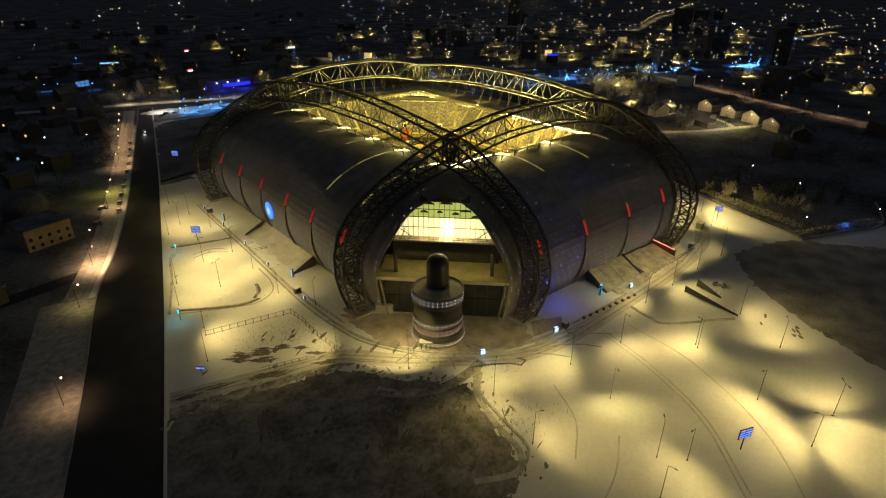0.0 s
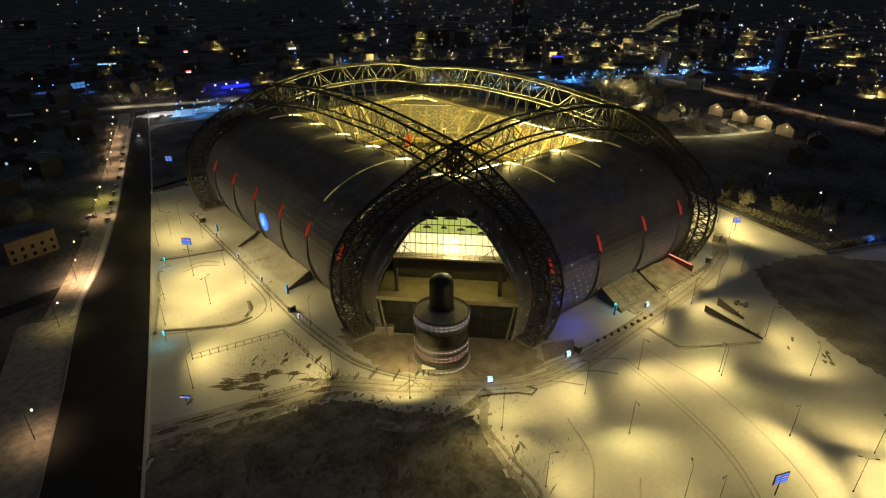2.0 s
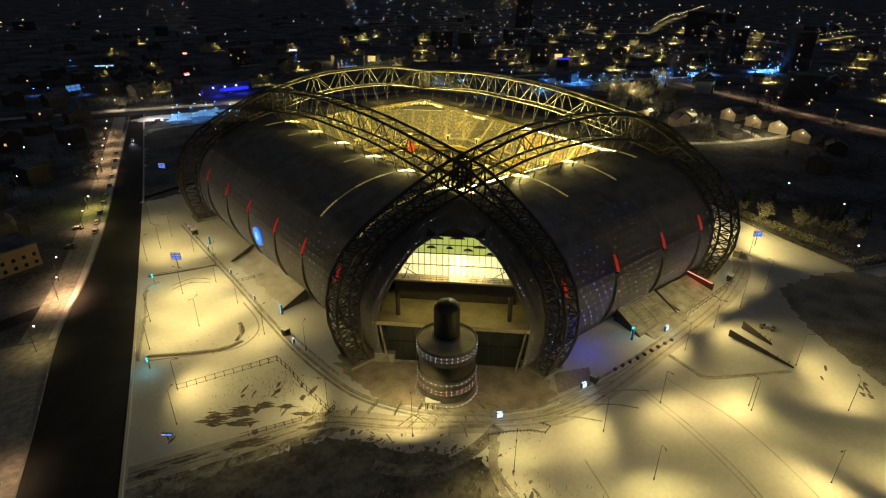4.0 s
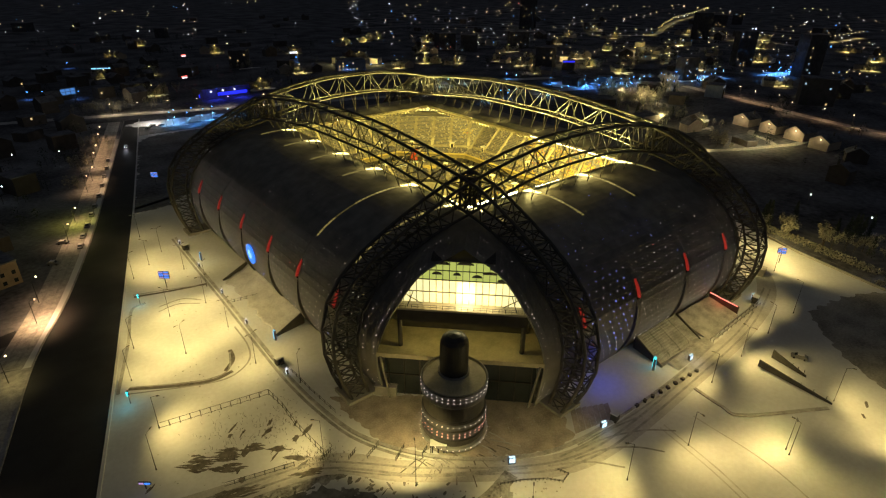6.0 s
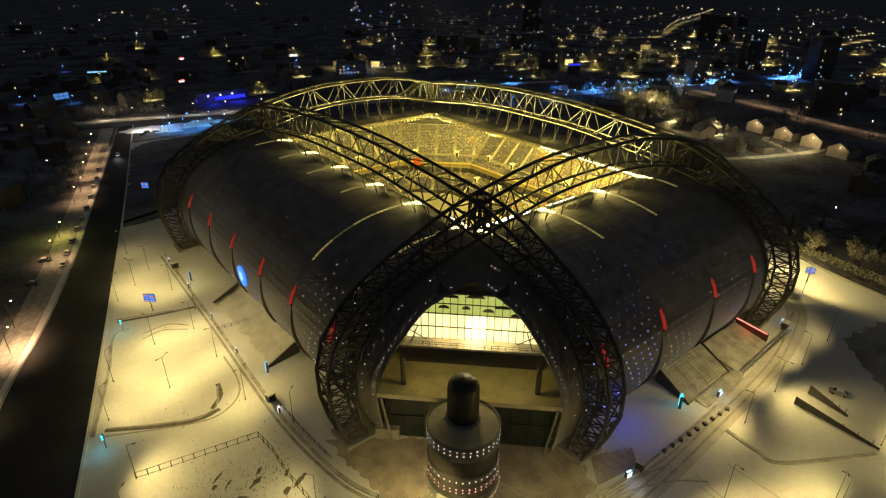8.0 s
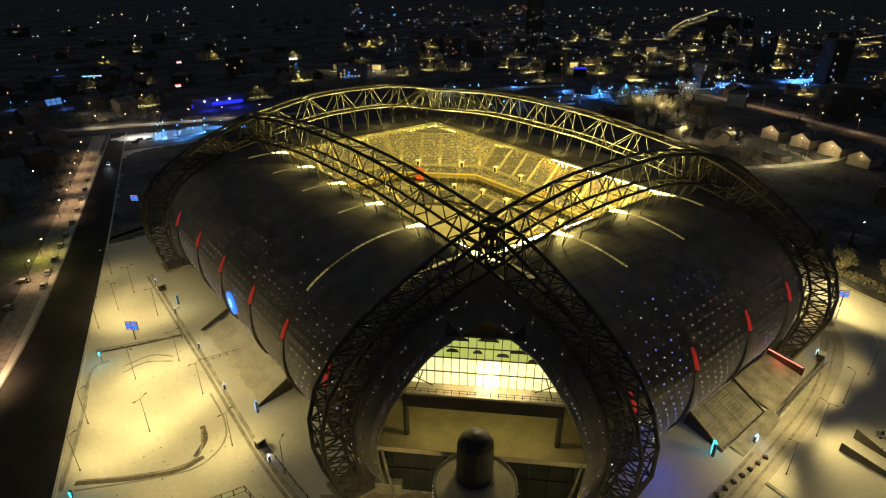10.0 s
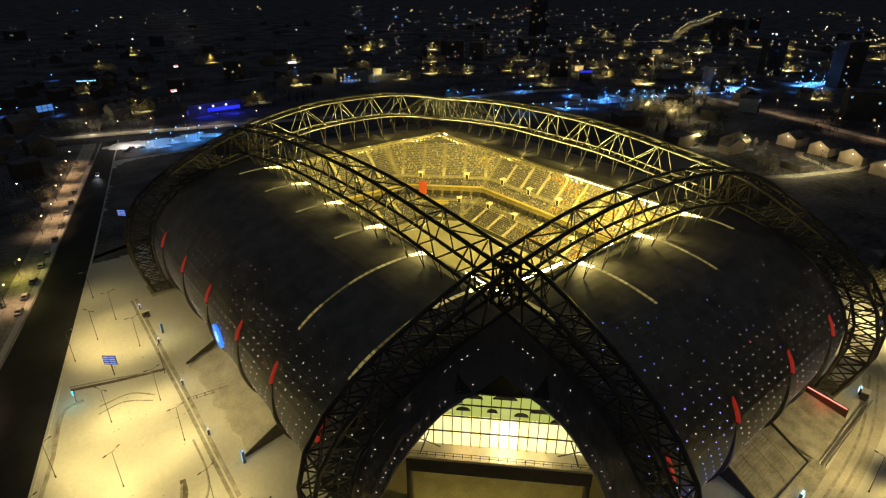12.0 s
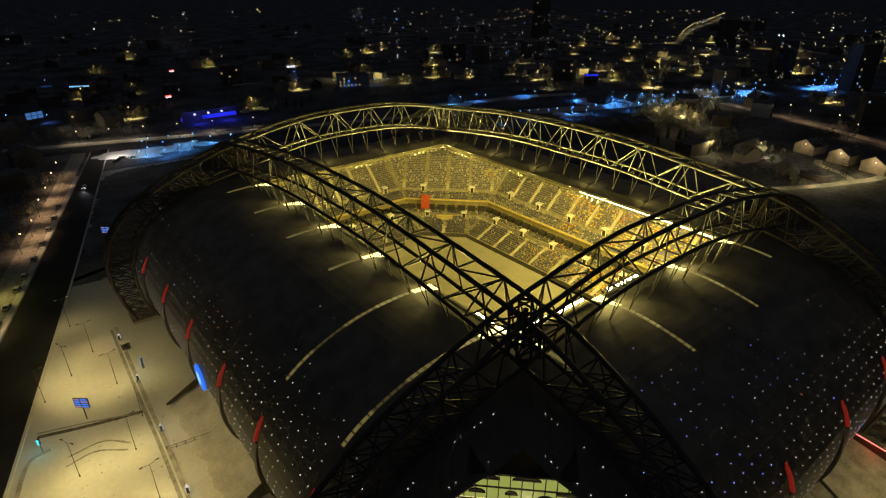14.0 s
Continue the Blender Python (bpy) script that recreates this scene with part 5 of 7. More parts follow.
for off in (0.0, 0.9):
    rail = tagged(empty("guard_rail"), "long low steel guard rail beside the ring road", "guard rail", "guard rails")
    rod("rail", (13.5, -110.6 - off, 0.9), (46, -109.6 - off, 0.9), 0.16, TRIMSTEEL, rail)
    for k in range(12):
        x = 13.5 + 32.5 * k / 11
        y = -110.6 - off + 1.0 * k / 11
        rod("rail_post", (x, y, 0), (x, y, 0.9), 0.08, DARKSTEEL, rail)
# small clods, crusts and prints in the trodden snow
rng = random.Random(61)
for mat, n, word in ((ROUGHSNOW, 420, "grey snow clods"),):
    lump = Lump()
    made = 0
    while made < n:
        x, y = (rng.uniform(-140, -88), rng.uniform(-80, 90)) if rng.random() < 0.5 else (rng.uniform(-100, -50), rng.uniform(-118, -80))
        if noise.noise((x * 0.08, y * 0.08, 2)) < -0.05 or x < -146 + 0.27 * (y + 80) + 12:
            continue
        s, h = rng.uniform(0.10, 0.32), rng.uniform(0.05, 0.22)
        a = rng.uniform(0, math.tau)
        ring4 = [(x + s * rng.uniform(0.6, 1.3) * math.cos(a + j * 1.57), y + s * rng.uniform(0.6, 1.3) * math.sin(a + j * 1.57), 0.0) for j in range(4)]
        lump.add(ring4 + [(x + rng.uniform(-0.1, 0.1), y, h + 0.06)], [(0, 1, 4), (1, 2, 4), (2, 3, 4), (3, 0, 4)])
        made += 1
    tagged(lump.make("snow_clods", mat), "scattered %s on the trodden lot" % word, "clods", kind="stuff")

# ---- lamp posts of the lots ----
def lamp_post(x, y, h, turn, twin=False, lit=True):
    """A slim steel post with one or two flat lamp heads on short arms."""
    top = tagged(empty("lamp_post", (x, y, 0), turn), "slim dark steel lamp post standing in the snow", "lamp post", "lamp posts")
    base = Lump()
    base.cyl(0, 0, 0, 0.5, 0.18, 10, 0.12)
    base.make("base", DARKSTEEL, top)
    pole = Lump()
    pole.tube((0, 0, 0.4), (0, 0, h), 0.075, 8, 0.045)
    pole.make("pole", DARKSTEEL, top)
    for s in ((1, -1) if twin else (1,)):
        arm = Lump()
        arm.tube((0, 0, h - 0.1), (s * 1.3, 0, h + 0.25), 0.04, 6)
        arm.make("arm", DARKSTEEL, top)
        head = Lump()
        head.box(s * 1.6 - 0.36, -0.13, h + 0.18, s * 1.6 + 0.36, 0.13, h + 0.30)
        hd = head.make("lamp_head", DARKSTEEL, top)
        lens = Lump()
        lens.box(s * 1.6 - 0.34, -0.12, h + 0.13, s * 1.6 + 0.34, 0.12, h + 0.175)
        lens.make("lens", LENS, hd)
    return top


# place, height, power of the lamps, heading of the arm, one or two heads
# The post at (-13.4, -143.0) is added to aim a second lamp.
LOT_POSTS = ((-52.7, -140.8, 9.7, 1.0, 236, 1), (-49.6, -125.3, 10.0, 1.15, 140, 1), (-30, -128.3, 9.8, 1.1, 256, 1), (-56.6, -164.3, 9.2, 0.7, 180, 1), (-30.1, -180.7, 9.2, 1.1, 125, 2),
             (4.5, -159.6, 9.2, 0.9, 40, 1), (-14.2, -180, 9.2, 1.2, 45, 2), (-79.9, -138.5, 9.2, 0.7, 330, 1), (-74.9, -120.3, 10, 0.95, 40, 2),
             (-70.6, -166, 9.2, 0.7, 270, 1), (-23.6, -165.4, 9.2, 1.3, 170, 1), (-14.6, -144.2, 9.2, 1.0, 90, 1), (-13.4, -143.0, 9.2, 0.7, 200, 1), (13.4, -143.7, 10, 1.1, 300, 1),
             (49.4, -119.5, 11, 0.6, 100, 1), (31.3, -119.5, 9.6, 1.0, 90, 1), (13.4, -119.9, 9.6, 1.3, 90, 2), (-4.2, -120.4, 9.0, 0.9, 120, 1))
# The last three posts are added to even out the lot's light.
WEST_POSTS = ((-100.6, 72.2, 9.5, 0.25, 10, 2), (-97.4, 52.8, 9.5, 0.45, 10, 2), (-94.9, 32.6, 9.5, 0.7, 10, 2), (-96.5, 3.9, 9.5, 0.9, 10, 2), (-95.8, -14.3, 9.5, 0.9, 190, 2), (-96.2, -36.7, 9.5, 0.9, 200, 2),
              (-121, -8.1, 9.5, 1.0, 20, 1), (-125, -23.2, 9.5, 1.0, 20, 1), (-111, 36, 9.5, 0.7, 10, 1), (-86.1, -98, 11, 2.3, 60, 1), (-97.4, -78.2, 9.8, 1.2, 140, 1), (-124, -46.1, 9.0, 1.4, 330, 1), (-110, -20, 9.5, 0.9, 30, 2), (-108, 3, 9.5, 0.8, 300, 2), (-104, 44, 9.5, 0.45, 300, 2))
EAST_POSTS = ((74, -103, 9.5, 2.2, 340, 1), (86, -92, 9.5, 2.0, 300, 2), (62, -98, 9.5, 1.0, 10, 1))
for x, y, h, power, turn, heads in LOT_POSTS + WEST_POSTS + EAST_POSTS:
    lamp_post(x, y, h * 1.05, turn, twin=heads == 2)
    # lamps at the lot's edge shine inwards only
    edge = (x < -70 and y < -70) or x > 10 or y < -170
    u = Vector((math.cos(radians(turn)), math.sin(radians(turn)), 0))
    for s in (1, -1)[:heads]:
        lamp("lot_lamp", (x + s * u.x * 1.6, y + s * u.y * 1.6, h * 1.05 + 0.0), LOT_WATTS * power * (0.85 if x > 10 or x < -92 else 1.0), SODIUM, 0.12, spot=132 if edge else 164, target=(x + s * u.x * 13, y + s * u.y * 13, 0), blend=0.7)
for x, y, h in ((-61.2, -159.4, 11), (-92.6, 14.9, 9.5), (-128, -59, 10.4), (-90.2, -51.9, 9.5)):
    lamp_post(x, y, h, 40)


# ---- fences ----
def fence(pts, spacing, h, label):
    top = tagged(empty("fence"), label, "fence", "fences")
    run = [Vector((*p, 0)) for p in pts]
    for a, b in zip(run, run[1:]):
        n = max(1, round((b - a).length / spacing))
        for k in range(n):
            q = a.lerp(b, k / n)
            rod("fence_post", q, q + Vector((0, 0, h)), 0.09, DARKSTEEL, top)
        for z in (0.35, h - 0.1):
            rod("fence_rail", a + Vector((0, 0, z)), b + Vector((0, 0, z)), 0.055, DARKSTEEL, top)
    return top


fence(((-124.1, -46.5), (-98.7, -51.3), (-98.0, -58), (-98.3, -65.8), (-97.3, -79.3)), 2.4, 1.9, "dark steel fence with upright posts in snow")
fence(((-104, -77), (-118, -73)), 2.0, 1.4, "low steel fence along the ring road")
for a, b in (((-90.2, -85.1), (-85.5, -83.1)), ((-85.6, -89.8), (-81.6, -87.5)), ((-98.8, -79.3), (-95.0, -77.9)), ((-93.6, -82.9), (-91.0, -81.7)), ((-80.2, -92.4), (-77.6, -91.0))):
    fence((a, b), 0.7, 1.3, "short steel crowd barrier standing in the snow")
fence(((-71.9, -109.1), (-67.2, -111.5), (-63.1, -114.4), (-60.9, -117.0), (-58.4, -116.4), (-59.4, -114.0)), 0.9, 0.7, "low row of stakes round a snowy flower bed")
fence(((-90.9, -1), (-85, -2), (-79.5, -2.8)), 1.8, 1.2, "low steel rail fence across the ramp")
fence(((-90.2, -42), (-89.6, -56), (-88.6, -68)), 2.2, 1.1, "low steel fence along the forecourt kerb")
fence(((104.6, -80.4), (97, -102.2), (89, -134.2), (131.2, -150.3)), 3.0, 2.2, "dark mesh fence along the boundary wall")
kerb("boundary_wall", ((104.6, -80.4), (101, -92), (97, -102.2), (93, -118), (89.3, -133.6)), 0.5, 0.9, CONCRETE, "low concrete boundary wall")
kerb("boundary_wall", ((89.0, -134.2), (110, -142), (131.2, -150.3), (160, -140)), 0.5, 0.9, CONCRETE, "low concrete boundary wall")

# ---- lit kiosks, totems and signs ----
def kiosk(x, y, turn, mat, label, w=1.5, d=0.7, h=2.3):
    top = tagged(empty("light_box", (x, y, 0), turn), label, "light box", "light boxes")
    body = Lump()
    body.box(-w / 2, -d / 2, 0, w / 2, d / 2, h)
    body.make("frame", DARKSTEEL, top)
    for s in (-1, 1):
        f = Lump()
        f.box(-w / 2 + 0.12, s * (d / 2 + 0.03) - 0.02, 0.5, w / 2 - 0.12, s * (d / 2 + 0.03) + 0.02, h - 0.1)
        f.make("panel", mat, top, "lit panel")
    t = Lump()
    t.box(-w / 2 + 0.1, -d / 2 + 0.1, h + 0.01, w / 2 - 0.1, d / 2 - 0.1, h + 0.08)
    t.make("top_light", mat, top, "lit top")
    return top


for x, y, turn in ((-89.9, 54.5, 80), (-90.1, 30.4, 80), (-90.2, 6.4, 80), (-90.7, -16.2, 80), (-91.4, -46.6, 80)):
    kiosk(x, y, turn, PANEL_WHITE, "small white lit box beside the forecourt kerb", 1.1, 0.6, 1.9)
for x, y, turn in ((-65.8, -106.4, -30), (-40.8, -112.4, -10), (0.1, -111.6, 0), (47.7, -107.2, 20)):
    kiosk(x, y, turn, PANEL_CYAN, "bright white lit advertising box beside the ring road", 1.6, 0.7, 1.9)
    lamp("box_light", (x - 0.8, y - 2.2, 2.2), 45, (0.55, 0.75, 1.0), 0.4)
for x, y in ((-87.3, -29.6), (-87.7, 35.7)):
    kiosk(x, y, 90, PANEL_BLUE, "tall blue lit totem beside the ramp", 0.9, 0.6, 3.4)
kiosk(-11.6, -107.4, 30, PANEL_TEAL, "tall teal lit totem beside the steps", 1.5, 0.7, 3.8)
for x, y in ((-89.4, 48.5), (-91.2, -41.1), (46.2, -108.6), (-36.5, -112.6)):
    cabin = tagged(empty("gate_cabin", (x, y, 0), 10), "small dark metal gate cabin with snow on top", "cabin", "gate cabins")
    b = Lump()
    b.box(-1.0, -0.8, 0, 1.0, 0.8, 2.3)
    b.make("body", DARKCLAD2, cabin)
    b = Lump()
    b.box(-1.15, -0.95, 2.3, 1.15, 0.95, 2.55)
    b.make("roof", SNOW, cabin, "snow-covered roof")
    b = Lump()
    b.box(-0.6, -0.84, 0.9, 0.6, -0.8, 1.9)
    b.make("window", DARKGLASS, cabin)


def board(x, y, z, turn, w, h, label, rows=4):
    """A sign on a post: dark panel with rows of lit bars."""
    top = tagged(empty("sign_board", (x, y, 0), turn), label, "sign", "sign boards")
    p = Lump()
    p.tube((0, 0, 0), (0, 0, z - h / 2), 0.14, 8)
    p.make("post", DARKSTEEL, top)
    p = Lump()
    p.box(-w / 2, -0.12, z - h / 2, w / 2, 0.12, z + h / 2)
    panel = p.make("panel", DARKCLAD, top)
    for k in range(rows):
        zz = z - h / 2 + h * (k + 0.5) / rows
        for x0, x1 in ((-0.46, -0.08), (-0.02, 0.46)):
            bar = Lump()
            bar.box(x0 * w, -0.15, zz - h / rows * 0.3, x1 * w, -0.125, zz + h / rows * 0.3)
            bar.make("lit_bar", PANEL_BLUE2 if (k + (x0 > -0.1)) % 3 else PANEL_PINK, panel)
    return top


board(-103.6, 22.5, 5.0, -40, 3.6, 2.8, "lit blue information board on a post in the lot")
board(-78.2, 134.4, 5.4, -40, 3.6, 2.8, "lit blue information board on a post in the lot")
board(82.6, -101.0, 5.0, -50, 3.0, 2.4, "lit blue information board on a post in the lot")
board(-44.0, -170.5, 5.0, -22, 3.6, 2.8, "lit blue information board on a post in the lot")
board(-131.0, -63.0, 1.6, -40, 2.6, 0.8, "low lit blue strip sign at the lot edge", 1)
for x, y in ((-127.3, -32.6), (-113.5, 16.3)):
    sig = tagged(empty("signal_light", (x, y, 0)), "slim post with bright cyan signal light", "signal light", "signal lights")
    b = Lump()
    b.cyl(0, 0, 0, 3.4, 0.1, 8)
    b.make("post", DARKSTEEL, sig)
    b = Lump()
    b.box(-0.25, -0.2, 2.5, 0.25, 0.2, 4.0)
    b.make("housing", DARKCLAD, sig)
    for z, r in ((3.65, 0.36), (2.85, 0.3)):
        l = Lump()
        dot(l, (-0.2, -0.25, z), (-0.6, -0.75, 0.25), r)
        l.make("lens", PANEL_TEAL, sig, "cyan lit lens")
    lamp("signal_glow", (x - 0.9, y - 0.9, 3.2), 120, (0.05, 0.8, 1.0), 0.3)
# bollards in a row before the end side
for k in range(9):
    x, y = -28.0 + 3.1 * k, -113.2 - 0.28 * k
    bol = tagged(empty("planter", (x, y, 0), 15 * k), "small dark planter with snow on top", "planter", "planters")
    b = Lump()
    b.box(-0.5, -0.4, 0, 0.5, 0.4, 0.65)
    b.make("tub", DARKCLAD, bol)
    b = Lump()
    b.box(-0.4, -0.3, 0.65, 0.4, 0.3, 0.8)
    b.make("soil", SOIL, bol)
# little ticket gate before the tower
gate = tagged(empty("ticket_gate", (-76.2, -93.4, 0), -40), "small lit ticket gate before the tower", "gate")
for k in range(3):
    b = Lump()
    b.box(-1.6 + 1.3 * k, -0.7, 0, -1.3 + 1.3 * k, 0.7, 1.1)
    b.make("turnstile", DARKSTEEL, gate)
b = Lump()
b.box(-2.0, -0.9, 2.3, 1.8, 0.9, 2.6)
b.make("canopy", WHITEPAINT, gate, "pale flat canopy")
for x, y in ((-1.9, -0.8), (1.7, -0.8), (-1.9, 0.8), (1.7, 0.8)):
    b = Lump()
    b.tube((x, y, 0), (x, y, 2.3), 0.07, 6)
    b.make("canopy_post", DARKSTEEL, gate)
for x, y, w, d, h, turn in ((-74.5, -69.5, 5.5, 2.6, 2.8, -45), (-47.5, -92.5, 7.5, 2.4, 1.6, -45), (67.5, -101, 3.4, 2.4, 2.6, 10)):
    hut = tagged(empty("hut", (x, y, 0), turn), "low pale service hut beside the stadium", "hut", "huts")
    b = Lump()
    b.box(-w / 2, -d / 2, 0, w / 2, d / 2, h)
    b.make("wall_shell", CONCRETE, hut)
    b = Lump()
    b.box(-w / 2 - 0.15, -d / 2 - 0.15, h, w / 2 + 0.15, d / 2 + 0.15, h + 0.2)
    b.make("roof", ROUGHSNOW, hut)

# long display boards in the far lot, built taller to take in the shadows beside them
for (x0, y0), (x1, y1), h in (((12.2, -125.0), (11.0, -144.0), 2.6), ((19.3, -125.6), (17.4, -135.4), 3.0)):
    bb = tagged(empty("hoarding"), "long dark hoarding on posts, built taller for its shadow", "hoarding", "hoardings")
    a, b = Vector((x0, y0, 0)), Vector((x1, y1, 0))
    w = Lump()
    s = Vector((0.12, 0, 0))
    w.slab([[a + s + Vector((0, 0, 0.3)), a + s + Vector((0, 0, h))], [b + s + Vector((0, 0, 0.3)), b + s + Vector((0, 0, h * 0.3))]],
           [[a - s + Vector((0, 0, 0.3)), a - s + Vector((0, 0, h))], [b - s + Vector((0, 0, 0.3)), b - s + Vector((0, 0, h * 0.3))]])
    w.make("panel", DARKCLAD, bb)
    for k in range(6):
        q = a.lerp(b, (k + 0.5) / 6) + Vector((0.25, 0, 0))
        rod("post", q, q + Vector((0, 0, h * 0.7)), 0.09, DARKSTEEL, bb)


# ---- cars ----
def car_base():
    top = tagged(empty("car", (0, 0, 0)), "parked hatchback car with snow on its roof", "car", "parked cars")
    b = Lump()
    prof = ((-2.1, 0.35), (-2.15, 0.8), (-1.3, 0.95), (-0.6, 1.45), (1.0, 1.48), (1.7, 1.0), (2.1, 0.9), (2.15, 0.4))
    b.slab([[(x, -0.85, z), (x, 0.85, z)] for x, z in prof], [[(x, -0.85, 0.3), (x, 0.85, 0.3)] for x, z in prof])
    b.make("body", CARPAINT, top)
    r = Lump()
    r.slab([[(-0.6, -0.75, 1.56), (-0.6, 0.75, 1.56)], [(1.0, -0.75, 1.6), (1.0, 0.75, 1.6)]], [[(-0.65, -0.78, 1.47), (-0.65, 0.78, 1.47)], [(1.05, -0.78, 1.49), (1.05, 0.78, 1.49)]])
    r.make("roof_snow", SNOW, top, "snow on the roof")
    g2 = Lump()
    g2.sheet([[(-1.28, -0.7, 0.99), (-1.28, 0.7, 0.99)], [(-0.64, -0.66, 1.44), (-0.64, 0.66, 1.44)]])
    g2.make("windscreen", DARKGLASS, top)
    for x in (-1.3, 1.3):
        for y in (-0.8, 0.8):
            w = Lump()
            w.tube((x, y - 0.11, 0.32), (x, y + 0.11, 0.32), 0.32, 12)
            w.make("wheel", RUBBER, top)
    return top


car = car_base()
car.matrix_basis = pose(25.5, -130.6, 0, 0, 0, -70)
for x, y, turn in ((-121, 76, 72), (-118.5, 86, 72), (-115.2, 97, 72), (-111.6, 109, 74), (-108.6, 119, 74), (-104.4, 133, 74), (-100.2, 148, 74), (-96.4, 163, 75), (-92.6, 177, 75), (-89.0, 192, 75),
                   (-126, 84, 160), (-131.5, 66, 150), (-48, 262, 20), (-43, 259, 200), (-52, 257, 30), (-110, -33, 20)):
    if (x, y) != (-110, -33):
        copy_thing(car, pose(x, y, 0, 0, 0, turn))
head = copy_thing(car, pose(-74.7, 215.6, 0.03, 0, 0, 75))
tagged(head, "dark car with its headlights on, on the road", "car", "cars on the road")
for s in (-0.55, 0.55):
    l = Lump()
    dot(l, (-2.16, s, 0.72), (-1, 0, 0.12), 0.16)
    l.make("headlight", HEADLIGHT, head)
lamp("headlight_beam", (-75.6, 212.0, 1.1), 500, (0.85, 0.9, 1.0), 0.2, spot=70, target=(-80.5, 194, 0))

# ---- the town around ----
def house(x, y, turn, w, d, h, roof="gable", lit=0, label="dark house with a snow-covered gable roof", wall=None, seed=0):
    """A house: walls, snowy roof with eaves, a chimney, windows on its long sides, some of them lit."""
    top = tagged(empty("house", (x, y, 0), turn), label, "house", "houses of the town")
    rng = random.Random(seed)
    b = Lump()
    b.box(-w / 2, -d / 2, 0, w / 2, d / 2, h)
    if roof == "gable":
        r = w * 0.28
        b.add([(-w / 2, -d / 2, h), (w / 2, -d / 2, h), (0, -d / 2, h + r), (-w / 2, d / 2, h), (w / 2, d / 2, h), (0, d / 2, h + r)], [(0, 1, 2), (5, 4, 3)])
    b.make("wall_shell", wall or (BLOCKWALL if h > 11 else HOUSEWALL), top)
    if roof == "gable":
        for s in (-1, 1):
            p = Lump()
            e = 0.5
            p.slab([[(0, -d / 2 - e, h + r + 0.22), (0, d / 2 + e, h + r + 0.22)], [(s * (w / 2 + e), -d / 2 - e, h - 0.1), (s * (w / 2 + e), d / 2 + e, h - 0.1)]],
                   [[(0, -d / 2 - e, h + r), (0, d / 2 + e, h + r)], [(s * (w / 2 + e), -d / 2 - e, h - 0.35), (s * (w / 2 + e), d / 2 + e, h - 0.35)]])
            p.make("roof", ROOFSNOW, top)
        c = Lump()
        c.box(w * 0.15, d * 0.2, h, w * 0.15 + 0.8, d * 0.2 + 0.8, h + r + 1.2)
        c.make("chimney", HOUSEWALL, top)
    else:
        p = Lump()
        p.box(-w / 2 - 0.3, -d / 2 - 0.3, h, w / 2 + 0.3, d / 2 + 0.3, h + 0.5)
        p.make("roof", ROOFSNOW, top)
    floors = max(1, int(h / 3.1))
    for f in range(floors):
        n = max(2, int(w / 3.4))
        for k in range(n):
            xx = -w / 2 + w * (k + 0.5) / n
            shining = rng.random() < lit
            if not shining and math.hypot(x + 158, y + 200) > 330:
                continue
            win = Lump()
            win.box(xx - 0.6, -d / 2 - 0.06, 1.0 + 3.1 * f, xx + 0.6, -d / 2 + 0.02, 2.4 + 3.1 * f)
            win.make("window", rng.choice((WIN_WARM, WIN_WARM, WIN_COOL)) if shining else DARKGLASS, top)
    return top


rng = random.Random(77)
used = []


def free(x, y, r):
    if any((x - a) ** 2 + (y - b) ** 2 < (r + c) ** 2 for a, b, c in used):
        return False
    used.append((x, y, r))
    return True


def off_road(x, y, clear):
    """True where no road or forecourt lies."""
    a = smooth_line([(q[0], q[1], 0) for q in ROAD_OUT], 30)
    if min((Vector((x, y, 0)) - q).length for q in a) < clear:
        return False
    if abs(x) < 130 and -230 < y < 150:
        return False
    if -78 < x < 200 and y < 322:
        return False
    return x > 130 or x < -130 or y > 150


# The missing light beyond the road is put into the ground's colour.
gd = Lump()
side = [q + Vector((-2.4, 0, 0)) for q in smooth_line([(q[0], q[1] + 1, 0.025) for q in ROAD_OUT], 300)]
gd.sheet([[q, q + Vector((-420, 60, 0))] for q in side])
tagged(gd.make("gardens", UNLIT_GROUND), "trodden gardens and lanes between the houses, darkened for want of light", "gardens", kind="structure")
# lit service lane and pavement along the outer side of the road
walk_line = [(q[0] - 6.4, q[1]) for q in ROAD_OUT[3:]]
track("pavement", walk_line, 7.6, 0.045, PACKED2, "trodden snowy service lane beside the road", 80)
track("pavement", [(q[0] - 8.4, q[1]) for q in ROAD_OUT[:4]], 16.0, 0.045, PACKED2, "trodden snowy pavement beside the road", 50)
for off in (-4.6, -8.0):
    track("tyre_track", [(q[0] + off, q[1]) for q in ROAD_OUT[3:]], 0.7, 0.056, SLUSH, "dark tyre track in packed snow", 70)
# big corner house beside the road, with a shallow dome behind it
house(-152, 62, 18, 17, 15, 8.5, "flat", 0.0, "large stone house lit orange by a street lamp", STONEWALL, 1)
free(-152, 62, 16)
dome = tagged(empty("domed_hall", (-154, 88, 0)), "dark domed hall with snow on its dome", "hall")
lathe("drum", ((8.5, 0), (8.5, 7)), HOUSEWALL, dome, n=24)
lathe("dome", ((8.8, 7), (8.2, 9.6), (6.4, 12), (3.5, 13.6), (0, 14.2)), ROOFDARK, dome, "dark shallow dome", n=24)
free(-154, 88, 11)
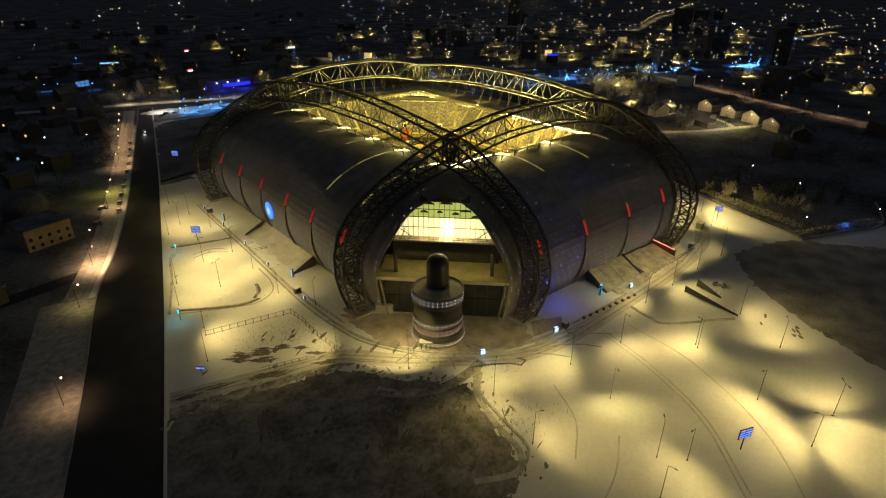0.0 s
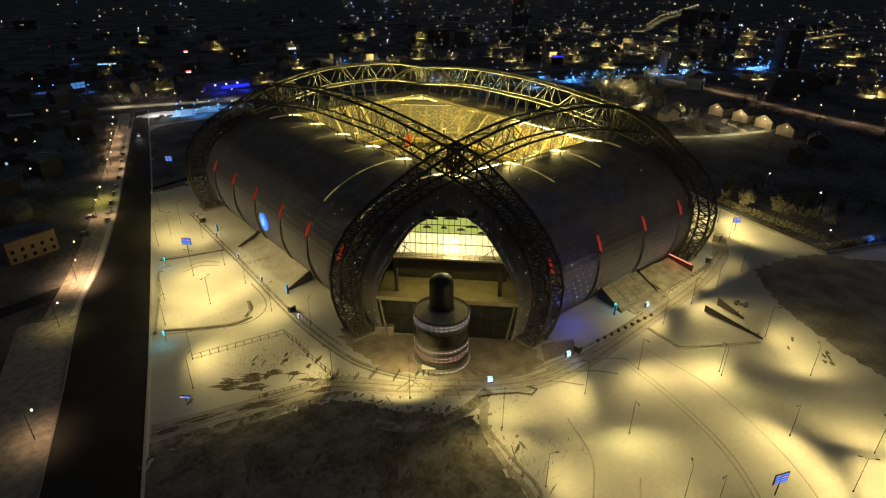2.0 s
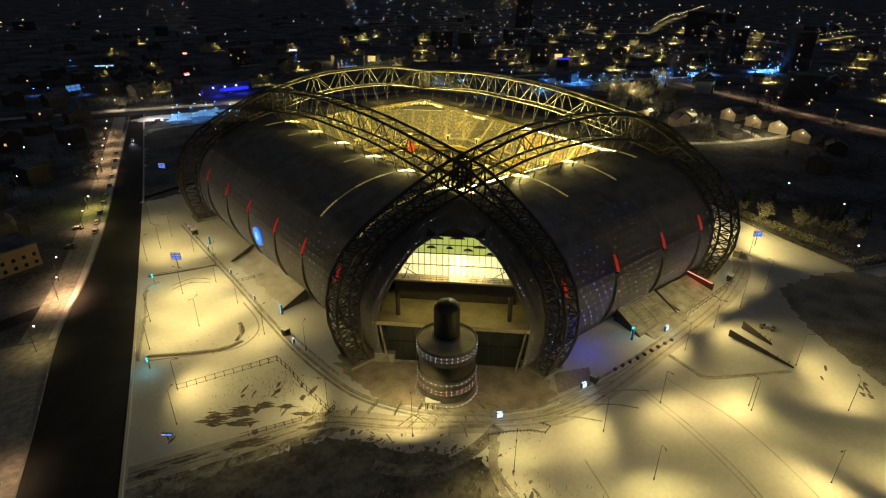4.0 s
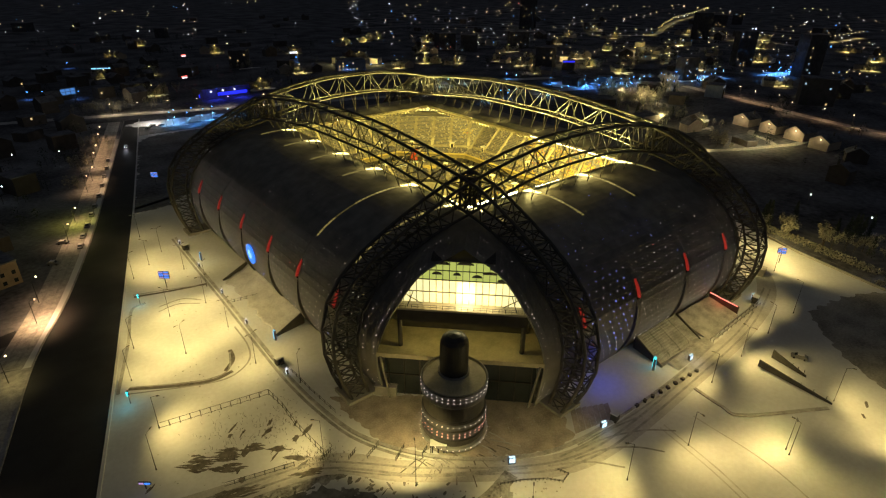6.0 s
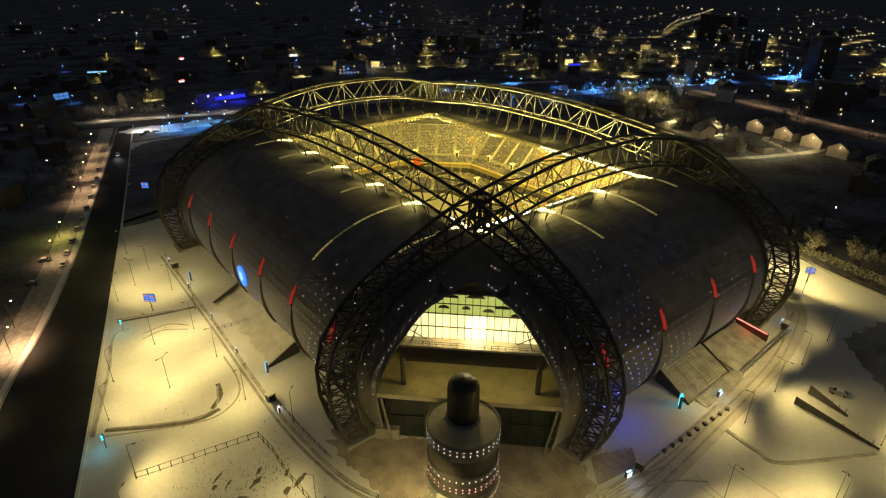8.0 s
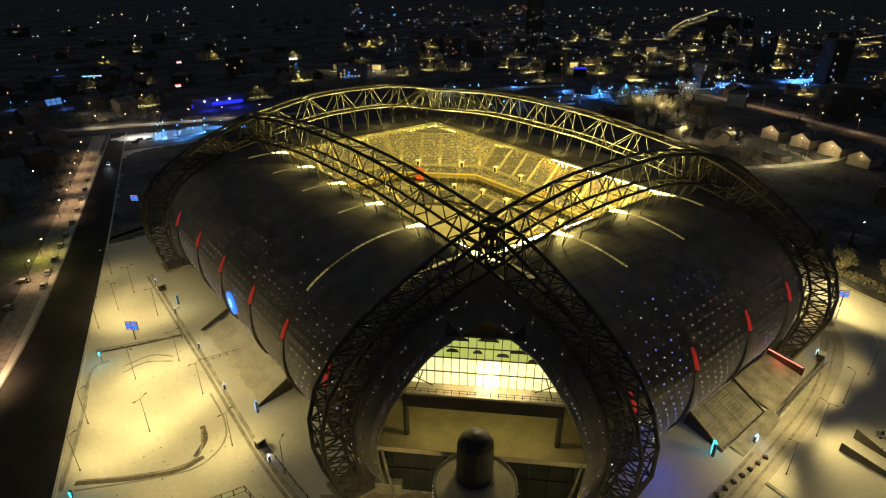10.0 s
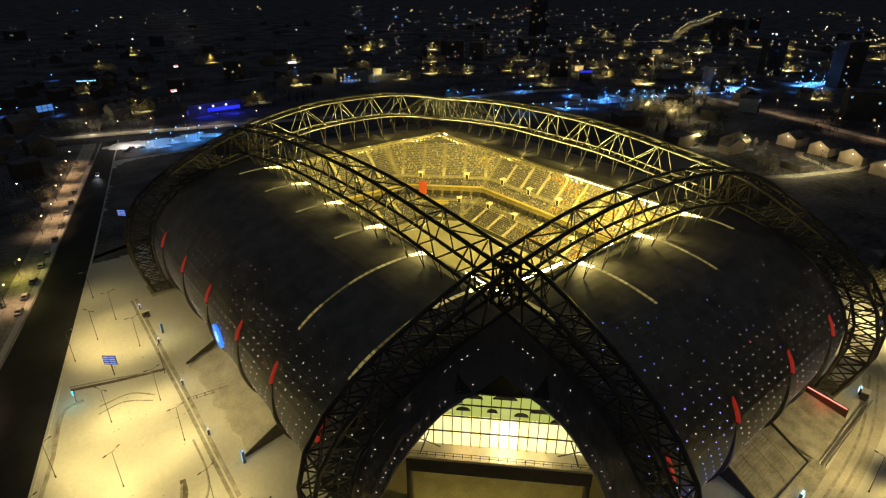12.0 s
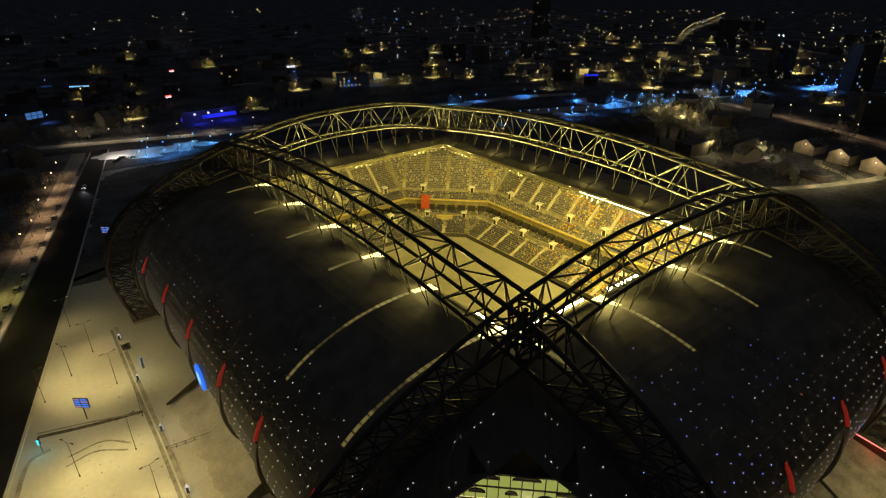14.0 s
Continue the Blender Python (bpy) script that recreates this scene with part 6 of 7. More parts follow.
# rows of dark houses beyond the road
for row in range(7):
    for k in range(17):
        y = -55 + 37 * k + rng.uniform(-5, 5)
        x = -168 - 30 * row + 0.32 * (y + 50) + rng.uniform(-4, 4)
        w, d = rng.uniform(10, 15), rng.uniform(9, 14)
        if rng.random() < 0.8 and off_road(x, y, 15) and free(x, y, 9.5):
            house(x, y, rng.choice((18, 108)) + rng.uniform(-6, 6), w, d, rng.choice((5.5, 6.2, 8.8)), rng.choice(("gable", "gable", "flat")), 0.04, seed=rng.randint(0, 999))
# warm-lit gabled houses in a row and their neighbours
for x, y, w in ((282, 8.5, 12), (276, -12.6, 12), (271, -31.4, 13), (260, -50.2, 12)):
    house(x + 7, y, -100, w, 14, 5.6, "gable", 0.0, "pale gabled house front lit warm by a lamp", PALEHOUSE, int(x))
    free(x + 7, y, 11)
    ll = Lump()
    dot(ll, (x - 1.2, y + 0.2, 6.6), (-1, 0, 0.1), 0.35)
    tagged(ll.make("gable_lamp", LENS_WARM), "bright warm lamp on a house gable", "lamp")
    lamp("gable_light", (x - 2.2, y + 0.3, 6.3), 420 if y > -40 else 120, WARM, 0.3)
house(256, 30, -80, 16, 9, 4.5, "gable", 0.0, "low snow-roofed shed beside the lit houses", None, 3)
house(236, -15, -110, 13, 8, 3.6, "flat", 0.0, "low snow-roofed shed beside the lit houses", None, 4)
free(256, 30, 10), free(236, -15, 9)
track("side_road", ((197, -4), (222, -19), (248, -30), (266, -36), (290, -36)), 5, 0.045, PACKED2, "snowy lane before the gabled houses, lit yellow")
track("side_road", ((276, -2), (266, -6), (258, -20), (250, -28)), 4, 0.05, PACKED2, "snowy lane before the gabled houses, lit yellow")
for x, y, p in ((204, -8, 900), (222, -18, 1300), (240, -27, 1800), (258, -31, 2600), (262, -10, 900), (278, -37, 1500)):
    lamp("lane_light", (x, y, 4), p, (1.0, 0.80, 0.34), 0.3)
# halls near the blue-lit street
house(352, 128, 35, 26, 16, 9, "flat", 0.5, "dark hall with blue lit windows and snowy roof", None, 5)
house(372, 76, 20, 18, 14, 10, "flat", 0.7, "dark block with pale blue lit windows", BLUEWALL, 6)
house(28, 338, 5, 44, 16, 8, "flat", 0.0, "long low hall with a glowing blue front", None, 7)
house(190, 396, -20, 30, 16, 11, "flat", 0.3, "blue lit commercial block with snowy roof", BLUEWALL, 8)
for x, y, r in ((352, 128, 20), (372, 76, 16), (28, 338, 30), (190, 396, 22)):
    free(x, y, r)
front = Lump()
front.box(6, 329.4, 2.0, 47, 329.7, 4.6)
tagged(front.make("light_band", PANEL_DEEP), "glowing blue light band on the hall front", "light band")
for k in range(3):
    l = Lump()
    dot(l, (16 + 10 * k, 328.6, 6.2), (-0.3, -1, 0.2), 0.9)
    tagged(l.make("floodlight", PANEL_WHITE), "small white floodlight on the hall front", "floodlight", "hall floodlights")
# scattered houses and blocks further out
for k in range(165):
    dist = 330 + 1150 * rng.random() ** 1.3
    a = radians(39.8 + rng.uniform(-47, 47))
    x, y = -158 + dist * math.sin(a), -200 + dist * math.cos(a)
    big = rng.random() < 0.16
    w = rng.uniform(16, 26) if big else rng.uniform(10, 17)
    if off_road(x, y, 22) and (x > 190 or y > 150 or x < -150) and free(x, y, w * 0.75):
        h = rng.uniform(12, 26) if big and dist > 600 else rng.uniform(5, 9)
        house(x, y, rng.uniform(-75, -15) if big else rng.uniform(0, 180), w, w * rng.uniform(0.6, 0.9), h, "flat" if big or rng.random() < 0.3 else "gable", 0.08 if h < 10 else 0.09,
              "tall dark apartment block with few lit windows" if h > 11 else "dark house with a snow-covered gable roof", seed=k)
for x, y, h, w in ((550, 70, 42, 22), (570, 148, 38, 20), (700, 615, 60, 24), (735, 640, 60, 24), (810, 330, 40, 24)):
    house(x, y, rng.uniform(-65, -25), w, w * 0.7, h, "flat", 0.045, "tall dark apartment block with few lit windows", seed=int(x))


# ---- trees ----
def tree_base(seed, h, mat, kind):
    r = random.Random(seed)
    top = tagged(empty("tree", (0, 0, 0)), "frosted bare-limbed tree with clumps of snow" if kind == "frost" else "dark conifer with snow on its boughs", "tree", "trees")
    t = Lump()
    t.tube((0, 0, 0), (0.1, 0.1, h * 0.55), 0.22, 7, 0.1)
    crown = Lump()
    if kind == "frost":
        limbs = []
        for k in range(11):
            a = r.uniform(0, math.tau)
            z0 = h * r.uniform(0.25, 0.55)
            tip = Vector((math.cos(a) * h * r.uniform(0.18, 0.36), math.sin(a) * h * r.uniform(0.18, 0.36), h * r.uniform(0.6, 1.0)))
            t.tube((0.05, 0.05, z0), tip, 0.09, 5, 0.03)
            limbs.append((Vector((0, 0, z0)), tip))
        for k in range(320):
            p, q = r.choice(limbs)
            c = p.lerp(q, r.uniform(0.35, 1.08)) + Vector((r.gauss(0, 0.4), r.gauss(0, 0.4), r.gauss(0, 0.35)))
            n = Vector((r.gauss(0, 1), r.gauss(0, 1), r.gauss(0.4, 1))).normalized().to_track_quat("Z", "Y")
            s = r.uniform(0.12, 0.32)
            crown.add([c + n @ Vector(v) for v in ((-s, -s * 0.6, 0), (s, -s * 0.5, 0.05), (s * 0.3, s, 0), (-s * 0.8, s * 0.5, 0.06))], [(0, 1, 2, 3)])
    else:
        t.tube((0, 0, 0), (0, 0, h * 0.98), 0.18, 6, 0.03)
        for k in range(235):
            z = h * (0.12 + 0.86 * r.random() ** 0.8)
            rad = (1 - z / h) * h * 0.27 * math.sqrt(r.random())
            a = r.uniform(0, math.tau)
            c = Vector((math.cos(a) * rad, math.sin(a) * rad, z - rad * 0.35))
            n = Vector((math.cos(a), math.sin(a), 0.8)).normalized().to_track_quat("Z", "Y")
            s = r.uniform(0.18, 0.42)
            crown.add([c + n @ Vector(v) for v in ((-s, -s, 0), (s, -s * 0.7, 0.05), (s * 0.5, s, -0.05), (-s * 0.6, s * 0.8, 0.05))], [(0, 1, 2, 3)])
    t.make("trunk", BARK, top)
    crown.make("crown", mat, top)
    return top


TREES = [tree_base(3, 8.5, FROST, "frost"), tree_base(4, 7.0, FROST, "frost"), tree_base(5, 10, FROST, "frost"), tree_base(6, 9, CONIFER, "pine"), tree_base(7, 6.5, CONIFER, "pine")]
for ob, place in zip(TREES, ((297, 128), (291, 118), (305, 108), (136, -110), (131, -104))):
    ob.matrix_basis = pose(*place, 0)
for cx, cy, spread, n, pick in ((298, 128, 14, 10, (0, 1, 2)), (312, 118, 14, 10, (0, 1, 2)), (296, 92, 12, 9, (0, 1, 2)), (393, 132, 14, 8, (0, 1, 2)), (240, 54, 9, 6, (0, 1, 2)),
                                (222, -8, 9, 4, (0, 1)), (112, -92, 6, 5, (0, 1)), (112, -108, 6, 5, (0, 1)), (118, -120, 8, 5, (1, 3)), (137, -112, 9, 6, (3, 4)), (140, -124, 8, 5, (3, 4)), (124, -82, 9, 5, (3, 0)),
                                (330, 150, 22, 10, (0, 2, 3)), (350, 110, 16, 8, (3, 0, 2)), (95, 345, 30, 8, (0, 1, 3)), (69, 350, 8, 4, (0, 1)), (-20, 375, 18, 8, (0, 1)), (240, 80, 20, 8, (3, 4))):
    for k in range(n):
        s = rng.uniform(0.8, 1.25)
        m = pose(cx + rng.gauss(0, spread * 0.5), cy + rng.gauss(0, spread * 0.5), 0, 0, 0, rng.uniform(0, 360))
        ob = copy_thing(TREES[rng.choice(pick)], m)
        ob.scale = (s, s, s)
hedge = Lump()
for k in range(2600):
    u = rng.random()
    if rng.random() < 0.6:
        x, y = 108.5 - 9.5 * u + rng.uniform(0, 6), -80 - 50 * u + rng.uniform(0, 2)
    else:
        x, y = 92 + 40 * u, -132.5 - 15 * u + rng.uniform(0, 3.5)
    c = Vector((x, y, rng.uniform(0.1, 1.5)))
    n = Vector((rng.gauss(0, 1), rng.gauss(0, 1), rng.gauss(0.5, 1))).normalized().to_track_quat("Z", "Y")
    s = rng.uniform(0.15, 0.4)
    hedge.add([c + n @ Vector(v) for v in ((-s, -s, 0), (s, -s * 0.7, 0), (s * 0.6, s, 0), (-s * 0.7, s * 0.7, 0))], [(0, 1, 2, 3)])
tagged(hedge.make("shrubs", FROST), "low snow-dusted shrubs behind the boundary fence", "shrubs", kind="stuff")
weeds = Lump()
for k in range(900):
    cx, cy, sp = rng.choice(((-110, -58, 6), (-104, -63, 5), (-96, -120, 9), (-84, -124, 7), (-78, -132, 5), (-98, -128, 8), (-98.5, -79, 2), (-100, -76, 3)))
    c = Vector((rng.gauss(cx, sp), rng.gauss(cy, sp * 0.6), 0))
    weeds.tube(c, c + Vector((rng.gauss(0, 0.3), rng.gauss(0, 0.3), rng.uniform(0.3, 1.1))), 0.05, 3, 0.01)
tagged(weeds.make("dry_weeds", BARK), "dry dark weeds sticking out of the snow", "weeds", kind="stuff")


# ---- street lamps of the town ----
def street_lamp(x, y, mat, power, colour, h=8.5, turn=0.0, cone=128):
    top = tagged(empty("street_lamp", (x, y, 0), turn), "lit street lamp on a slim post in the town", "street lamp", "street lamps")
    b = Lump()
    b.tube((0, 0, 0), (0, 0, h), 0.12, 6, 0.07)
    b.make("pole", DARKSTEEL, top)
    b = Lump()
    b.tube((0, 0, h), (1.2, 0, h + 0.3), 0.06, 6)
    b.make("arm", DARKSTEEL, top)
    b = Lump()
    dist = math.hypot(x + 158, y + 200)
    r = 0.22 + dist * 0.00024
    for k in range(5):
        z0, z1 = h + 0.1 + r * math.cos(math.pi * k / 5), h + 0.1 + r * math.cos(math.pi * (k + 1) / 5)
        r0, r1 = r * math.sin(math.pi * k / 5), r * math.sin(math.pi * (k + 1) / 5)
        b.sheet([[(1.5 + q * math.cos(math.tau * j / 8), q * math.sin(math.tau * j / 8), z) for j in range(9)] for q, z in ((r0, z0), (r1, z1))])
    b.make("lamp_globe", mat, top)
    if power:
        lamp("street_light", (x + 1.5 * math.cos(radians(turn)), y + 1.5 * math.sin(radians(turn)), h - r - 0.4), power * 1.1, colour, 0.3, spot=cone, blend=0.8)
    return top


# along the pavement of the dark road
for x, y, p, h in ((-161.0, -54.1, 1500, 8), (-149, -4.4, 900, 8), (-139.7, 24, 9000, 8), (-137.6, 38.1, 1500, 9), (-122.6, 82.6, 2400, 8), (-117, 106, 500, 6), (-106, 143.5, 2400, 8), (-101, 160, 2600, 7),
                   (-96, 183.6, 2600, 8), (-91.5, 204, 2600, 7), (-86.4, 225.4, 2600, 8), (-82, 245, 1600, 8), (-172, -97, 1300, 8)):
    street_lamp(x - 1.5, y, LAMP_WARM, p, SODIUM if p == 900 else (1.0, 0.62, 0.30), h, 10, 140)
for x, y in ((-154.6, 87.8), (-132.6, 204.9), (-140.8, 148.9), (-111.9, 196.3)):
    street_lamp(x, y, LAMP_COOL, 60, (0.8, 0.9, 1.0))
lamp("yard_light", (-119, 104, 6), 1500, (0.9, 0.85, 0.12), 0.3)
# the blue-lit street and lot
for x, y, p in ((309, 172, 15000), (326, 184, 9000), (334, 160, 15000), (346, 171, 12000), (352, 152, 12000), (368, 158, 15000), (384, 150, 12000), (393, 140, 9000), (404, 150, 9000), (418, 142, 9000), (436, 146, 9000), (448, 128, 18000),
                (462, 124, 16000), (300, 205, 6000), (281, 247, 5000), (259, 172, 5000), (206, 261, 4000), (230, 255, 4000), (527, 98, 18000), (545, 94, 14000), (564, 91, 16000)):
    street_lamp(x, y, LAMP_BLUE, p * 1.0, (0.06, 0.30, 1.0), rng.uniform(5, 9), 0, 155)
    street_lamp(x + rng.uniform(5, 12), y - rng.uniform(3, 9), LAMP_ICE, 0, (0.10, 0.35, 1.0), rng.uniform(4, 7))
blue_line = smooth_line([(186, 186, 0), (240, 166, 0), (285, 151, 0), (314, 140, 0), (342, 129, 0), (395, 120, 0), (432, 114, 0)], 34)
for k, q in enumerate(blue_line):
    street_lamp(q.x + rng.uniform(-7, 7), q.y + rng.uniform(-7, 7), rng.choice((LAMP_BLUE, LAMP_BLUE, LAMP_ICE)), 2600 if k % 4 == 0 else 0, (0.06, 0.30, 1.0), rng.uniform(4, 8), 0, 150)
for x, y in ((483, 82), (490, 80), (500, 80), (512, 79), (527, 78)):
    street_lamp(x, y, LAMP_ICE, 3000, (0.06, 0.30, 1.0), 6, 0, 150)
for x, y in ((-35, 271), (-12, 268), (-25, 262), (-30, 278), (-18, 276), (-4, 272)):
    street_lamp(x, y, LAMP_BLUE, 1300, (0.10, 0.40, 1.0), 6)
lamp("hall_glow", (18, 322, 4), 2500, (0.03, 0.05, 1.0), 1.0)
lamp("hall_glow", (38, 322, 4), 2500, (0.03, 0.05, 1.0), 1.0)
lamp("lot_glow", (-48, 266, 6), 5200, (1.0, 0.9, 0.75), 0.5)
for x, y in ((-62, 317), (-44, 311), (-24, 305), (-4, 299), (18, 292), (44, 284)):
    street_lamp(x, y, LAMP_WARM, 1700, (1.0, 0.80, 0.45), 7.5, 100, 150)
for x, y in ((-41, 252), (-35, 258), (-18, 252), (-9, 256), (-28, 247), (4, 262), (16, 258)):
    street_lamp(x, y, LAMP_ICE, 2400, (0.08, 0.38, 1.0), 5, 0, 155)
for x, y in ((180, 388), (205, 380), (164, 478), (-96, 415), (-106, 418), (-72, 398), (-54, 584)):
    street_lamp(x, y, LAMP_BLUE, 1500, (0.10, 0.30, 1.0), 6)
# Lamps without fixtures, added to brighten the frosted trees.
for x, y in ((301, 124), (314, 112), (292, 98), (384, 126), (398, 138), (240, 48), (322, 130), (306, 96)):
    lamp("tree_fill", (x - 5, y - 4, 8), 4600, (1.0, 0.80, 0.36), 1.0)
def yard(x, y, size):
    """A pale patch of snow with a ragged outline, added so that a lamp's pool of light shows."""
    m = 28
    pts = []
    for j in range(m):
        a = math.tau * j / m
        r = size * (0.75 + 0.9 * noise.noise((x * 0.31 + 1.2 * math.cos(a), y * 0.31 + 1.2 * math.sin(a), 7)) + rng.uniform(-0.1, 0.1))
        pts.append((x + r * math.cos(a), y + 0.8 * r * math.sin(a), 0.03))
    lump = Lump()
    lump.add(pts + [(x, y, 0.05)], [(j, (j + 1) % m, m) for j in range(m)])
    tagged(lump.make("lamp_pool_patch", SNOW), "pale snow patch that makes a lamp's pool of light show", "yard", kind="structure")


for x, y in ((326, 184), (347, 172), (366, 160), (393, 150), (442, 143), (464, 134), (312, 198), (548, 98), (418, 150), (-36, 270), (-14, 268), (-25, 262), (-44, 274), (0, 270), (340, 160), (380, 150), (455, 126), (535, 96), (560, 92), (281, 245), (262, 172), (215, 258)):
    yard(x - 5, y - 2, 16)
# warm pools of light among the houses
GROVES = [(298, 120, 16, 44), (312, 108, 14, 30), (290, 96, 12, 24), (330, 140, 20, 36), (270, 110, 16, 26), (350, 118, 16, 20), (395, 135, 16, 16), (380, 150, 18, 14), (240, 50, 12, 10), (225, -5, 10, 8), (70, 352, 9, 8), (262, 60, 14, 12), (-52, 332, 12, 14), (-28, 326, 10, 10), (-70, 340, 10, 8), (-122, 96, 6, 7), (-112, 150, 7, 9), (-103, 190, 7, 9), (-92, 235, 7, 8)]
for x, y in ((102.6, 474.6), (69.5, 348.6), (-18.4, 372.7), (7.5, 483.6), (-36, 486.8), (134.6, 406.4), (238.5, 457.8), (236, 372.8), (283.7, 385.5), (314.3, 362.3), (370.3, 346.5), (330, 257), (361, 301.5),
             (400, 330), (420, 250), (480, 240), (520, 210), (460, 300), (560, 330), (600, 260), (640, 220), (560, 420), (480, 480), (420, 560), (520, 560), (700, 300), (120, 620), (0, 640), (60, 760),
             (300, 600), (345, 612), (385, 646), (660, 480), (700, 420), (254, 24), (430, 20), (470, 60), (510, 10), (460, -40), (560, -10), (600, 90), (650, 40), (620, 150), (700, 130), (740, 60), (760, 210), (820, 120), (880, 260), (500, 160), (540, 250), (410, 200), (340, 460), (200, 560), (440, 400), (780, 520), (860, 380)):
    street_lamp(x, y, LAMP_YELLOW, rng.uniform(1800, 7600) * (1 + math.hypot(x, y) / 700), (1.0, 0.78, 0.25), 9, rng.uniform(0, 360))
    yard(x, y, rng.uniform(7, 14))
    GROVES.append((x, y, 11, 9))
    for k in range(2):
        a, d = rng.uniform(0, math.tau), rng.uniform(4, 13)
        ob = copy_thing(TREES[rng.choice((0, 1, 2))], pose(x + d * math.cos(a), y + d * math.sin(a), 0, 0, 0, rng.uniform(0, 360)))
    a, d = rng.uniform(0, math.tau), rng.uniform(12, 17)
    if free(x + d * math.cos(a), y + d * math.sin(a), 6):
        house(x + d * math.cos(a), y + d * math.sin(a), rng.uniform(0, 180), rng.uniform(9, 13), rng.uniform(8, 11), rng.uniform(4, 6.5), "gable", 0.1, "small house with snowy roof beside a street lamp", PALEHOUSE, int(x))
for x, y in ((392, 98), (385, 60), (374, 42), (373.5, 22.5), (352, 4), (347, -20.5), (340, -41.8), (337, -64.3), (331, -85.5), (328, -110)):
    street_lamp(x, y, LAMP_WARM, 1900, (1.0, 0.64, 0.34), 9, 180, 150)
for x, y in ((138.4, -112.3), (95.1, -131.2), (129.8, -147.7), (148.1, -85.3)):
    street_lamp(x, y, LAMP_COOL, 120, (0.9, 0.92, 1.0), 7)
lamp("blue_flood", (116, -141, 2.0), 500, (0.05, 0.2, 1.0), 0.4)
lamp("shrub_light", (104, -92, 5), 900, SODIUM, 0.4)
# long lit roads on the far slope
for pts, n, mat in ((((720, 470), (800, 414), (930, 470), (1111, 551), (1249, 594), (1500, 690)), 26, LAMP_YELLOW), (((848, 329), (833, 290), (850, 230), (853, 185), (1056, 174)), 22, LAMP_YELLOW)):
    line = smooth_line([(a, b, 0) for a, b in pts], n)
    track("far_road", pts, 11, 0.05, SLUSH, "slushy lit road on the far slope", 40)
    for k, q in enumerate(line):
        street_lamp(q.x, q.y, mat, 9000 if k % 3 == 0 and mat is LAMP_YELLOW else 0, SODIUM, 10)
# distant lights of the town, too small to pick apart
def far_lights(mat, n, seed, near, far, size, label):
    r = random.Random(seed)
    lump = Lump()
    while n > 0:
        turn = 50 * (1 - 2 * r.random() ** 1.5)
        # the dark hillside beyond the halls carries few lights
        if turn < -9 and r.random() > (0.10 if turn > -22 else 0.45):
            continue
        dep = radians(far + (near - far) * (r.random() ** 1.4) * (1.0 if turn > -8 else 0.6))
        dist = 92 / math.tan(dep)
        a = radians(39.8 + turn)
        x, y = -158 + dist * math.sin(a), -200 + dist * math.cos(a)
        m = r.choice((1, 1, 1, 2, 4))
        step, th = r.uniform(18, 60), r.uniform(0, math.tau)
        for k in range(m):
            px, py = x + step * k * math.cos(th), y + step * k * math.sin(th)
            if off_road(px, py, 25) and not (abs(px) < 200 and py < 200):
                d = math.hypot(px + 158, py + 200)
                s = d * size * (0.5 + 1.3 * r.random() ** 3)
                z = r.uniform(5, 11)
                lump.add([(px - s, py, z), (px, py - s, z), (px + s, py, z), (px, py + s, z), (px, py, z + s), (px, py, z - s)],
                         [(0, 1, 4), (1, 2, 4), (2, 3, 4), (3, 0, 4), (1, 0, 5), (2, 1, 5), (3, 2, 5), (0, 3, 5)])
                n -= 1
    tagged(lump.make("distant_lights", mat), label, "distant lights", kind="stuff")


for k, (mat, n, word) in enumerate(((LAMP_COOL, 380, "white"), (LAMP_WARM, 330, "warm"), (LAMP_YELLOW, 340, "yellow"), (LAMP_BLUE, 110, "blue"), (LAMP_RED, 18, "red"))):
    far_lights(mat, n, 1 + k, 8.0, 2.6, 0.00043, "distant %s lights of the town" % word)
# red lit shop signs
for x, y, z in ((58.7, 546.6, 9), (18.9, 410, 7)):
    sg = tagged(empty("shop_sign", (x, y, 0), 20), "red and white lit shop sign on a post", "sign", "shop signs")
    b = Lump()
    b.tube((0, 0, 0), (0, 0, z), 0.2, 6)
    b.make("post", DARKSTEEL, sg)
    b = Lump()
    b.box(-2.8, -0.2, z, 2.8, 0.2, z + 1.0)
    b.make("red_panel", LAMP_RED, sg, "red lit panel")
    b = Lump()
    b.box(-2.2, -0.2, z - 1.1, 2.8, 0.2, z - 0.1)
    b.make("white_panel", PANEL_WHITE, sg, "white lit panel")
# lit fronts of the commercial blocks
def lit_front(x, y, turn, w, h, z, cols, rows, mat, label):
    """A panel of lit panes between dark bars, on two posts."""
    top = tagged(empty("lit_front", (x, y, 0), turn), label, "shop front", "lit shop fronts")
    b = Lump()
    b.box(-w / 2, 0.02, 0, w / 2, 0.5, z + h + 0.5)
    b.make("backing", DARKCLAD, top)
    for i in range(cols):
        for j in range(rows):
            p = Lump()
            x0, z0 = -w / 2 + w * i / cols, z + h * j / rows
            p.box(x0 + 0.25, -0.1, z0 + 0.2, x0 + w / cols - 0.25, 0.0, z0 + h / rows - 0.15)
            p.make("pane", mat, top)


lit_front(192, 398, -27, 24, 7, 2, 6, 3, PANEL_ICE, "front of rows of blue lit panes on a dark block")
lit_front(164, 481, -20, 9, 2.5, 10, 3, 1, PANEL_WHITE, "white and blue lit sign on a dark block")
lit_front(-78, 398, 20, 12, 5, 4, 3, 2, PANEL_ICE, "pale blue lit shop front on a dark building")
lit_front(-29, 529, -20, 20, 1.6, 4, 4, 1, PANEL_BLUE, "long pale blue lit strip on a low building")
lit_front(381, 249, -30, 14, 2.0, 8, 3, 1, PANEL_DEEP, "deep blue lit sign on a pale block")
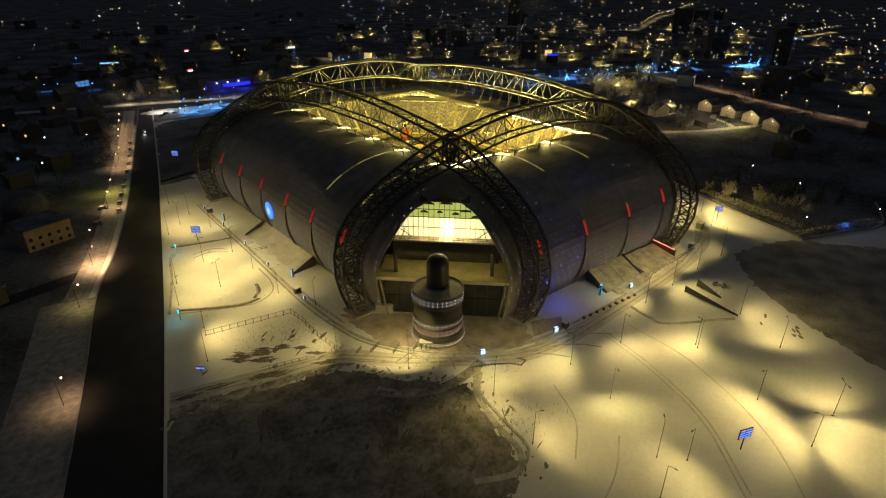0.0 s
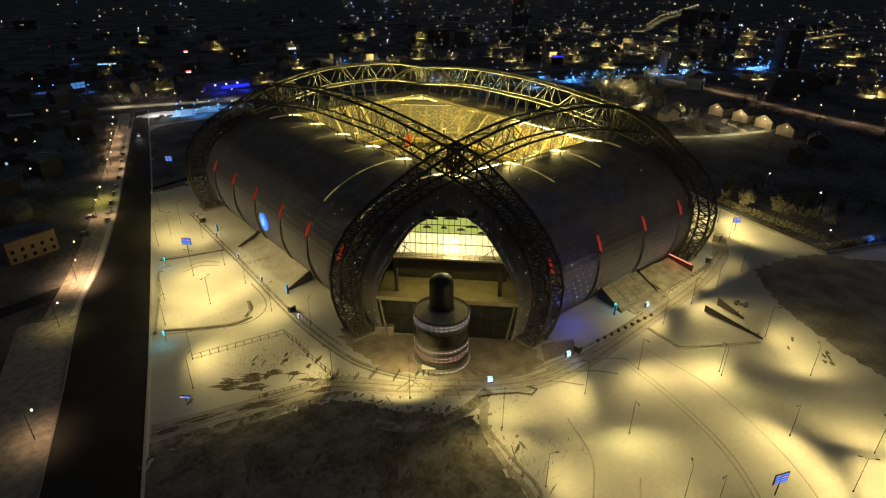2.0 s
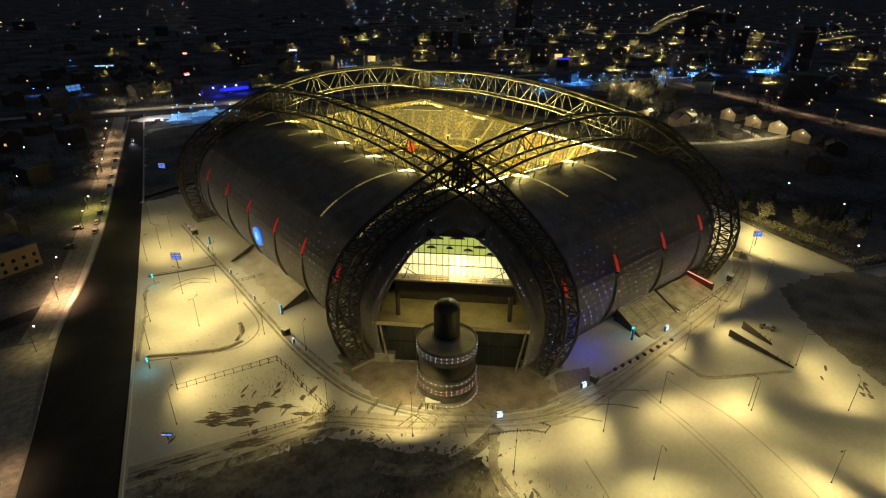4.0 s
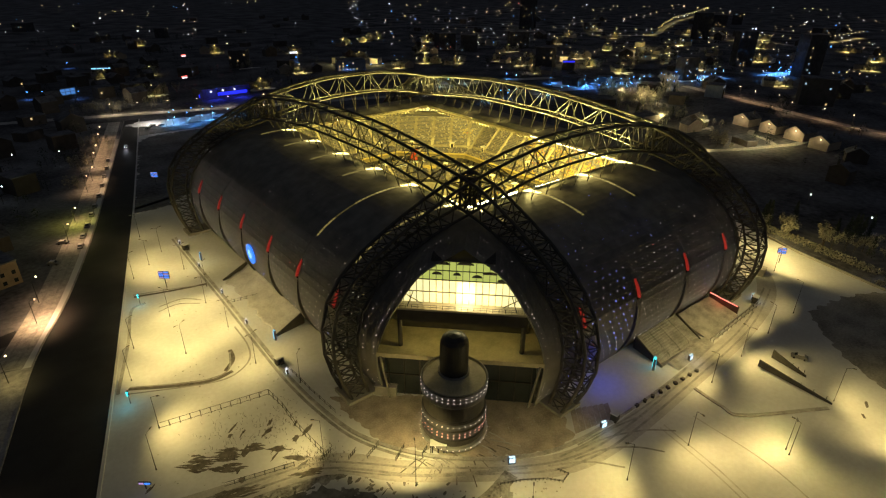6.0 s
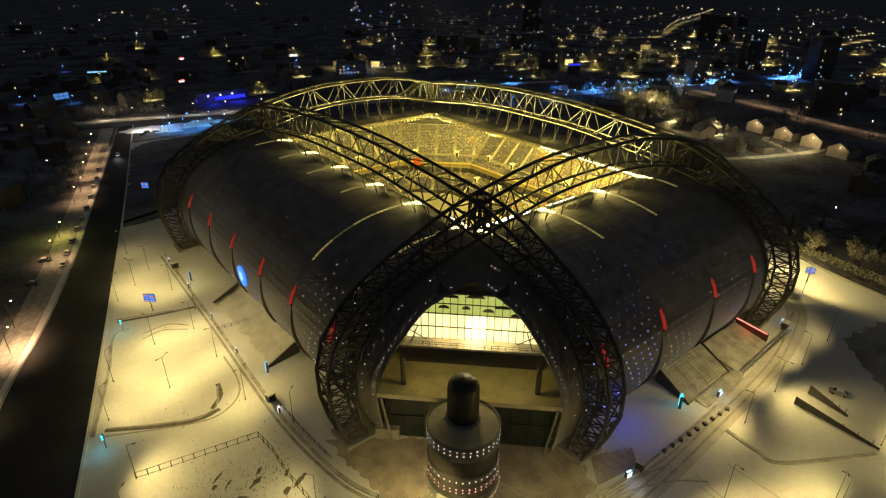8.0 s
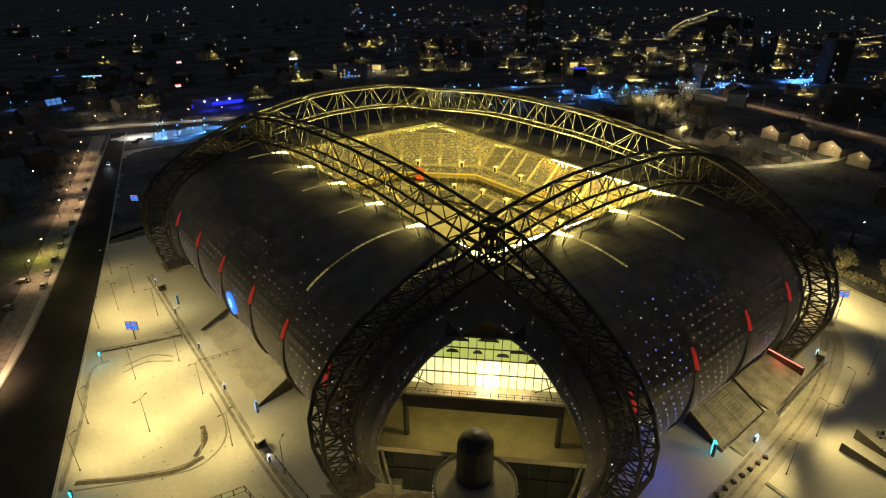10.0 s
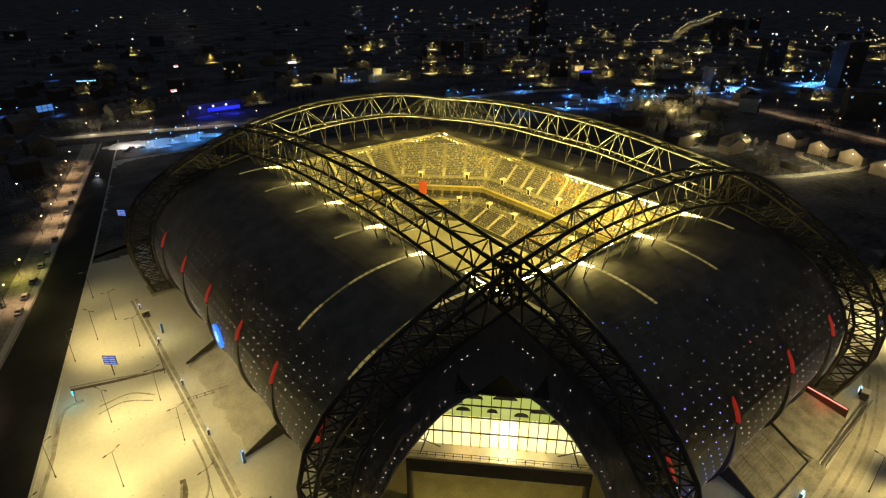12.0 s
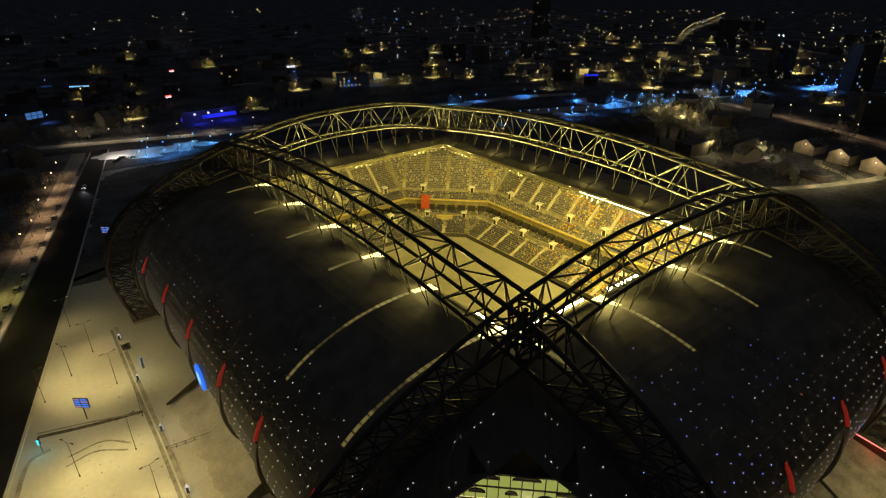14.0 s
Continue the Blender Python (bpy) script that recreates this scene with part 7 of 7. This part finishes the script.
lit_front(338, 122, 120, 18, 3.4, 3.5, 6, 2, PANEL_ICE, "row of pale blue lit hall windows")
lit_front(366, 72, 110, 13, 5.0, 3.0, 5, 3, PANEL_ICE, "blue lit windows of a dark block")
# pale houses with yellow light on them
for x, y, turn in ((205, 447, 20), (238, 420, 40), (300, 366, 10), (430, 300, 60), (560, 290, 30), (640, 330, 15), (-30, 420, 15), (110, 500, 30)):
    if free(x, y, 8):
        house(x, y, turn, 14, 10, 6, "flat", 0.4, "pale flat-roofed house lit by a yellow street lamp", PALEHOUSE, int(x))
        lamp("house_light", (x - 8, y - 11, 6), 5200, (1.0, 0.80, 0.30), 0.4)
for x, y, p in ((-60, 318, 900), (-30, 308, 900), (0, 298, 700), (-48, 350, 600), (-62, 372, 500), (-30, 335, 400), (243, -6, 1300), (230, -24, 900), (262, 22, 1500)):
    lamp("yard_light", (x, y, 6), p, (1.0, 0.84, 0.52), 0.3)


# ---- woods and gardens of the town, too many to pick apart ----
def woods(mat, trees, seed, label, name, quads):
    """Many small trees in one mesh: thin trunks and ragged crowns of small leaves."""
    r = random.Random(seed)
    lump = Lump()
    for x, y, h in trees:
        lump.tube((x, y, 0), (x, y, h * 0.6), 0.14, 4, 0.06)
        lean = (r.uniform(-0.4, 0.4), r.uniform(-0.4, 0.4))
        for k in range(quads):
            z = h * r.uniform(0.3, 1.0)
            w = h * 0.34 * (1.1 - abs(z / h - 0.55) * 1.6) * math.sqrt(r.random())
            a = r.uniform(0, math.tau)
            c = Vector((x + lean[0] + w * math.cos(a), y + lean[1] + w * math.sin(a), z))
            n = Vector((r.gauss(0, 1), r.gauss(0, 1), r.gauss(0.3, 1))).normalized().to_track_quat("Z", "Y")
            s = r.uniform(0.14, 0.42)
            lump.add([c + n @ Vector(v) for v in ((-s, -s * 0.6, 0), (s, -s * 0.5, 0.05), (s * 0.3, s, 0), (-s * 0.8, s * 0.5, 0.06))], [(0, 1, 2, 3)])
    tagged(lump.make(name, mat), label, "trees", kind="stuff")


r_w = random.Random(91)
lit_trees = []
for x, y, spread, n in GROVES:
    for k in range(n):
        lit_trees.append((x + r_w.gauss(0, spread * 0.55), y + r_w.gauss(0, spread * 0.55), r_w.uniform(4, 9)))
woods(FROST, [t for t in lit_trees if off_road(t[0], t[1], 5)], 12, "frosted bare trees round the street lamps", "frosted_trees", 80)
dark_trees = []
while len(dark_trees) < 900:
    d = 240 + 900 * r_w.random() ** 1.2
    a = radians(39.8 + r_w.uniform(-45, 45))
    x, y = -158 + d * math.sin(a), -200 + d * math.cos(a)
    if off_road(x, y, 16):
        for k in range(r_w.choice((1, 2, 4, 7))):
            dark_trees.append((x + r_w.gauss(0, 6), y + r_w.gauss(0, 6), r_w.uniform(4, 10)))
woods(CONIFER, [t for t in dark_trees if off_road(t[0], t[1], 12)], 13, "dark garden trees and conifers of the town", "garden_trees", 45)
